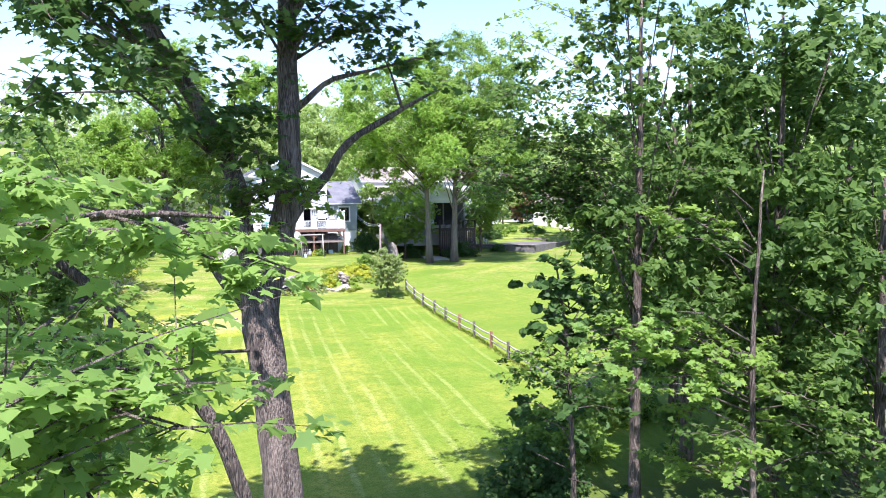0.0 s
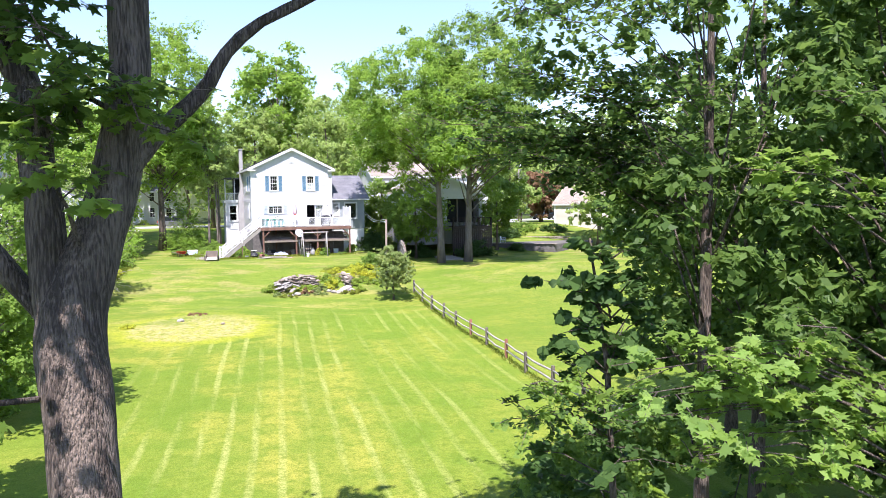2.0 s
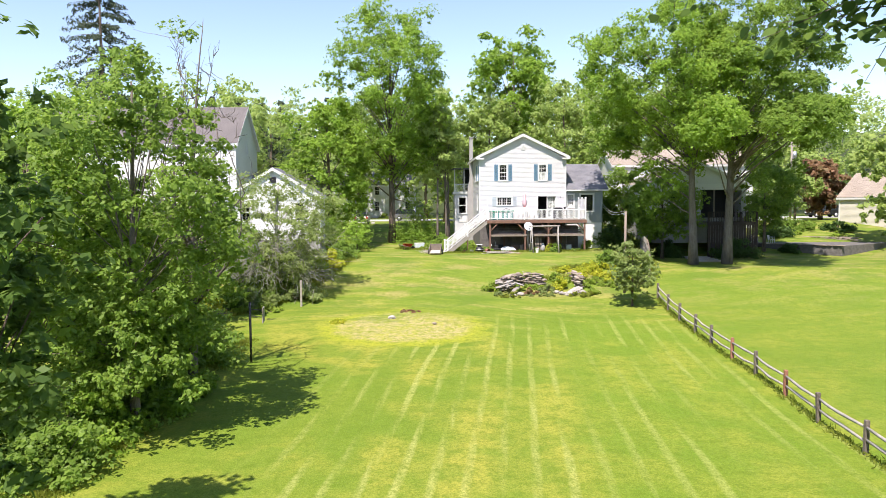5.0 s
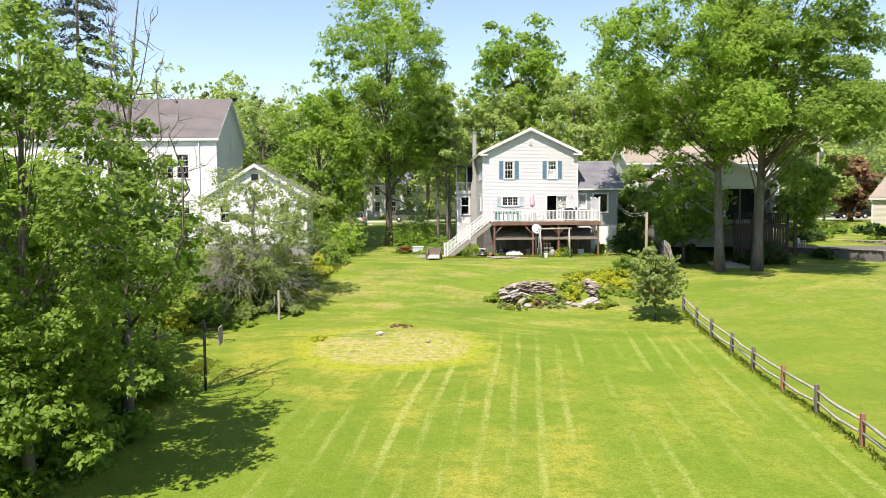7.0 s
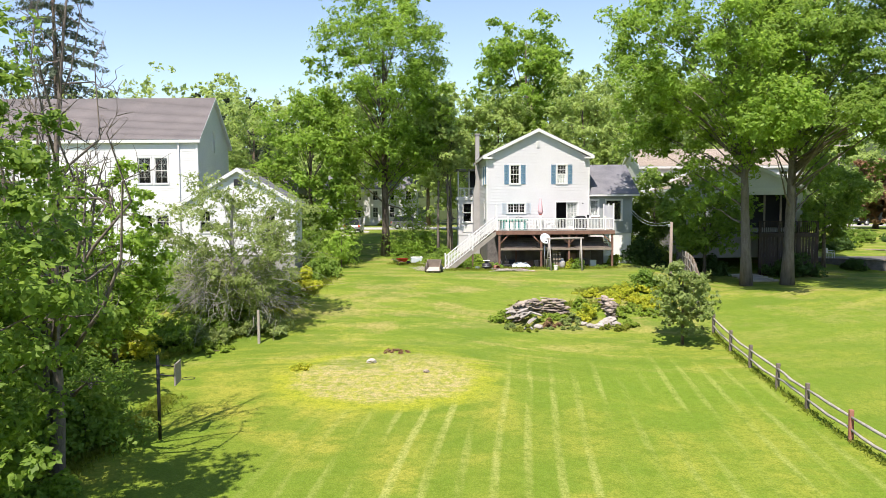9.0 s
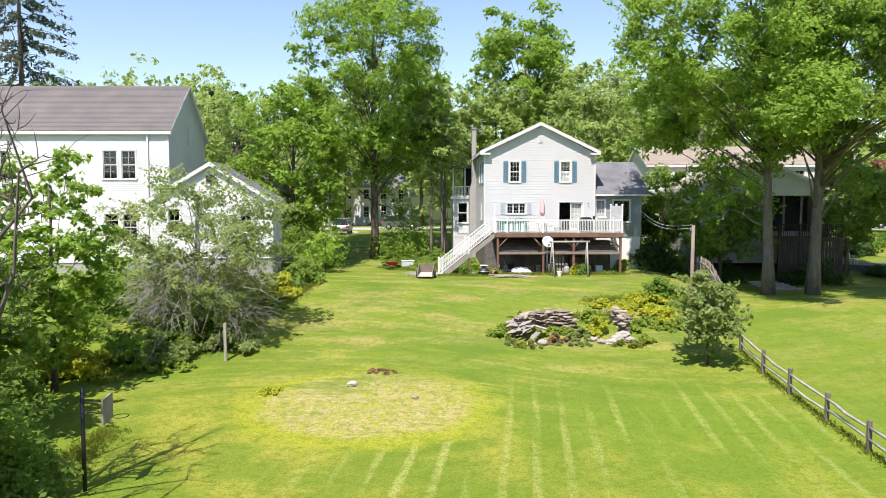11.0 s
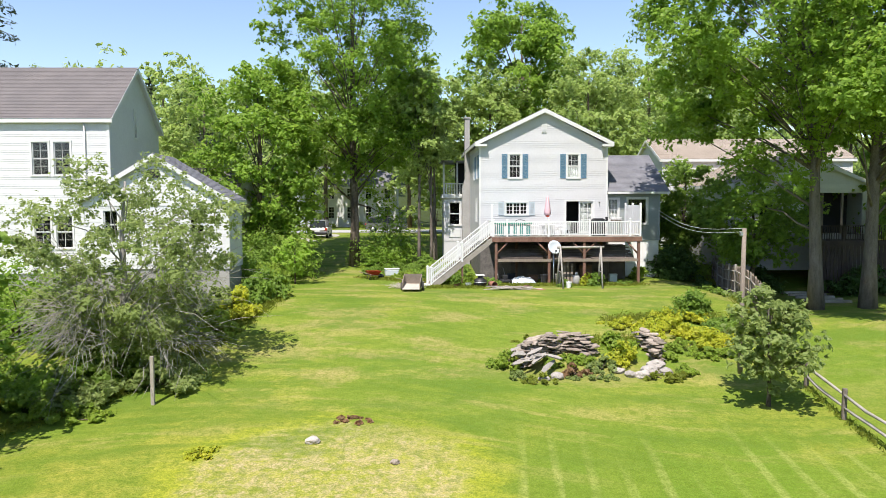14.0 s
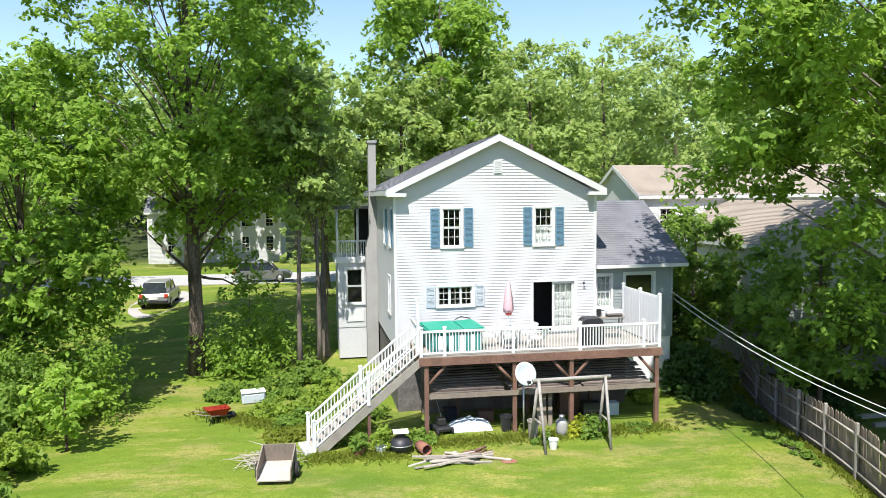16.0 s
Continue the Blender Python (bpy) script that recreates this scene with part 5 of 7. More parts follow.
# ---- trees along the rough hedge side ----
tree("hedge_ash", -15.1, -45.9, 14.6, 4.3, 51, leaf="ash", crown_base=0.05, trunk_r=0.15, clumps=220, leaves=38000, size=0.105, clump_r=0.68, flat=0.65, label="many-stemmed ash at the edge of the lawn", limbs=50, lobes=((0.8, -1.6, 3.2, 1.9, 18), (-1.2, -1.4, 3.0, 1.9, 14), (1.8, 0.4, 3.4, 1.6, 10)), lean=(0.3, 0), bark="palebark")
tree("hedge_ash", -18.2, -46.6, 12.0, 3.3, 52, leaf="ash", crown_base=0.22, trunk_r=0.13, clumps=100, leaves=17000, size=0.115, clump_r=0.75, flat=0.7, label="ash sapling beside a larger one", limbs=24)
tree("hedge_tree", -13.6, -57.3, 12.5, 1.9, 53, leaf="wood", crown_base=0.15, trunk_r=0.12, clumps=80, leaves=6500, size=0.17, clump_r=0.75, flat=0.7, label="dark leafy tree at the lawn's edge", limbs=24)
tree("hedge_tree", -21.0, -42.0, 13.0, 4.2, 54, leaf="maple", crown_base=0.05, trunk_r=0.18, clumps=90, leaves=17000, size=0.17, clump_r=0.9, label="leafy green tree in the hedge", limbs=20)
tree("hedge_tree", -20.5, -32.0, 8.5, 3.2, 55, leaf="ash", crown_base=0.03, trunk_r=0.15, clumps=70, leaves=14000, size=0.17, clump_r=0.9, label="low leafy hedge tree", limbs=20)
tree("hedge_tree", -25.5, -28.0, 10.5, 3.8, 56, leaf="maple", crown_base=0.04, trunk_r=0.18, clumps=70, leaves=18000, size=0.19, clump_r=1.1, label="leafy green tree in the hedge", limbs=16)

tree("hedge_tree", -19.8, -25.5, 10.3, 2.7, 58, leaf="maple", crown_base=0.04, trunk_r=0.12, clumps=90, leaves=13000, size=0.15, clump_r=0.68, flat=0.65, label="leafy young tree in the hedge before the barn", limbs=16)
tree("hedge_tree", -17.4, -40.3, 7.6, 2.6, 57, leaf="ash", crown_base=0.0, trunk_r=0.12, clumps=100, leaves=20000, size=0.11, clump_r=0.7, flat=0.7, label="bushy green tree around the dead tree", limbs=16)


def bare_tree(name, x, y, h, seed, spread, label, mat="palebark", r=0.16, count=16, twigs=5, lean=(0, 0)):
    """A leafless tree: trunk, forking branches and fine twigs."""
    q = np.random.default_rng(seed)
    t = thing(name, x, y, ground_z(x, y) - 0.1, label=label, category="dead tree")
    top = Vector((lean[0], lean[1], h))
    line = [Vector((lean[0] * f * f + 0.15 * noise.noise((seed, f * 4, 0)), lean[1] * f * f, h * f)) for f in (0, 0.15, 0.3, 0.45, 0.6, 0.8, 1.0)]
    path_part("trunk", t, line, [r * 1.2, r, r * 0.85, r * 0.65, r * 0.45, r * 0.22, 0.01], mat, 9, 0.03, seed)
    for i in range(count):
        f = q.uniform(0.18, 0.85)
        o = line[int(f * 6)].lerp(line[min(6, int(f * 6) + 1)], f * 6 - int(f * 6))
        a = q.uniform(0, 2 * math.pi)
        L = spread * (1.1 - f) * q.uniform(0.6, 1.2) + 0.5
        if i % 3:
            e = o + Vector((math.cos(a) * L * 0.45, math.sin(a) * L * 0.45, L * q.uniform(0.8, 1.3)))
        else:
            e = o + Vector((math.cos(a) * L * 0.6, math.sin(a) * L * 0.6, L * q.uniform(-0.25, 0.35)))
        out = Vector((math.cos(a), math.sin(a), 0))
        way = [o, o.lerp(e, 0.3) + out * 0.14 * L, o.lerp(e, 0.62) + out * 0.1 * L, o.lerp(e, 0.85), e]
        way = [way[0]] + [p + Vector(q.normal(0, 0.035, 3)) * L for p in way[1:]]
        rr_ = r * 0.42 * (1.1 - f)
        bm = bmesh.new()
        tube(bm, way, [rr_, rr_ * 0.8, rr_ * 0.55, rr_ * 0.3, 0.006], 6)
        b = part("branch", bm, mat, t, smooth=True)
        bm = bmesh.new()
        for j in range(twigs):
            k = int(q.integers(1, 4))
            p = way[k].lerp(way[k + 1], q.uniform(0, 1))
            d = (Vector(q.normal(0, 0.6, 3)) + out * 0.3 + Vector((0, 0, 0.45))) * q.uniform(0.3, 0.9)
            tube(bm, [p, p + d * 0.4 + Vector(q.normal(0, 0.07, 3)), p + d * 0.75 + Vector(q.normal(0, 0.07, 3)), p + d], [0.016, 0.012, 0.008, 0.004], 3)
        part("twig", bm, mat, b)
    return t


bare_tree("dead_tree", -15.5, -38.8, 16.5, 61, 6.4, "bare grey dead tree with forking branches", "palebark", count=44, twigs=11, lean=(0.8, 0.6), r=0.2)
bare_tree("dead_tree", -16.6, -37.2, 12.5, 62, 4.4, "thin bare dead tree tangled with twigs", "palebark", count=30, twigs=11, r=0.13)

# old apple tree, thin grey-green leaves on a thicket of pale twigs
ap = tree("apple_tree", -16.0, -18.2, 9.3, 4.6, 63, bark="deadwood", leaf="paleleaf", crown_base=0.02, trunk_r=0.22, clumps=140, leaves=31000, size=0.10, clump_r=0.75, flat=0.7, label="old half-bare apple tree with pale grey twigs", limbs=22)
q = np.random.default_rng(64)
for j in range(44):
    a, f = q.uniform(0, 2 * math.pi), q.uniform(0.4, 1)
    o = Vector((math.cos(a) * 3.4 * f, math.sin(a) * 3.4 * f, q.uniform(1.8, 6.4) * (1.15 - 0.45 * f)))
    bm = bmesh.new()
    for i in range(34):
        d = Vector((math.cos(a) * 1.1, math.sin(a) * 1.1, 0.1)) + Vector(q.normal(0, 0.9, 3))
        p = o + d * q.uniform(0, 0.6)
        e = p + d * q.uniform(0.3, 0.8) + Vector((0, 0, -0.35))
        tube(bm, [p, p.lerp(e, 0.5) + Vector(q.normal(0, 0.12, 3)) + Vector((0, 0, 0.12)), e], [0.011, 0.008, 0.004], 3)
    part("twig", bm, "deadwood", ap)["kind"] = "stuff"

# ---- tall spruce ----
def conifer(name, x, y, h, r, seed, label, leaves=19000):
    qq = np.random.default_rng(seed)
    t = thing(name, x, y, ground_z(x, y) - 0.1, label=label, category="tree")
    tb("trunk", "bark", t, [(0, 0, 0), (0, 0, h * 0.5), (0, 0, h)], [0.32, 0.2, 0.02], 8)
    pp, dd = [], []
    tiers = 26
    for i in range(tiers):
        f = i / tiers
        z = h * (0.12 + 0.87 * f)
        L = r * (1 - f) ** 0.8 + 0.25
        for j in range(9):
            a = qq.uniform(0, 2 * math.pi)
            tipp = np.array((math.cos(a) * L, math.sin(a) * L, -0.28 * L))
            tb("branch", "bark", t, [(0, 0, z), tuple(np.array((0, 0, z)) + tipp * 0.5 + np.array((0, 0, 0.05 * L))), tuple(np.array((0, 0, z)) + tipp)], [0.05, 0.03, 0.008], 4) if j < 2 else None
            k = leaves // (tiers * 9)
            g2 = qq.uniform(0.15, 1.0, (k, 1))
            p = np.array((0, 0, z)) + tipp * g2 + qq.normal(0, 0.12, (k, 3)) + np.array((0, 0, -0.25)) * qq.uniform(0, 1, (k, 1)) * L * 0.3
            pp.append(p)
            dd.append(np.tile((math.cos(a), math.sin(a), 0.1), (k, 1)))
    leaves_mesh("crown", np.concatenate(pp), np.concatenate(dd), 0.16, "pine", t, seed, long=2.6)
    return t


conifer("spruce", -42.3, 12.0, 37.0, 8.0, 71, "tall dark drooping spruce behind the hedge")

# ---- trees round the houses ----
tree("shade_tree", -9.1, 7.0, 26.0, 8.0, 11, leaf="maple", crown_base=0.17, trunk_r=0.36, clumps=245, leaves=74000, size=0.155, clump_r=1.15, flat=0.8, label="tall spreading green shade tree beside the house", limbs=44)
tree("shade_tree", -15.4, 3.4, 15.5, 4.6, 12, leaf="maple", crown_base=0.0, trunk_r=0.25, clumps=130, leaves=30000, size=0.18, clump_r=1.0, flat=0.8, label="bright green broadleaf tree behind the shed", limbs=24)
tree("maple_tree", 18.5, -8.3, 24.0, 8.2, 13, leaf="maple", crown_base=0.31, trunk_r=0.36, clumps=210, leaves=76000, size=0.15, clump_r=1.15, flat=0.8, lean=(-1.8, 0), lobes=((-5.6, 2.4, 11.0, 2.0, 10), (-6.5, 2.0, 14.0, 2.4, 10), (-1.0, -5.5, 12.5, 2.6, 12), (-1.5, -8.2, 12.0, 2.4, 14)), label="tall maple with a leaning pale trunk", bark="palebark", limbs=44)
tree("maple_tree", 21.5, -8.2, 27.0, 8.0, 14, leaf="ash", crown_base=0.31, trunk_r=0.38, clumps=230, leaves=82000, size=0.15, clump_r=1.15, flat=0.8, lean=(2.2, 0), lobes=((6.5, -1.0, 12.0, 2.6, 14), (3.0, -5.5, 12.5, 2.8, 12), (2.5, -8.4, 12.2, 2.6, 16), (6.0, -6.0, 12.5, 2.4, 10)), label="tall maple standing beside another on the slope", bark="palebark", limbs=44)
tree("yard_tree", 15.4, 4.2, 8.5, 3.0, 17, leaf="ash", crown_base=0.1, trunk_r=0.14, clumps=60, leaves=14000, size=0.17, clump_r=0.9, label="low dark tree between the two houses", limbs=16)
tree("yard_tree", 17.6, -2.3, 8.6, 3.6, 18, leaf="ash", crown_base=0.12, trunk_r=0.14, clumps=70, leaves=15000, size=0.16, clump_r=0.85, label="shady tree at the corner of the neighbour's house", limbs=16)
tree("yard_tree", 29.2, 1.4, 10.5, 3.4, 19, leaf="ash", crown_base=0.18, trunk_r=0.16, clumps=70, leaves=15000, size=0.16, clump_r=0.9, label="shady tree beside the neighbour's porch", limbs=16)
tree("tall_tree", 7.0, 31.0, 27.5, 6.8, 15, leaf="maple", crown_base=0.35, trunk_r=0.35, clumps=110, leaves=26000, size=0.26, clump_r=1.5, flat=0.8, label="tall dark green tree standing above the roofs", limbs=20)
for i, (x, y, dx) in enumerate([(-4.1, 6.4, 0.3), (-3.2, 7.3, -0.2)]):
    tree("slim_tree", x, y, 15.5 - i, 2.2, 81 + i, leaf="far", bark="palebark", crown_base=0.5, trunk_r=0.12, clumps=45, leaves=9000, size=0.17, clump_r=0.8, label="slim tree close to the side of the house", limbs=16)
bare_tree("snag", -2.95, 8.5, 9.4, 83, 0.8, "broken dead trunk with peeling bark", "palebark", 0.22, 4, 2)
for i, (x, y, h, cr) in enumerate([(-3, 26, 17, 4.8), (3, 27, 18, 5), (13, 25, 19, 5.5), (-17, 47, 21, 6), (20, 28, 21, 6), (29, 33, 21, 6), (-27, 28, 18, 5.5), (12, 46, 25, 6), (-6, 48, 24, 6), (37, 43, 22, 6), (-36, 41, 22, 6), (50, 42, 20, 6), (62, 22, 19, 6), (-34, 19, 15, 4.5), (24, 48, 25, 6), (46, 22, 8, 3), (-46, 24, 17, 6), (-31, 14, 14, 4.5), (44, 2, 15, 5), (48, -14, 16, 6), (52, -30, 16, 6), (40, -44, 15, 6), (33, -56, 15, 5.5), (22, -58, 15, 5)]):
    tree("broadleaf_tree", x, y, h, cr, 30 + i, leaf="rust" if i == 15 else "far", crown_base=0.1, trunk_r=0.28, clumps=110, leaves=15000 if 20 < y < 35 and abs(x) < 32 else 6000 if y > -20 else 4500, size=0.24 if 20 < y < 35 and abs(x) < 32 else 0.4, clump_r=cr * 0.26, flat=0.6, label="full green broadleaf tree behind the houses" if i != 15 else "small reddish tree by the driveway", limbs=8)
tree("driveway_tree", 40.1, 17.0, 6.5, 2.6, 90, leaf="far", crown_base=0.35, trunk_r=0.14, clumps=30, leaves=6000, size=0.22, clump_r=0.8, label="small round tree by the driveway", limbs=8)

# ---- wooded hills ----
qw = np.random.default_rng(99)
pp, dd = [], []
for i in range(150):
    y = 56 + 120 * qw.uniform(0, 1) ** 1.5
    x = qw.uniform(-1.0, 1.1) * (60 + y * 0.75)
    h, cr = qw.uniform(20, 31), qw.uniform(3.4, 5.6)
    z = ground_z(x, y)
    for c in crown_clumps(qw, cr, h * 0.42, 18, h * 0.55):
        p, d = clump_points(qw, c + np.array((x, y, z)), cr * 0.42, 26, tuft=cr * 0.2)
        pp.append(p)
        dd.append(d)
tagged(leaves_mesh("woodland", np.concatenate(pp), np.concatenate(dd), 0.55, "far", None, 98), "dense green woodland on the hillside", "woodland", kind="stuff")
pp, dd = [], []
for i in range(42):
    x, y = qw.uniform(-90, -30), qw.uniform(60, 110)
    h, z = qw.uniform(17, 25), ground_z(x, y)
    for j in range(12):
        f = j / 12
        p, d = clump_points(qw, np.array((x, y, z + h * (0.2 + 0.8 * f))), 3.0 * (1.05 - f), 40, 0.5, tuft=1.3 * (1.1 - f))
        pp.append(p)
        dd.append(d)
tagged(leaves_mesh("pine_wood", np.concatenate(pp), np.concatenate(dd), 0.7, "pine", None, 97), "dark pine wood on the hill", "woodland", kind="stuff")
pp, dd = [], []
for i in range(150):
    a = qw.uniform(0.72, 2.9) * math.pi
    rad_ = qw.uniform(95, 190)
    x, y = math.cos(a) * rad_, math.sin(a) * rad_ - 60
    if y > 40 or (abs(x) < 60 and y > -100):
        continue
    h, cr, z = qw.uniform(12, 20), qw.uniform(4, 6.5), ground_z(x, y)
    for c in crown_clumps(qw, cr, h * 0.45, 12, h * 0.5):
        p, d = clump_points(qw, c + np.array((x, y, z)), cr * 0.45, 16, tuft=cr * 0.22)
        pp.append(p)
        dd.append(d)
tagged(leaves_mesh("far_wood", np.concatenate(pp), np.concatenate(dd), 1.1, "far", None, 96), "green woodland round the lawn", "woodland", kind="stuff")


# ---- deck ----
deck = thing("deck", 0, 0, 0, label="raised deck on brown posts with white vinyl rails", category="deck")
DX0, DX1, DY, DZ = 0.62, 10.0, -3.4, 3.0
for i in range(24):
    bx("floor_board", "greywood", deck, DX0 - 0.02, DX1 + 0.02, DY + 0.005 + i * 0.141, DY + 0.138 + i * 0.141, DZ - 0.035, DZ)
bx("rim_joist", "brownwood", deck, DX0 - 0.04, DX1 + 0.04, DY - 0.04, DY, DZ - 0.33, DZ - 0.04)
bx("rim_joist", "brownwood", deck, DX0 - 0.04, DX0, DY, 0, DZ - 0.33, DZ - 0.04)
bx("rim_joist", "brownwood", deck, DX1, DX1 + 0.04, DY, 0.3, DZ - 0.33, DZ - 0.04)
for i in range(16):
    x = DX0 + 0.3 + i * 0.6
    bx("joist", "brownwood", deck, x, x + 0.05, DY, -0.03, DZ - 0.3, DZ - 0.04)
POSTS = (0.86, 4.2, 6.42, 9.86)
for x in POSTS:
    bx("post", "brownwood", deck, x - 0.08, x + 0.08, DY + 0.02, DY + 0.18, -0.15, DZ - 0.33, bevel=0.008)
    for s in (-1, 1):
        if DX0 < x + s * 1.0 < DX1:
            tb("brace", "brownwood", deck, [(x, DY + 0.1, 1.85), (x + s * 0.72, DY + 0.1, DZ - 0.36)], 0.075, 4)
for x in (2.4, 5.3, 8.0):
    bx("post", "brownwood", deck, x - 0.07, x + 0.07, -1.2, -1.06, -0.15, DZ - 0.33)
# low shelf of old planks under the deck
bx("shelf_beam", "oldwood", deck, 0.95, 9.8, DY - 0.02, DY + 0.12 - 0.11, 1.42, 1.6)
for i in range(15):
    for k in range(3):
        xa = 1.0 + 2.92 * k + 0.06 * ((i * 7 + k * 3) % 4)
        bx("shelf_plank", "shedplank", deck, xa, xa + 2.82 - 0.07 * ((i * 5 + k) % 3), DY + 0.12 + i * 0.2, DY + 0.305 + i * 0.2, 1.56 + 0.052 * i, 1.6 + 0.052 * i + 0.012 * ((i + k) % 2))
for i in range(8):
    bx("back_board", "shedplank", deck, 1.0 + 1.1 * i, 2.085 + 1.1 * i, -0.5, -0.46, 0.02, 2.28)
# rails
RP = (0.68, 1.55, 4.15, 6.75, 9.3)


def rail(parent, a, b, step=0.115):
    """A white rail between two places at deck height: top and bottom rails and balusters."""
    a, b = Vector(a), Vector(b)
    d = b - a
    along = d.normalized()
    n = Vector((-along.y, along.x, 0)).normalized()
    for z0, z1, w in ((0.88, 0.96, 0.035), (0.09, 0.15, 0.025)):
        bm = bmesh.new()
        v = []
        for p in (a, b):
            for s, z in ((-1, z0), (1, z0), (1, z1), (-1, z1)):
                v.append(bm.verts.new(p + n * s * w + Vector((0, 0, z))))
        for f in ((0, 1, 2, 3), (7, 6, 5, 4), (0, 4, 5, 1), (1, 5, 6, 2), (2, 6, 7, 3), (3, 7, 4, 0)):
            bm.faces.new([v[i] for i in f])
        part("rail", bm, "vinyl", parent)
    k = max(1, int(math.hypot(d.x, d.y) / step))
    for i in range(1, k):
        p = a + d * i / k
        bm = bmesh.new()
        box(bm, -0.018, 0.018, -0.018, 0.018, 0.13, 0.9, Matrix.Translation(p))
        part("baluster", bm, "vinyl", parent)


def rail_post(parent, x, y, z, h=1.05):
    bm = bmesh.new()
    box(bm, x - 0.055, x + 0.055, y - 0.055, y + 0.055, z, z + h)
    p = part("rail_post", bm, "vinyl", parent)
    bm = bmesh.new()
    lathe(bm, [(0.09, z + h), (0.09, z + h + 0.03), (0.001, z + h + 0.08)], 4, x, y)
    part("cap", bm, "vinyl", p)


for x in RP:
    rail_post(deck, x, DY + 0.06, DZ)
for a, b in zip(RP, RP[1:]):
    rail(deck, (a + 0.06, DY + 0.06, DZ), (b - 0.06, DY + 0.06, DZ))
rail(deck, (9.36, DY + 0.06, DZ), (9.88, DY + 0.06, DZ))
rail(deck, (0.68, -2.3, DZ), (0.68, -0.05, DZ))
rail_post(deck, 0.68, -2.36, DZ, 2.0)
# solid privacy screen on the end
for y in (DY + 0.06, -1.6, 0.1):
    rail_post(deck, 9.94, y, DZ, 2.02)
bx("privacy_panel", "vinyl", deck, 9.915, 9.965, DY + 0.12, 0.05, DZ + 0.06, DZ + 1.95)
for i in range(11):
    bx("panel_board", "vinyl", deck, 9.895, 9.914, DY + 0.14 + i * 0.29, DY + 0.42 + i * 0.29, DZ + 0.08, DZ + 1.9)

# ---- stair ----
RUN, RISE = 3.95, 3.0
st = thing("stair", 0.62, -3.42, 0, 193.8, label="white-railed wooden stair from the deck to the grass", category="stair")
for y0 in (-0.04, -1.05):
    bm = bmesh.new()
    prism(bm, [(0, RISE - 0.02), (0, RISE - 0.36), (RUN - 0.4, -0.02), (RUN, -0.02), (RUN, 0.12)], y0, y0 + 0.045)
    part("stringer", bm, "greywood", st)
for i in range(15):
    f = (i + 0.5) / 15.5
    bx("tread", "greywood", st, RUN * f - 0.02, RUN * f + 0.27, -1.0, -0.045, RISE * (1 - f) - 0.1, RISE * (1 - f) - 0.06)
for y in (-0.02, -1.03):
    rail(st, (0.02, y, RISE + 0.05), (RUN, y, 0.06), 0.12)
    bm = bmesh.new()
    prism(bm, [(0.02, RISE + 0.52), (0.02, RISE + 0.58), (RUN, 0.6), (RUN, 0.54)], y - 0.02, y + 0.02)
    part("middle_rail", bm, "vinyl", st)
    for f in (0.5, 1.0):
        rail_post(st, RUN * f, y, RISE * (1 - f) - 0.04, 1.18)
bx("foot_block", "whitepaint", st, RUN - 0.05, RUN + 0.35, -1.1, 0.08, -0.08, 0.1)
bx("stair_post", "brownwood", st, 1.9, 2.0, -0.12, -0.03, -0.1, 1.4)

# ---- on the deck ----
tub = thing("hot_tub", 2.05, -1.9, DZ, 4, label="hot tub with a folded green vinyl cover", category="hot tub")
bx("body", "teal", tub, -1.0, 1.0, -0.9, 0.9, 0.0, 0.72, bevel=0.06)
for i in range(9):
    bx("slat", "vinyl" if i % 2 else "teal", tub, -0.95 + i * 0.21, -0.77 + i * 0.21, -0.925, -0.9, 0.05, 0.66)
bm = bmesh.new()
box(bm, -1.12, 0.28, -1.0, 1.0, 0.74, 0.9)
bmesh.ops.bevel(bm, geom=bm.edges[:], offset=0.05, segments=2, affect="EDGES")
part("cover", bm, "green", tub, "green vinyl cover", smooth=False)
bm = bmesh.new()
box(bm, 0.3, 1.15, -1.0, 1.0, 0.72, 0.86, pose(0, 0, 0.0, 0, -3, 0))
bmesh.ops.bevel(bm, geom=bm.edges[:], offset=0.05, segments=2, affect="EDGES")
part("cover_flap", bm, "green", tub)
tb("cover_lifter", "darkmetal", tub, [(0.35, 0.95, 0.9), (0.6, 0.9, 1.05), (1.0, 0.9, 0.95)], 0.02, 6)

um = thing("umbrella", 4.3, -2.0, DZ, label="folded pink patio umbrella with a red tie", category="umbrella")
tb("pole", "whitepaint", um, [(0, 0, 0.05), (0, 0, 2.55)], 0.02, 8)
bm = bmesh.new()
lathe(bm, [(0.03, 2.55), (0.07, 2.45), (0.15, 1.9), (0.19, 1.5), (0.17, 1.32), (0.06, 1.3)], 12)
for i, v in enumerate(bm.verts):
    a = math.atan2(v.co.y, v.co.x)
    k_ = 1 + 0.16 * math.cos(6 * a)
    v.co.x, v.co.y = v.co.x * k_, v.co.y * k_
part("canopy", bm, "pink", um, smooth=True)
bm = bmesh.new()
lathe(bm, [(0.05, 1.2), (0.13, 1.24), (0.14, 1.31), (0.05, 1.33)], 10)
part("tie", bm, "red", um, "red tie strap")
bm = bmesh.new()
lathe(bm, [(0.24, 0), (0.24, 0.06), (0.05, 0.1)], 14)
part("base", bm, "concrete", um)

pt = thing("patio_table", 4.3, -2.0, DZ, label="round white plastic patio table", category="table")
bm = bmesh.new()
lathe(bm, [(0.03, 0.7), (0.5, 0.7), (0.54, 0.72), (0.5, 0.74), (0.03, 0.74)], 20)
part("tabletop", bm, "vinyl", pt)
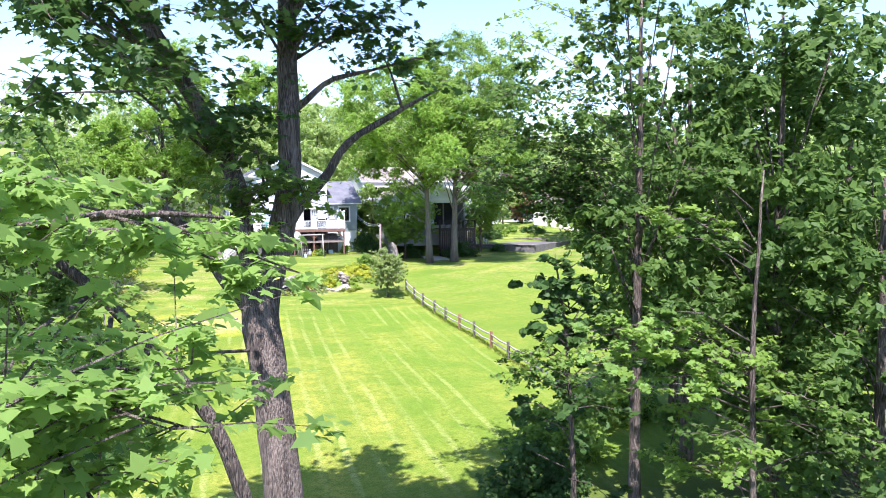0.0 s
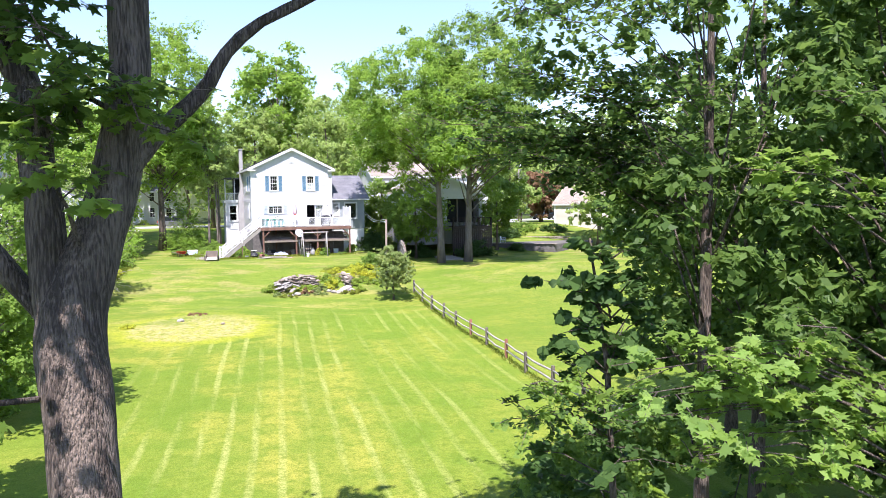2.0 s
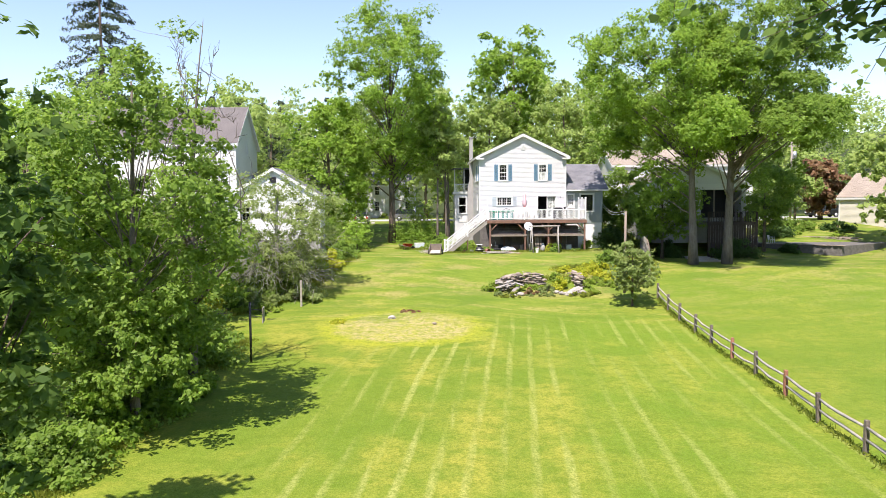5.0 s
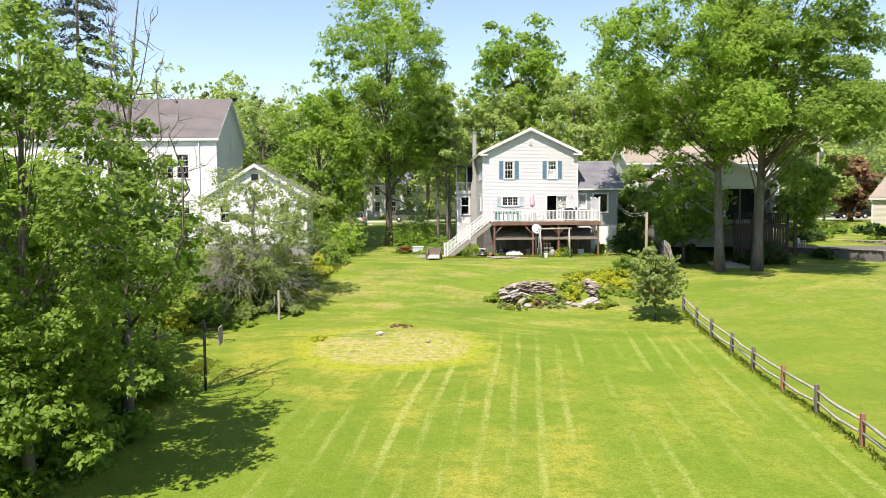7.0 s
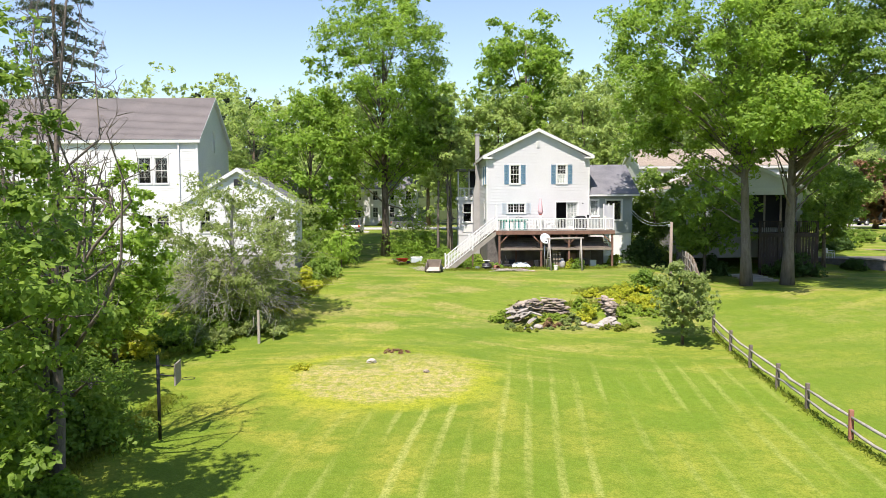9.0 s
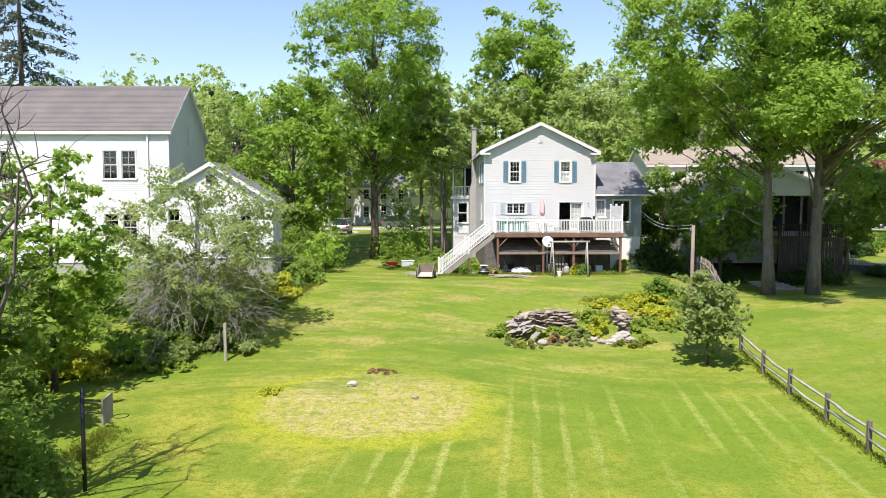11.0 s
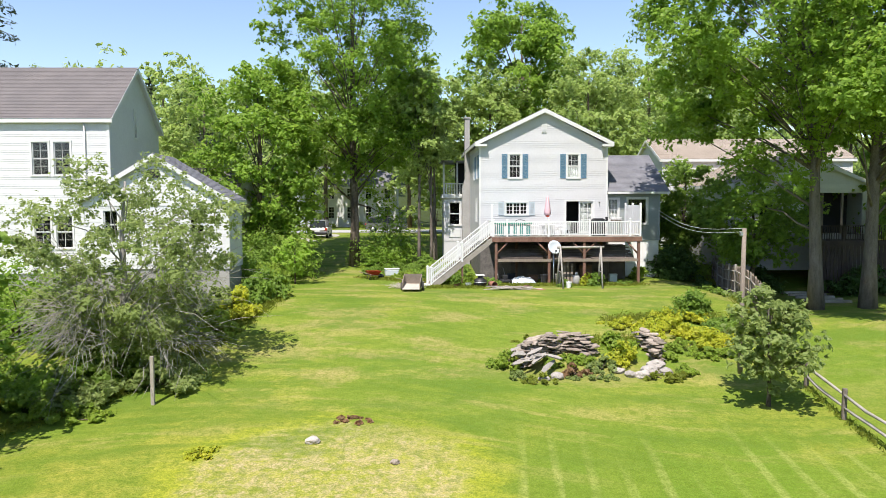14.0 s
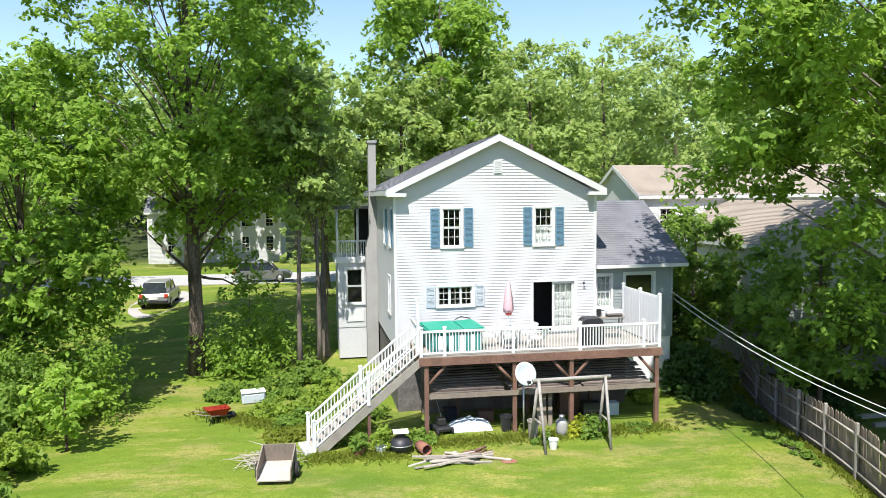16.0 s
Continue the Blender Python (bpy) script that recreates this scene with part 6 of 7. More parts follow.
for a in range(4):
    c, s = math.cos(a * math.pi / 2 + 0.4), math.sin(a * math.pi / 2 + 0.4)
    tb("leg", "vinyl", pt, [(c * 0.4, s * 0.4, 0.0), (c * 0.33, s * 0.33, 0.7)], 0.025, 6)


def plastic_chair():
    c = thing("patio_chair", 0, 0, 0, label="white moulded plastic patio chair", category="chair", group="chairs on the deck")
    bm = bmesh.new()
    box(bm, -0.25, 0.25, -0.24, 0.24, 0.4, 0.44)
    bmesh.ops.bevel(bm, geom=bm.edges[:], offset=0.015, segments=1, affect="EDGES")
    part("seat", bm, "vinyl", c)
    bm = bmesh.new()
    for i in range(5):
        box(bm, -0.22 + i * 0.092, -0.15 + i * 0.092, 0.22, 0.245, 0.44, 0.84, pose(0, 0, 0, -8, 0, 0))
    box(bm, -0.24, 0.24, 0.215, 0.25, 0.82, 0.9, pose(0, 0, 0, -8, 0, 0))
    part("backrest", bm, "vinyl", c)["kind"] = "stuff"
    for x in (-0.23, 0.23):
        for y in (-0.22, 0.22):
            tb("leg", "vinyl", c, [(x * 1.12, y * 1.12, 0), (x, y, 0.42)], 0.022, 6)
        tb("armrest", "vinyl", c, [(x * 1.1, -0.22, 0.4), (x * 1.1, -0.2, 0.64), (x * 1.1, 0.28, 0.66)], 0.022, 6)
    return c


ch0 = plastic_chair()
ch0.matrix_basis = pose(3.5, -2.0, DZ, 0, 0, 90)
for x, y, a in ((5.1, -1.9, -80), (4.4, -1.2, 10), (4.2, -2.75, 175), (5.25, -2.7, -130)):
    copy_thing(ch0, pose(x, y, DZ, 0, 0, a))

gr = thing("gas_grill", 7.45, -2.6, DZ, label="gas grill under a dark fitted cover", category="grill")
bm = bmesh.new()
box(bm, -0.45, 0.45, -0.28, 0.28, 0.05, 0.8)
prism(bm, [(-0.45, 0.8), (0.45, 0.8), (0.4, 1.02), (0.28, 1.12), (-0.28, 1.12), (-0.4, 1.02)], -0.28, 0.28)
bmesh.ops.bevel(bm, geom=bm.edges[:], offset=0.03, segments=1, affect="EDGES")
part("cover", bm, "darkmetal", gr, "dark grill cover")
for x in (-0.36, 0.36):
    tb("wheel", "rubber", gr, [(x - 0.03, -0.2, 0.08), (x + 0.03, -0.2, 0.08)], 0.08, 12)
bn = thing("potting_bench", 8.75, -1.2, DZ, label="small bench with pots and stacked trays", category="bench")
bx("top", "greywood", bn, -0.6, 0.6, -0.25, 0.25, 0.82, 0.87)
for x in (-0.55, 0.5):
    for y in (-0.2, 0.16):
        bx("leg", "greywood", bn, x, x + 0.05, y, y + 0.05, 0, 0.82)
bx("shelf", "greywood", bn, -0.55, 0.55, -0.2, 0.2, 0.3, 0.33)
tr = thing("tray_stack", 8.95, -1.2, DZ + 0.87, label="stack of dark plastic trays", category="trays")
for i in range(4):
    bx("tray", ("darkmetal", "oldwood", "vinyl", "whitepaint")[i], tr, -0.33, 0.33, -0.2, 0.2, i * 0.07, i * 0.07 + 0.06, bevel=0.012)
for x, m_, h in ((8.35, "darkmetal", 0.3), (8.55, "whitepaint", 0.2)):
    pb = thing("plant_pot", x, -1.15, DZ + 0.87, label="small plant pot on the bench", category="pot")
    bm = bmesh.new()
    lathe(bm, [(0.07, 0), (0.1, h), (0.085, h), (0.06, 0.02)], 12)
    part("pot", bm, m_, pb)

# ---- satellite dish ----
ds = thing("satellite_dish", 4.4, -3.85, 0, label="white satellite dish on a post in front of the deck", category="satellite dish")
tb("pole", "metal", ds, [(0, 0, -0.1), (0, 0, 2.05)], 0.035, 8)
bm = bmesh.new()
tilt = Matrix.Translation((0, -0.15, 2.35)) @ Matrix.Rotation(radians(68), 4, "X") @ Matrix.Rotation(radians(14), 4, "Y")
lathe(bm, [(0.001, 0.0), (0.15, 0.01), (0.3, 0.045), (0.43, 0.1), (0.44, 0.085), (0.3, 0.025), (0.001, -0.015)], 24)
bmesh.ops.transform(bm, matrix=tilt, verts=bm.verts)
part("dish", bm, "paleshutter", ds, smooth=True)
tb("feed_arm", "metal", ds, [(0, -0.1, 2.0), (0.03, -0.45, 1.98), (0.03, -0.62, 2.15)], 0.018, 6)
bx("receiver", "darkmetal", ds, -0.03, 0.09, -0.7, -0.58, 2.12, 2.22, bevel=0.01)
bx("bracket", "metal", ds, -0.07, 0.07, -0.12, 0.07, 1.95, 2.25)

# ---- old swing frame ----
sw = thing("swing_frame", 0, 0, 0, label="weathered wooden swing frame without a swing", category="swing frame")
ZT = 2.42
tb("top_beam", "deadwood", sw, [(4.35, -5.25, ZT), (7.2, -5.25, ZT + 0.02)], 0.07, 8)
for x, o in ((4.55, 0.08), (7.0, -0.02)):
    tb("leg", "deadwood", sw, [(x + o, -5.9, -0.05), (x, -5.28, ZT + 0.05)], 0.055, 8)
    tb("leg", "deadwood", sw, [(x - o, -4.55, -0.05), (x, -5.22, ZT + 0.05)], 0.055, 8)
    tb("cross_tie", "deadwood", sw, [(x + o * 0.5, -5.65, 0.95), (x - o * 0.5, -4.83, 0.95)], 0.035, 6)

# ---- clutter under and before the deck ----
def pot(x, y, r, h, mat, label, leaf="", name="plant_pot", z=None):
    p = thing(name, x, y, ground_z(x, y) if z is None else z, label=label, category="pot")
    bm = bmesh.new()
    lathe(bm, [(r * 0.72, 0), (r, h * 0.9), (r * 1.08, h * 0.9), (r * 1.08, h), (r * 0.92, h), (r * 0.66, h * 0.2)], 16)
    part("vessel", bm, mat, p)
    if leaf:
        qq = np.random.default_rng(int(abs(x * 100)))
        pts, d = clump_points(qq, np.array((0, 0, h + r * 1.3)), r * 1.7, 260, 1.2)
        leaves_mesh("plant", pts, d, 0.1, leaf, p, 3)
    return p


pot(-0.95, -4.75, 0.2, 0.26, "whitepaint", "white flower pot by the stair", "lime")
pot(-1.7, -4.85, 0.19, 0.24, "brick", "brown flower pot with leafy plant", "ash")
pot(5.05, -5.4, 0.17, 0.36, "whitepaint", "white plastic bucket on the grass", name="bucket")
pot(3.9, -3.2, 0.24, 0.6, "darkmetal", "dark barrel under the deck", name="barrel")
pot(4.6, -4.4, 0.2, 0.75, "greywood", "old grey wooden stump post", name="stump")
tank = thing("gas_tank", 5.75, -4.2, 0, label="tan propane tank standing under the deck", category="tank")
bm = bmesh.new()
lathe(bm, [(0.15, 0.0), (0.15, 0.06), (0.2, 0.12), (0.22, 0.25), (0.22, 0.5), (0.18, 0.62), (0.08, 0.68), (0.07, 0.76), (0.001, 0.78)], 18)
part("cylinder", bm, "concrete", tank, smooth=True)
tb("collar", "metal", tank, [(0, 0, 0.66), (0, 0, 0.8)], 0.1, 12)
kp = thing("kettle_grill", -0.25, -4.75, 0, label="round dark metal fire bowl with a white square lid", category="fire bowl")
bm = bmesh.new()
lathe(bm, [(0.22, 0.0), (0.36, 0.08), (0.42, 0.25), (0.42, 0.33), (0.3, 0.5), (0.18, 0.56)], 20)
part("bowl", bm, "darkmetal", kp, smooth=True)
tb("rim", "metal", kp, [(0, 0, 0.29), (0, 0, 0.325)], 0.435, 20)
for a in range(3):
    tb("leg", "darkmetal", kp, [(0.33 * math.cos(a * 2.1), 0.33 * math.sin(a * 2.1), -0.05), (0.3 * math.cos(a * 2.1), 0.3 * math.sin(a * 2.1), 0.1)], 0.03, 6)
bx("lid", "whitepaint", kp, -0.27, 0.27, -0.24, 0.24, 0.72, 0.75, bevel=0.008)
bx("lid_stand", "darkmetal", kp, -0.14, 0.14, -0.14, 0.14, 0.5, 0.72)
pipe = thing("steel_drum", 0.5, -5.0, 0.19, 20, label="rusty open drum lying on its side", category="drum")
bm = bmesh.new()
lathe(bm, [(0.17, -0.28), (0.19, -0.28), (0.19, 0.28), (0.17, 0.28), (0.165, -0.2), (0.001, -0.2)], 18)
bmesh.ops.transform(bm, matrix=Matrix.Rotation(radians(90), 4, "X"), verts=bm.verts)
part("shell", bm, "brick", pipe, smooth=True)
pl = np.random.default_rng(21)
for i in range(17):
    L = pl.uniform(0.9, 2.3)
    a = pl.normal(4, 16)
    p = thing("plank", 1.55 + pl.normal(0, 0.45), -6.05 + pl.normal(0, 0.22), 0.03 + 0.025 * (i % 6), a, label="old grey board in a heap on the grass", category="board", group="boards in the heap")
    bx("board", "plank", p, -L / 2, L / 2, -0.05, 0.05, -0.02, 0.02, m=pose(0, 0, 0, pl.normal(0, 6), pl.normal(0, 2), 0))
for i in range(14):
    p = thing("firewood", 2.3 + pl.normal(0, 0.3), -5.35 + pl.normal(0, 0.12), 0.05 + 0.03 * (i % 3), pl.uniform(-30, 50), label="short split stick of firewood", category="firewood", group="sticks in the woodpile")
    tb("stick", "brownwood", p, [(-0.2, 0, 0), (0.2, 0.01, 0)], 0.035, 6)
for i, x in enumerate((5.3, 5.5, 5.72)):
    p = thing("leaning_board", x, -2.9, 0, label="old board leaning under the deck", category="board", group="boards under the deck")
    bx("board", "oldwood", p, -0.08, 0.08, -0.02, 0.02, -0.02, 1.45 - 0.1 * i, m=pose(0, 0, 0, -8, 2 * i - 2, 0))
mo = thing("lawn_mower", 1.45, -2.9, 0, 15, label="black lawn mower parked under the deck", category="mower")
bx("deck_plate", "darkmetal", mo, -0.28, 0.28, -0.4, 0.4, 0.1, 0.28, bevel=0.05)
bx("engine", "rubber", mo, -0.16, 0.16, -0.15, 0.2, 0.28, 0.55, bevel=0.04)
for x in (-0.3, 0.3):
    for y in (-0.35, 0.35):
        tb("wheel", "rubber", mo, [(x - 0.03, y, 0.12), (x + 0.03, y, 0.12)], 0.13, 14)
    tb("handle", "metal", mo, [(x * 0.8, 0.4, 0.25), (x * 0.8, 1.0, 0.95)], 0.015, 6)
tp = thing("tarpaulin", 2.6, -2.6, 0, label="crumpled pale tarpaulin heaped under the deck", category="tarp")
bm = bmesh.new()
bmesh.ops.create_grid(bm, x_segments=26, y_segments=18, size=0.5)
for v in bm.verts:
    v.co.x *= 1.7
    e_ = max(0, 1 - (v.co.x / 0.85) ** 2) * max(0, 1 - (v.co.y / 0.5) ** 2)
    v.co.z = 0.42 * e_ ** 0.6 + 0.1 * e_ ** 0.3 * noise.noise(v.co * 7) - 0.01
part("sheet", bm, "paleshutter", tp)
for x, y, w, h, m_, lb in ((2.0, -1.6, 0.5, 0.5, "dark", "dark storage box under the deck"), (3.4, -1.8, 0.6, 0.4, "brownwood", "brown wooden crate under the deck"), (7.6, -2.2, 0.7, 0.6, "darkmetal", "dark metal cabinet under the deck"), (8.6, -1.9, 0.5, 0.45, "paleshutter", "pale storage tub under the deck"), (6.9, -1.5, 0.8, 1.0, "brownwood", "brown wooden door panel under the deck")):
    c = thing("storage_box", x, y, 0, label=lb, category="box")
    bx("body", m_, c, -w / 2, w / 2, -0.2, 0.2, -0.02, h, bevel=0.015)
    bx("lid", m_, c, -w / 2 - 0.02, w / 2 + 0.02, -0.22, 0.22, h, h + 0.04, bevel=0.01)
bm = bmesh.new()
bmesh.ops.create_circle(bm, cap_ends=True, segments=18, radius=0.28)
for v in bm.verts:
    v.co = Vector((v.co.x * (1 + 0.2 * noise.noise(v.co * 6)), v.co.y * 0.7, 0.012))
bmesh.ops.transform(bm, matrix=Matrix.Translation((3.25, -6.3, 0)), verts=bm.verts)
tagged(part("bare_earth", bm, "brick"), "small patch of bare orange earth", "earth", kind="structure")

# ---- yard cart, wheelbarrow, cooler, brush ----
ct = thing("dump_cart", -4.35, -6.3, 0.0, -6, label="wooden two-wheeled dump cart standing open", category="cart")
tl = pose(0, 0, 0.22, 9, 0, 0)
bx("bed", "plank", ct, -0.5, 0.5, -0.65, 0.6, 0, 0.04, m=tl)
bx("headboard", "oldwood", ct, -0.5, 0.5, 0.56, 0.6, 0.04, 0.62, m=tl)
for x in (-0.54, 0.5):
    bm = bmesh.new()
    prism(bm, [(-0.65, 0.0), (0.6, 0.0), (0.6, 0.64), (-0.55, 0.36)], x, x + 0.04, "x")
    bmesh.ops.transform(bm, matrix=tl, verts=bm.verts)
    part("side_board", bm, "oldwood", ct)
for x in (-0.66, 0.58):
    w_ = tb("wheel", "rubber", ct, [(x, 0.05, 0.24), (x + 0.09, 0.05, 0.24)], 0.25, 20)
    tb("hub", "metal", w_, [(x - 0.01, 0.05, 0.24), (x + 0.1, 0.05, 0.24)], 0.09, 12)
tb("axle", "darkmetal", ct, [(-0.6, 0.05, 0.24), (0.6, 0.05, 0.24)], 0.02, 6)

wb = thing("wheelbarrow", -7.15, -0.1, ground_z(-7.15, 0), 25, label="red steel wheelbarrow in the grass", category="wheelbarrow")
bm = bmesh.new()
a_ = [(-0.45, -0.33, 0.62), (0.5, -0.33, 0.58), (0.5, 0.33, 0.58), (-0.45, 0.33, 0.62)]
b_ = [(-0.2, -0.2, 0.3), (0.3, -0.2, 0.3), (0.3, 0.2, 0.3), (-0.2, 0.2, 0.3)]
va, vb = [bm.verts.new(p) for p in a_], [bm.verts.new(p) for p in b_]
bm.faces.new(vb)
for i in range(4):
    bm.faces.new((va[i], va[(i + 1) % 4], vb[(i + 1) % 4], vb[i]))
bmesh.ops.solidify(bm, geom=bm.faces[:], thickness=0.02)
part("tray", bm, "red", wb)
for y in (-0.25, 0.25):
    tb("handle", "oldwood", wb, [(0.55, y * 0.5, 0.25), (-0.2, y, 0.35), (-0.85, y * 1.15, 0.55)], 0.02, 6)
    tb("leg", "darkmetal", wb, [(-0.25, y, 0.33), (-0.35, y, -0.02)], 0.018, 6)
wh = tb("wheel", "rubber", wb, [(0.6, -0.05, 0.18), (0.6, 0.05, 0.18)], 0.19, 18)
co_ = thing("cooler", -6.0, 2.6, ground_z(-6.0, 2.6), 12, label="pale plastic tub lying in the weeds", category="tub")
bx("body", "paleshutter", co_, -0.5, 0.5, -0.3, 0.3, -0.02, 0.45, bevel=0.07)
bx("lid", "whitepaint", co_, -0.52, 0.52, -0.32, 0.32, 0.45, 0.52, bevel=0.03)
bp_ = thing("brush_pile", -4.7, -4.9, 0, label="heap of dry cut twigs on the grass", category="brush pile")
bm = bmesh.new()
for i in range(150):
    c = Vector((pl.normal(0, 0.42), pl.normal(0, 0.3), abs(pl.normal(0.08, 0.1))))
    d = Vector((pl.normal(0, 0.35), pl.normal(0, 0.3), pl.normal(0, 0.06)))
    tube(bm, [c - d, c + Vector((0, 0, 0.04)), c + d], [0.008, 0.014, 0.006], 4)
tagged(part("twig", bm, "plank", bp_), kind="stuff")

# ---- clothes-line post ----
cp = thing("line_post", 9.6, -18.9, ground_z(9.6, -18.9) - 0.1, label="tall weathered clothes-line post", category="post")
tb("post", "oldwood", cp, [(0, 0, 0), (0.02, 0, 3.0), (0.05, 0, 6.15)], [0.1, 0.095, 0.085], 10)
bx("pulley", "metal", cp, -0.12, -0.02, -0.05, 0.05, 5.85, 5.99)
ln = thing("clothes_line", 0, 0, 0, label="pair of pale clothes lines from post to house", category="line")
for k_, (z0_, z1_) in enumerate(((4.0, 4.6), (3.85, 4.35))):
    pts = []
    for i in range(17):
        f = i / 16
        pts.append((9.55 + (12.4 - 9.55) * f, -18.9 + 19.65 * f, z0_ + (z1_ - z0_) * f - 0.5 * math.sin(math.pi * f)))
    tb("line", "whitepaint", ln, pts, 0.012, 4)


# ---- split-rail fence ----
FP = [(11.65, -20.3), (11.42, -23.3), (11.22, -26.2), (11.08, -29.35), (10.9, -32.3), (10.5, -36.1), (10.3, -39.2), (10.0, -42.6), (9.6, -45.9), (9.4, -49.1), (9.1, -52.4), (8.9, -55.6)]
sf = thing("rail_fence", 0, 0, 0, label="old split-rail fence with crooked grey rails", category="fence")
qf = np.random.default_rng(31)
tops = []
for i, (x, y) in enumerate(FP):
    z = ground_z(x, y)
    bm = bmesh.new()
    box(bm, -0.075, 0.075, -0.065, 0.065, -0.1, 1.12, pose(x, y, z, qf.normal(0, 1.5), qf.normal(0, 1.5), qf.uniform(-12, 12)))
    bmesh.ops.bevel(bm, geom=bm.edges[:], offset=0.015, segments=1, affect="EDGES")
    part("post", bm, "palebark" if i not in (5, 7) else "brick", sf)
for (xa, ya), (xb, yb) in zip(FP, FP[1:]):
    for h in (0.45, 0.88):
        a = Vector((xa, ya, ground_z(xa, ya) + h + qf.normal(0, 0.02)))
        b = Vector((xb, yb, ground_z(xb, yb) + h + qf.normal(0, 0.02)))
        m_ = a.lerp(b, 0.5) + Vector((qf.normal(0, 0.03), 0, qf.normal(-0.03, 0.04)))
        tb("rail", "deadwood", sf, [a, a.lerp(m_, 0.5) + Vector((0, 0, qf.normal(0, 0.02))), m_, m_.lerp(b, 0.5), b], [0.045, 0.055, 0.06, 0.055, 0.045], 6)

# ---- stockade fence ----
sk = thing("stockade_fence", 0, 0, 0, label="weathered grey-brown stockade board fence", category="fence")
A_, B_ = Vector((16.9, 2.2, 0)), Vector((12.5, -15.6, 0))
d_ = (B_ - A_)
L_ = d_.length
u_ = d_.normalized()
ang = math.degrees(math.atan2(u_.y, u_.x))
bd = bmesh.new()
prism(bd, [(-0.068, 0), (0.068, 0), (0.068, 1.78), (0.0, 1.86), (-0.068, 1.78)], -0.011, 0.011)
bme = bpy.data.meshes.new("board")
bd.to_mesh(bme)
bd.free()
bme.materials.append(M["fence"])
for i in range(int(L_ / 0.143)):
    p = A_ + u_ * (i * 0.143 + 0.07)
    o = new("board", bme)
    o.parent = sk
    o.matrix_basis = pose(p.x, p.y, ground_z(p.x, p.y) + 0.04 + qf.normal(0, 0.012), qf.normal(0, 0.8), qf.normal(0, 0.6), ang)
n_ = Vector((u_.y, -u_.x, 0))
for i in range(9):
    p = A_ + u_ * (i * L_ / 8) + n_ * 0.11
    bx("post", "greywood", sk, p.x - 0.05, p.x + 0.05, p.y - 0.05, p.y + 0.05, ground_z(p.x, p.y) - 0.1, ground_z(p.x, p.y) + 1.95, bevel=0.01)
    if i < 8:
        q_ = A_ + u_ * ((i + 1) * L_ / 8) + n_ * 0.11
        for h in (0.35, 0.95, 1.55):
            tb("back_rail", "greywood", sk, [(p.x, p.y, ground_z(p.x, p.y) + h), (q_.x, q_.y, ground_z(q_.x, q_.y) + h)], 0.045, 4)

# ---- stone ring and heap ----
def slab_mesh(seed):
    q = np.random.default_rng(seed)
    bm = bmesh.new()
    w, d, h = q.uniform(0.26, 0.44), q.uniform(0.16, 0.28), q.uniform(0.02, 0.036)
    k = 7
    lo, hi = [], []
    for i in range(k):
        a = 2 * math.pi * i / k
        f = q.uniform(0.8, 1.1)
        lo.append(bm.verts.new((w * f * math.cos(a), d * f * math.sin(a), -h)))
        hi.append(bm.verts.new((w * f * 0.95 * math.cos(a), d * f * 0.95 * math.sin(a), h * q.uniform(0.75, 1.1))))
    bm.faces.new(lo[::-1])
    bm.faces.new(hi)
    for i in range(k):
        bm.faces.new((lo[i], lo[(i + 1) % k], hi[(i + 1) % k], hi[i]))
    me_ = bpy.data.meshes.new("stone")
    bm.to_mesh(me_)
    bm.free()
    return me_


slabs = []
for i in range(8):
    me_ = slab_mesh(300 + i)
    me_.materials.append(M["stone"])
    slabs.append(me_)
pale_slabs = [m.copy() for m in slabs]
for m in pale_slabs:
    m.materials[0] = M["palestone"]
qs = np.random.default_rng(32)


def stone_wall(label, places, layers):
    """Flat stones laid in courses along a line of places."""
    t = thing("stone_heap", 0, 0, 0, label=label, category="stone heap")
    for (xa, ya), (xb, yb) in zip(places, places[1:]):
        ln_ = math.hypot(xb - xa, yb - ya)
        turn = math.degrees(math.atan2(yb - ya, xb - xa))
        for c in range(layers):
            k = max(1, int(ln_ / 0.34))
            for i in range(k):
                f = (i + qs.uniform(0.1, 0.9)) / k
                x, y = xa + (xb - xa) * f + qs.normal(0, 0.1), ya + (yb - ya) * f + qs.normal(0, 0.1)
                o = new("stone", slabs[int(qs.integers(0, 8))])
                o.parent = t
                o.matrix_basis = pose(x, y, ground_z(x, y) + 0.03 + c * 0.055 + qs.normal(0, 0.012), qs.normal(0, 7), qs.normal(0, 7), turn + qs.normal(0, 25)) @ Matrix.Diagonal((*(qs.uniform(0.75, 1.2, 2)), 1, 1))
    return t


hp = stone_wall("ring of stacked flat brown fieldstones, partly fallen", [(0.55, -18.2), (1.1, -17.2), (2.0, -16.6), (3.0, -16.4), (3.9, -17.0)], 16)
hq = stone_wall("leaning stack of flat brown fieldstones", [(6.3, -15.9), (6.7, -16.7), (6.6, -17.6)], 14)
for i in range(16):
    x, y = 0.95 + qs.normal(0, 0.4), -18.3 + qs.normal(0, 0.4)
    o = new("pale_slab", pale_slabs[i % 8])
    o.parent = hp
    o.matrix_basis = pose(x, y, ground_z(x, y) + 0.35 + qs.uniform(0, 0.35), qs.normal(38, 10), qs.normal(0, 10), qs.uniform(40, 75)) @ Matrix.Diagonal((2.1, 0.5, 1, 1))


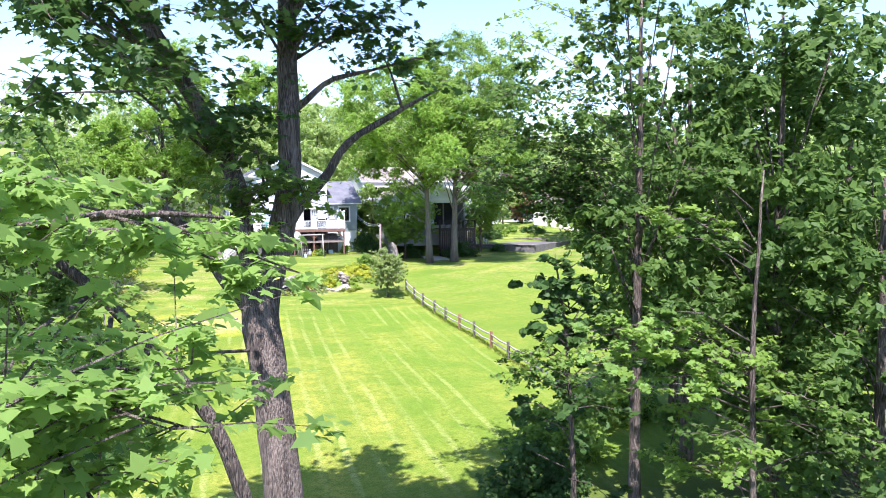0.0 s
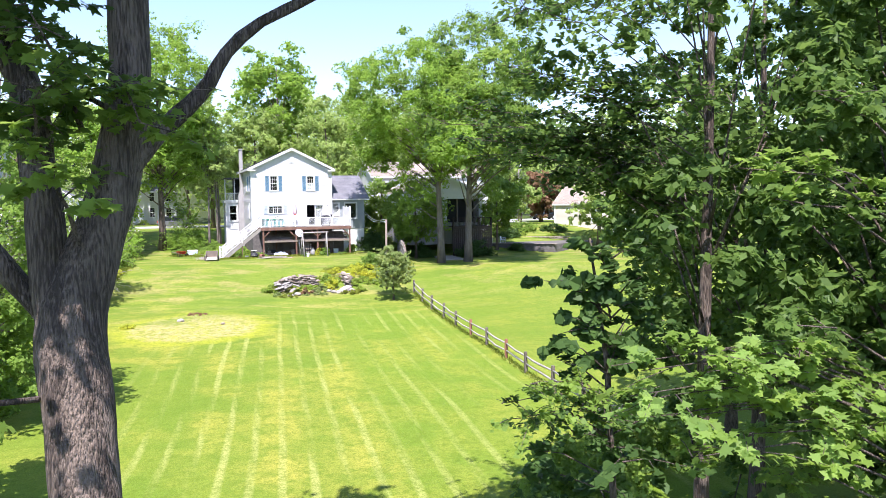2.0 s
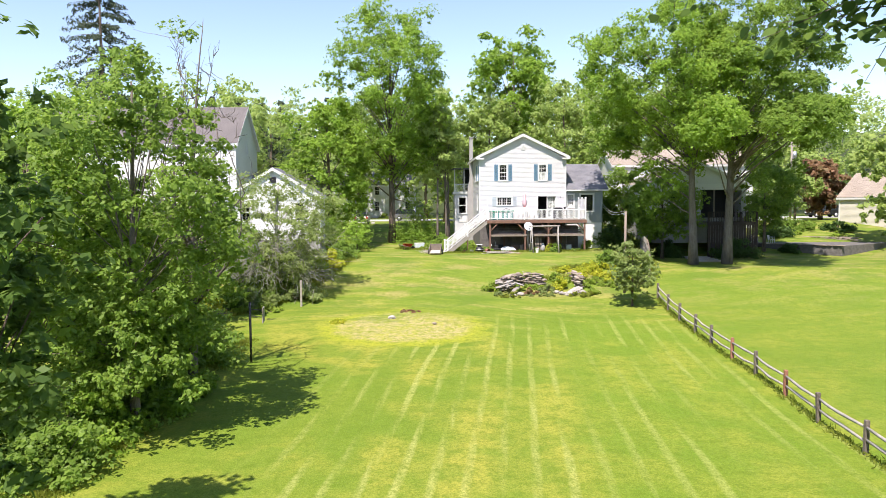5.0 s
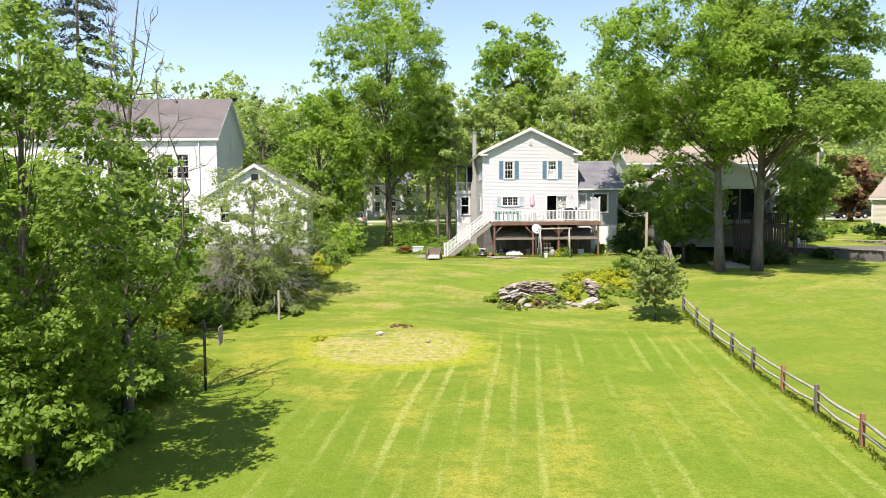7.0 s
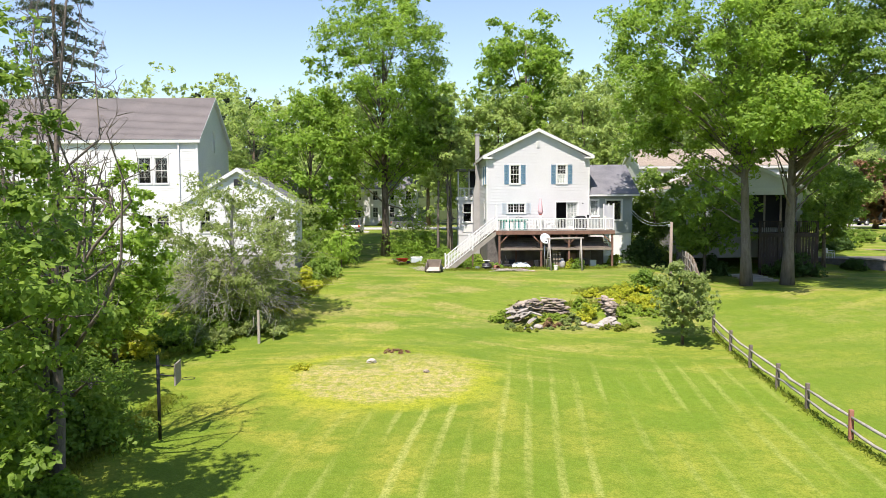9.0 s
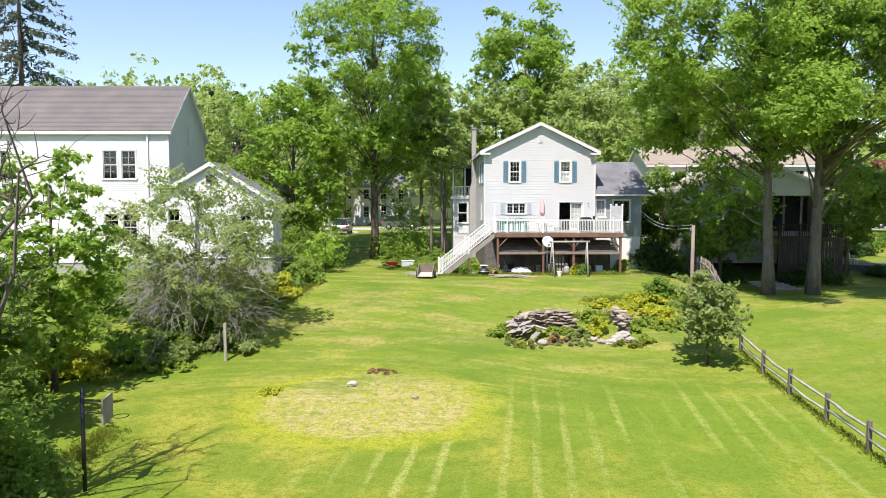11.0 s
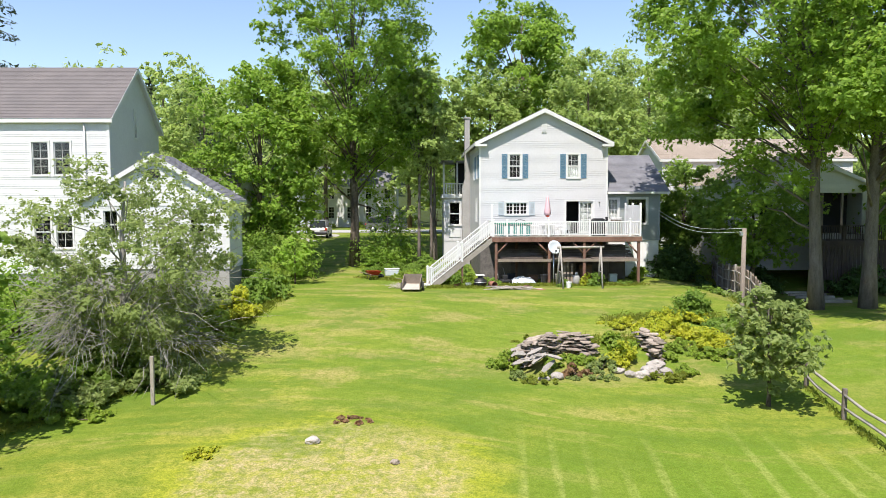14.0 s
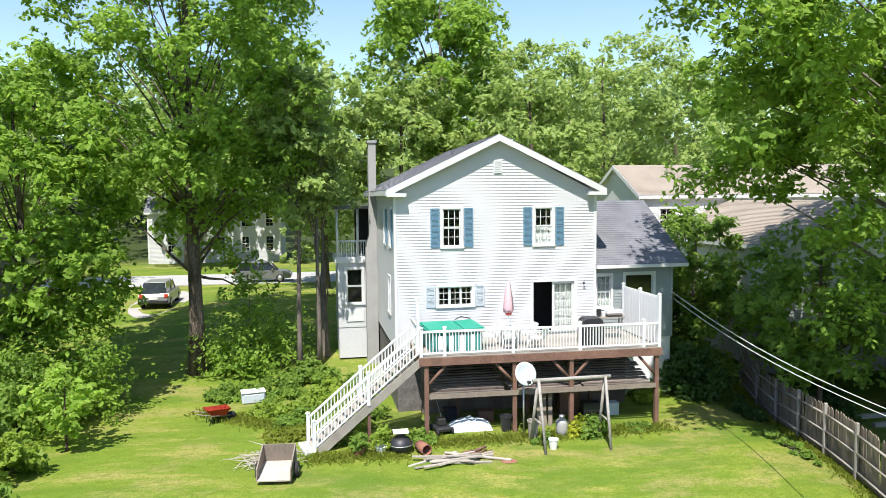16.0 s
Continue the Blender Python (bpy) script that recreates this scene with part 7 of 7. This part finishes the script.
def boulder(x, y, s, seed, mat="palestone"):
    t = thing("boulder", x, y, ground_z(x, y), label="pale rounded boulder by the stone heap", category="boulder", group="boulders by the heap")
    bm = bmesh.new()
    bmesh.ops.create_icosphere(bm, subdivisions=3, radius=s)
    for v in bm.verts:
        k_ = 1 + 0.32 * noise.noise(v.co * (1.3 / s) + Vector((seed, 0, 0))) + 0.1 * noise.noise(v.co * (4 / s))
        v.co = Vector((v.co.x * k_ * 1.2, v.co.y * k_, v.co.z * k_ * 0.75 + s * 0.35))
    part("rock", bm, mat, t, smooth=False)


for i, (x, y, s) in enumerate(((5.9, -18.7, 0.32), (5.5, -19.1, 0.27), (6.3, -18.2, 0.32), (5.0, -19.0, 0.22), (4.6, -18.6, 0.2), (1.9, -19.2, 0.24), (6.5, -18.8, 0.24), (1.3, -19.4, 0.2))):
    boulder(x, y, s, i * 7)
boulder(-7.2, -24.9, 0.2, 51)
boulder(-4.4, -26.6, 0.12, 52, "stone")

# ---- posts and hoop ----
pp_ = thing("fence_post", -13.75, -21.4, ground_z(-13.75, -21.4) - 0.1, label="single weathered grey wooden post", category="post")
bx("post", "greywood", pp_, -0.07, 0.07, -0.06, 0.06, 0, 1.95, bevel=0.012)
hz = ground_z(-13.7, -35.3)
hoop = thing("basketball_hoop", -13.7, -35.3, hz - 0.1, label="rusted pole with an old basketball backboard, no net", category="basketball hoop")
tb("pole", "darkmetal", hoop, [(0, 0, 0), (0, 0, 3.15)], 0.06, 10)
for z in (2.8, 2.45):
    tb("arm", "darkmetal", hoop, [(0, 0, z), (0.62, 0.12, z - 0.1)], 0.025, 6)
bx("backboard", "greywood", hoop, 0.62, 0.67, -0.35, 0.55, 2.1, 2.85, m=pose(0, 0, 0, 0, 0, 8))
rim = [(1.0 + 0.22 * math.cos(a * math.pi / 8), 0.22 + 0.22 * math.sin(a * math.pi / 8), 2.25) for a in range(17)]
tb("rim", "darkmetal", hoop, rim, 0.012, 6)
up_ = thing("utility_pole", 46.0, 30.0, 2.0, label="wooden utility pole by the road", category="utility pole")
tb("pole", "greywood", up_, [(0, 0, -0.2), (0, 0, 11)], [0.17, 0.12], 10)
bx("crossarm", "greywood", up_, -1.1, 1.1, -0.06, 0.06, 10.1, 10.25)
tb("transformer", "metal", up_, [(0.35, -0.1, 8.4), (0.35, -0.1, 9.4)], 0.28, 14)

# ---- neighbour's patio, porch and steps ----
pa = thing("patio", 0, 0, 0, label="stone patio with a low dry-laid edge", category="patio")
bm = bmesh.new()
q1 = [(26.8, 5.4), (35.5, -1.6), (44, 3.5), (33.5, 12.0)]
lo = [bm.verts.new((x, y, -1.4)) for x, y in q1]
hi = [bm.verts.new((x, y, 0.12)) for x, y in q1]
bm.faces.new(hi)
for i in range(4):
    bm.faces.new((lo[i], lo[(i + 1) % 4], hi[(i + 1) % 4], hi[i]))
# greystone instead of pale gravel: the maple's shade is put into the colour
part("slab", bm, "greystone", pa)
for i in range(22):
    f = i / 21
    x, y = 26.8 + 8.7 * f, 5.4 - 7.0 * f
    o = new("edge_stone", slabs[i % 8])
    o.parent = pa
    o.matrix_basis = pose(x, y, 0.16, 0, 0, -39 + qs.normal(0, 8))
rt = thing("retaining_wall", 0, 0, 0, label="low grey stone retaining wall behind the patio", category="wall")
for c in range(4):
    for i in range(18):
        f = (i + 0.5 * (c % 2)) / 18
        o = new("wall_stone", slabs[(i + c) % 8])
        o.parent = rt
        o.matrix_basis = pose(32.0 + 9.5 * f, 11.6 - 6.4 * f, 0.16 + c * 0.13, 0, 0, -35 + qs.normal(0, 5)) @ Matrix.Diagonal((1.15, 1.2, 1.5, 1))
for i in range(5):
    sp_ = thing("timber_step", 20.6 + 0.1 * i, -6.2 + i * 1.1, ground_z(20.6, -6.2 + i * 1.1), label="old grey timber step on the slope", category="step", group="timber steps")
    bx("timber", "greywood", sp_, -1.2, 1.2, -0.12, 0.12, -0.1, 0.16, bevel=0.02)
# all deck parts coloured near black for the deep shade they stand in
pd = thing("porch_deck", 0, 0, 0, label="brown porch deck on the neighbour's house, darkened for shade", category="deck")
for i in range(12):
    bx("floor_board", "shadewood", pd, 22.3, 27.1, -1.55 + i * 0.2, -1.37 + i * 0.2, 2.52, 2.56)
for i in range(4):
    bx("post", "shadewood", pd, 22.3 + i * 1.58, 22.45 + i * 1.58, -1.6, -1.45, ground_z(22.3 + i * 1.58, -1.5) - 0.1, 3.5)
bx("top_rail", "shadewood", pd, 22.3, 27.1, -1.57, -1.48, 3.5, 3.57)
bx("rim_joist", "shadewood", pd, 22.3, 27.1, -1.66, -1.61, 2.25, 2.56)
for i in range(29):
    bx("baluster", "shadewood", pd, 22.5 + i * 0.158, 22.54 + i * 0.158, -1.55, -1.51, 2.56, 3.5)
for i in range(19):
    bx("skirt_board", "shadewood", pd, 22.35 + i * 0.25, 22.57 + i * 0.25, -1.58, -1.56, ground_z(22.4 + i * 0.25, -1.57) - 0.05, 2.25)
for x, y in ((29.5, 4.2), (31.0, 3.6)):
    c = copy_thing(ch0, pose(x, y, 0.12, 0, 0, 40))
    c["label"] = "patio chair on the neighbour's patio"
    c["group"] = "chairs on the patio"

# ---- parked cars ----
def car(x, y, z, turn, paint, label, length=4.6, width=1.82, height=1.62):
    """A parked car: shaped body, glass house, wheels, lamps, bumpers."""
    t = thing("car", x, y, z, turn, label=label, category="car")
    L, Wd, H = length / 2, width / 2, height
    bm = bmesh.new()
    outline = [(-L, 0.42), (-L + 0.03, 0.85), (-L + 0.12, 0.98), (L - 1.15, 0.98), (L - 0.2, 0.82), (L, 0.6), (L, 0.36), (L - 0.3, 0.28), (-L + 0.3, 0.28)]
    prism(bm, outline, -Wd, Wd)
    bmesh.ops.bevel(bm, geom=bm.edges[:], offset=0.06, segments=2, affect="EDGES")
    body = part("body", bm, paint, t, smooth=False)
    bm = bmesh.new()
    roof_ = [(-L + 0.15, 0.97), (-L + 0.45, H - 0.03), (-L + 0.8, H), (0.15, H), (0.55, H - 0.08), (L - 1.1, 0.97)]
    prism(bm, roof_, -Wd + 0.16, Wd - 0.16)
    for v in bm.verts:
        if v.co.z > 1.2:
            v.co.y *= 0.88
    part("glasshouse", bm, "cardark", t, "dark tinted window glass")
    bm = bmesh.new()
    box(bm, -L + 0.5, 0.45, -Wd + 0.26, Wd - 0.26, H - 0.02, H + 0.03)
    bmesh.ops.bevel(bm, geom=bm.edges[:], offset=0.02, segments=1, affect="EDGES")
    part("roof", bm, paint, t)
    for px in (-L + 0.5, -0.35, 0.6):
        for s in (-1, 1):
            tb("pillar", paint, t, [(px - 0.25 if px < -1 else px + (0.5 if px > 0 else 0), s * (Wd - 0.15), 0.97), (px, s * (Wd - 0.25), H)], 0.035, 4)
    for px in (-L + 0.85, L - 0.9):
        for s in (-1, 1):
            w = tb("wheel", "rubber", t, [(px, s * (Wd - 0.2), 0.33), (px, s * (Wd + 0.01), 0.33)], 0.34, 20)
            tb("rim", "metal", w, [(px, s * (Wd - 0.05), 0.33), (px, s * (Wd + 0.025), 0.33)], 0.21, 14)
    for s in (-1, 1):
        bx("tail_lamp", "red", t, -L - 0.015, -L + 0.1, s * (Wd - 0.16) - 0.12, s * (Wd - 0.16) + 0.12, 0.72, 0.95, bevel=0.01)
        bx("headlight", "whitepaint", t, L - 0.14, L + 0.01, s * (Wd - 0.25) - 0.16, s * (Wd - 0.25) + 0.16, 0.6, 0.74, bevel=0.01)
        bx("mirror", paint, t, 0.75, 0.9, s * (Wd + 0.06) - 0.07, s * (Wd + 0.06) + 0.07, 0.98, 1.12, bevel=0.02)
    bx("bumper", "darkmetal", t, -L - 0.05, -L + 0.1, -Wd + 0.06, Wd - 0.06, 0.36, 0.56, bevel=0.03)
    bx("plate", "whitepaint", t, -L - 0.06, -L - 0.02, -0.26, 0.26, 0.62, 0.74)
    return t


M["carsilver"] = material("silver_car_paint", (0.42, 0.42, 0.40), 0.3, metal=0.5, scale=1, fine=20, bump=0)
M["cargrey"] = material("grey_car_paint", (0.26, 0.26, 0.27), 0.3, metal=0.5, scale=1, fine=20, bump=0)
M["carblack"] = material("black_car_paint", (0.015, 0.015, 0.017), 0.2, scale=1, fine=20, bump=0)
M["cardark"] = material("tinted_glass", (0.02, 0.025, 0.03), 0.08, bump=0, spec=0.8)
car(-13.75, 20.4, ground_z(-13.75, 20.4) - 0.02, 92, "carsilver", "silver-beige wagon parked on the grass verge")
car(-8.1, 31.6, 2.06, 0, "cargrey", "grey crossover parked along the road")
car(52.6, 33.5, 2.06, 180, "carblack", "black pick-up style car on the road")
bm = bmesh.new()
bmesh.ops.create_circle(bm, cap_ends=True, segments=20, radius=1.0)
for v in bm.verts:
    v.co = Vector((-13.9 + v.co.x * 1.7, 21.5 + v.co.y * 5.5, ground_z(-13.9, 21.5 + v.co.y * 5.5) + 0.02))
tagged(part("parking_gravel", bm, "gravel"), "pale gravel parking strip by the road", "gravel", kind="structure")

# ---- bushes, weeds ----
small = tree("lilac_tree", 9.35, -21.95, 4.8, 1.55, 91, leaf="paleleaf", crown_base=0.08, trunk_r=0.06, clumps=70, leaves=7000, size=0.13, clump_r=0.46, label="small many-stemmed tree with pale leaves by the fence", category="tree", limbs=20)
bush("garden_shrub", 10.1, -12.6, 2.1, 2.1, 92, "ash", 3500, 0.12, "round green shrub above the goldenrod")
tree("sapling", -11.9, -2.5, 2.9, 1.2, 93, leaf="sunleaf", crown_base=0.25, trunk_r=0.04, clumps=16, leaves=1500, size=0.15, clump_r=0.5, label="bright yellow-green sapling at the lawn's edge", limbs=8)
WEEDS = [
    # x, y, width, depth, height, leaf, label
    (8.0, -14.6, 3.4, 2.4, 0.9, "gold", "yellow-flowering goldenrod patch by the stones"), (9.6, -15.9, 2.6, 2.2, 1.0, "gold", "yellow-green weed patch by the post"),
    (6.2, -13.6, 3.0, 1.4, 0.55, "gold", "low yellow-flowering weeds above the stones"), (9.2, -17.2, 2.4, 1.2, 0.7, "lime", "bright green day-lily clump"),
    (8.2, -16.4, 2.2, 1.2, 0.7, "lime", "bright green leafy weeds"), (11.0, -13.8, 2.2, 2.2, 0.8, "ash", "green weeds along the fence"),
    (2.8, -17.8, 2.4, 1.3, 0.8, "lime", "leafy green weeds inside the stone ring"), (3.9, -18.3, 1.4, 1.2, 0.8, "paleleaf", "leafy green weeds by the stones"),
    (2.8, -18.9, 1.4, 0.9, 0.6, "rust", "dry pinkish weeds by the stones"), (-0.1, -18.0, 1.3, 1.8, 0.9, "lime", "green weeds at the end of the heap"),
    (1.2, -19.5, 1.8, 0.8, 0.4, "grass", "tall grass round the stones"), (6.3, -19.3, 2.2, 1.0, 0.5, "grass", "tall grass round the boulders"),
    (0.2, -19.2, 1.0, 0.8, 0.4, "paleleaf", "greyish weeds before the stones"), (3.4, -19.2, 2.4, 0.8, 0.5, "paleleaf", "dry pale grass and weeds before the ring"), (5.2, -16.2, 1.2, 1.6, 1.3, "lime", "tall yellow-green weeds between the heaps"), (7.2, -18.8, 1.4, 1.0, 0.6, "lime", "bright weeds in front of the boulders"), (3.4, -15.2, 2.6, 0.8, 0.5, "ash", "weeds growing over the back of the ring"), (9.0, -13.0, 3.6, 2.0, 0.7, "gold", "yellow-green weed patch on the slope"), (7.1, -17.2, 1.4, 1.4, 0.6, "lime", "bright weeds beside the stones"), (4.9, -17.6, 1.2, 1.2, 1.2, "gold", "tall pale weeds between the heaps"),
    (1.5, -15.6, 2.4, 0.9, 0.5, "grass", "grass grown over the stone ring"), (-6.1, -23.0, 1.7, 0.9, 0.22, "rust", "dry reddish weeds at the ring"),
    (-10.4, -25.6, 1.5, 1.2, 0.28, "gold", "bright lime-green weed clump"),
    (-5.0, 3.2, 3.2, 2.2, 1.0, "ash", "tangled green weeds beside the house"), (-2.6, 1.6, 3.0, 2.6, 1.7, "lime", "bright green weeds beside the stair"), (-2.0, -1.7, 2.0, 2.2, 1.2, "lime", "lush green weeds beside the stair"), (-3.6, -0.8, 2.4, 2.4, 0.8, "ash", "leafy weeds before the house"), (-4.8, 0.8, 2.4, 2.0, 0.8, "lime", "tangled bright weeds before the house"), (-4.2, -2.6, 2.2, 1.6, 0.45, "grass", "tall grass beside the stair"),
    (-3.6, 4.8, 3.0, 2.6, 1.6, "ash", "leafy weeds beside the house"), (-1.3, 3.0, 1.6, 3.0, 1.8, "ash", "green bush against the house wall"),
    (-1.2, -0.6, 1.6, 1.8, 1.2, "ash", "leafy weeds behind the stair"), (-7.0, 3.4, 2.6, 2.0, 0.9, "ash", "low weeds under the shade tree"),
    (-0.6, -3.7, 1.6, 1.0, 1.1, "lime", "flowering plants under the stair"), (-2.0, -3.9, 1.5, 0.9, 0.7, "ash", "green plants under the stair"),
    (0.55, -4.0, 0.9, 0.8, 1.2, "ash", "tall green plants by the deck post"), (7.2, -4.3, 1.4, 1.0, 1.3, "ash", "leafy bush beside the swing frame"),
    (6.3, -4.2, 0.6, 0.6, 1.1, "gold", "yellowing plant by the gas tank"), (4.9, -4.8, 0.9, 0.6, 0.7, "ash", "low green plants by the swing frame"),
    (8.8, -4.0, 1.2, 0.8, 0.6, "ash", "weeds at the edge of the deck"), (10.7, -0.3, 1.3, 1.4, 1.3, "lime", "bright shrub at the corner of the wing"),
    (13.2, 0.4, 2.4, 2.6, 3.2, "darkleaf", "tall dark shrub beside the wing"), (14.5, 2.6, 2.8, 2.4, 4.2, "ash", "tall leafy shrub beside the wing"), (12.9, 2.8, 1.8, 2.2, 4.6, "ash", "climbing leaves beside the wing wall"),
    (14.6, -2.0, 1.4, 3.0, 0.9, "darkleaf", "low dark plants along the fence"), (13.4, -6.2, 0.9, 4.0, 0.5, "ash", "weeds along the foot of the fence"),
    (-6.6, 7.4, 4.2, 3.4, 5.2, "maple", "tall leafy saplings below the shade tree"),
    (-13.4, 1.4, 4.2, 4.0, 6.4, "maple", "tall leafy bush at the lawn's edge"), (-15.8, 1.6, 4.0, 4.0, 5.4, "maple", "leafy bush behind the sapling"),
    (-15.4, -3.4, 3.0, 3.0, 3.0, "ash", "dense bush beside the shed"), (-13.2, -5.2, 2.6, 3.4, 2.0, "lime", "bright green hedge bush along the lawn"),
    (-12.7, -8.6, 2.6, 3.4, 2.0, "ash", "bright green hedge bush at the lawn's edge"), (-13.2, -11.6, 2.6, 3.0, 1.5, "gold", "yellow-green hedge bush along the lawn"),
    (-13.9, -14.4, 3.0, 3.0, 1.7, "lime", "leafy hedge bush under the apple tree"), (-16.2, -18.6, 3.4, 3.0, 1.9, "ash", "leafy hedge bush near the post"),
    (-18.4, -20.6, 3.8, 3.0, 1.9, "maple", "dense green hedge bush along the lawn"), (-16.6, -22.6, 3.6, 1.6, 0.8, "lime", "low bright weeds along the hedge"),
    (-20.4, -23.2, 4.0, 2.6, 1.9, "gold", "yellow-green hedge bush along the lawn"), (-19.5, -15.2, 4.0, 4.0, 2.6, "ash", "dark thicket under the apple tree"), (-23.6, -18.5, 5.0, 4.4, 4.2, "ash", "dense green thicket in the hedge"),
    (-21.4, -28.0, 4.2, 4.0, 3.2, "ash", "leafy hedge bush behind the hoop"), (-16.6, -44.2, 3.2, 3.4, 4.2, "ash", "tall leafy bush filling the hedge below the ash"), (-17.8, -37.8, 3.0, 4.0, 4.4, "ash", "tall leafy thicket round the dead trees"), (-15.3, -43.6, 2.4, 2.6, 3.2, "maple", "leafy bush at the foot of the ash"), (-17.2, -40.8, 2.4, 3.0, 2.4, "ash", "dense bush at the hedge's foot"), (-17.6, -49.0, 3.6, 4.0, 4.6, "wood", "tall dark bush behind the ash"), (-18.6, -21.6, 3.0, 2.0, 1.5, "ash", "tall weeds along the hedge"), (-15.6, -18.4, 2.6, 1.6, 1.3, "lime", "bright weeds before the apple tree"), (-18.2, -33.4, 4.2, 4.4, 2.6, "ash", "leafy thicket under the dead tree"), (-17.6, -37.8, 3.0, 2.6, 1.6, "ash", "leafy weeds at the dead tree's foot"), (-16.2, -35.6, 3.2, 3.4, 4.0, "ash", "tall leafy bush beside the dead tree"), (-14.6, -41.4, 1.8, 2.2, 1.5, "maple", "low leafy bush at the lawn's edge"),
    (-18.6, -41.0, 3.4, 3.4, 2.0, "ash", "dense thicket under the ash trees"), (-17.0, -46.6, 4.6, 4.0, 0.9, "ash", "dense undergrowth below the ash"), (-17.6, -51.0, 4.0, 4.2, 1.1, "ash", "dense undergrowth at the lawn's edge"), (-18.6, -56.2, 5.0, 4.6, 3.0, "darkleaf", "dark undergrowth at the lawn's edge"),
    (-15.8, -50.3, 2.6, 3.0, 2.3, "ash", "leafy bush at the edge of the lawn"), (-15.9, -47.2, 2.6, 3.0, 2.8, "maple", "leafy bush under the ash"),
    (-22.6, -14.0, 4.0, 4.0, 5.5, "maple", "tall leafy bush in front of the barn"), (18.6, -0.9, 2.6, 2.0, 2.6, "darkleaf", "dark leafy shrub in the shade of the maples"),
    (-16.4, -12.2, 3.6, 3.0, 2.8, "paleleaf", "pale leafy brush beside the apple tree"), (-14.4, -11.0, 3.0, 2.6, 1.9, "paleleaf", "pale brush beside the annex"),
    (-14.4, 0.0, 2.8, 3.2, 4.4, "ash", "dense leafy bush below the trees"), (-14.0, -19.4, 3.4, 3.0, 1.7, "paleleaf", "tangled pale brush beneath the apple tree"), (-17.0, -21.2, 3.4, 2.4, 1.5, "paleleaf", "tangled brush at the foot of the apple tree"),
    (-16.2, -42.2, 2.8, 3.2, 2.8, "maple", "leafy bush between the ash and the dead tree"), (-18.6, -35.4, 2.6, 3.0, 1.9, "lime", "bright leafy bush behind the hoop"),
    # first entry: shrubs added where only shade lies, to hide the porch skirt
    (24.6, -2.8, 5.4, 1.8, 2.5, "darkleaf", "dark shrubs added over the shade below the porch"), (31.6, 0.6, 2.4, 1.6, 1.3, "darkleaf", "dark shrub beside the patio"), (33.4, 8.4, 4.0, 2.4, 2.2, "darkleaf", "dark shrub at the back of the patio"), (38.0, 12.2, 5.0, 3.0, 2.0, "ash", "leafy shrub between patio and driveway"), (42.5, 11.4, 4.0, 3.0, 1.6, "darkleaf", "dark shrub between patio and driveway"), (36.2, 9.6, 2.6, 1.6, 0.9, "lime", "bright rounded shrubs behind the patio"), (40.0, 7.2, 2.4, 1.6, 0.9, "lime", "bright rounded shrubs behind the patio"),
    (-17.0, 50.6, 1.8, 1.2, 1.1, "lime", "clipped yellow-green bush by the far house"), (-13.2, 50.6, 1.8, 1.2, 1.1, "lime", "clipped yellow-green bush by the far house"),
    (4.6, -60.2, 4.2, 3.4, 2.6, "ash", "undergrowth below the woodland trees"), (1.6, -64.0, 3.4, 3.0, 2.4, "darkleaf", "dark undergrowth at the wood's edge"), (8.6, -57.4, 4.4, 3.6, 2.6, "ash", "undergrowth at the wood's edge"), (-0.6, -68.2, 3.0, 3.0, 2.8, "ash", "leafy undergrowth at the wood's edge"),
]
for i, (x, y, w, dp, h, leaf, lb) in enumerate(WEEDS):
    near_ = 0.085 if h < 1.3 else 0.115
    bush("weed_clump" if h < 1.25 else "bush", x, y, w, h, 400 + i, leaf, int(min(6000, 600 + (1050 if y > -30 else 700) * w * dp * (0.45 + 0.3 * h))), near_ if leaf != "grass" else 0.1, lb, "weeds" if h < 1.25 else "bush", max(8, int(6 + (5 if h < 1.25 else 2.6) * w * dp)), dp, stems=4)

# ---- unmown grass at the edges ----
qg = np.random.default_rng(55)
pts_ = []
for (xa, ya), (xb, yb) in [((0.4, -17.2), (2.4, -15.9)), ((2.4, -15.9), (6.2, -15.2)), ((16.9, 2.2), (12.5, -15.6)), ((-11.6, -8), (-12.6, -13)), ((-12.6, -13), (-15.2, -20)), ((-15.2, -20), (-18.5, -24.5)), ((-15.4, -30), (-15.2, -52)), ((0.6, -4.2), (9.9, -4.0)), ((-3.4, -4.9), (-0.2, -5.1)), ((5.5, -13), (11, -12.4)), ((-8.0, 1.2), (-3.2, -2.2))]:
    k_ = int(260 * math.hypot(xb - xa, yb - ya))
    f = qg.uniform(0, 1, k_)
    pts_.append(np.stack((xa + (xb - xa) * f + qg.normal(0, 0.3, k_), ya + (yb - ya) * f + qg.normal(0, 0.3, k_)), 1))
for (xa, ya), (xb, yb) in zip(FP, FP[1:]):
    f = qg.uniform(0, 1, 160)
    pts_.append(np.stack((xa + (xb - xa) * f + qg.normal(0, 0.12, 160), ya + (yb - ya) * f), 1))
pts_ = np.concatenate(pts_)
gp = np.stack((pts_[:, 0], pts_[:, 1], np.array([ground_z(a, b) + 0.07 for a, b in pts_])), 1)
tagged(leaves_mesh("grass", gp, np.stack((qg.normal(0, 1.2, len(gp)), qg.normal(0, 1.2, len(gp)), np.full(len(gp), -0.9)), 1), 0.05, "grass", None, 56, long=5.0, droop=0.8, scatter=0.3), "taller unmown grass along fences and hedges", "grass", kind="stuff")
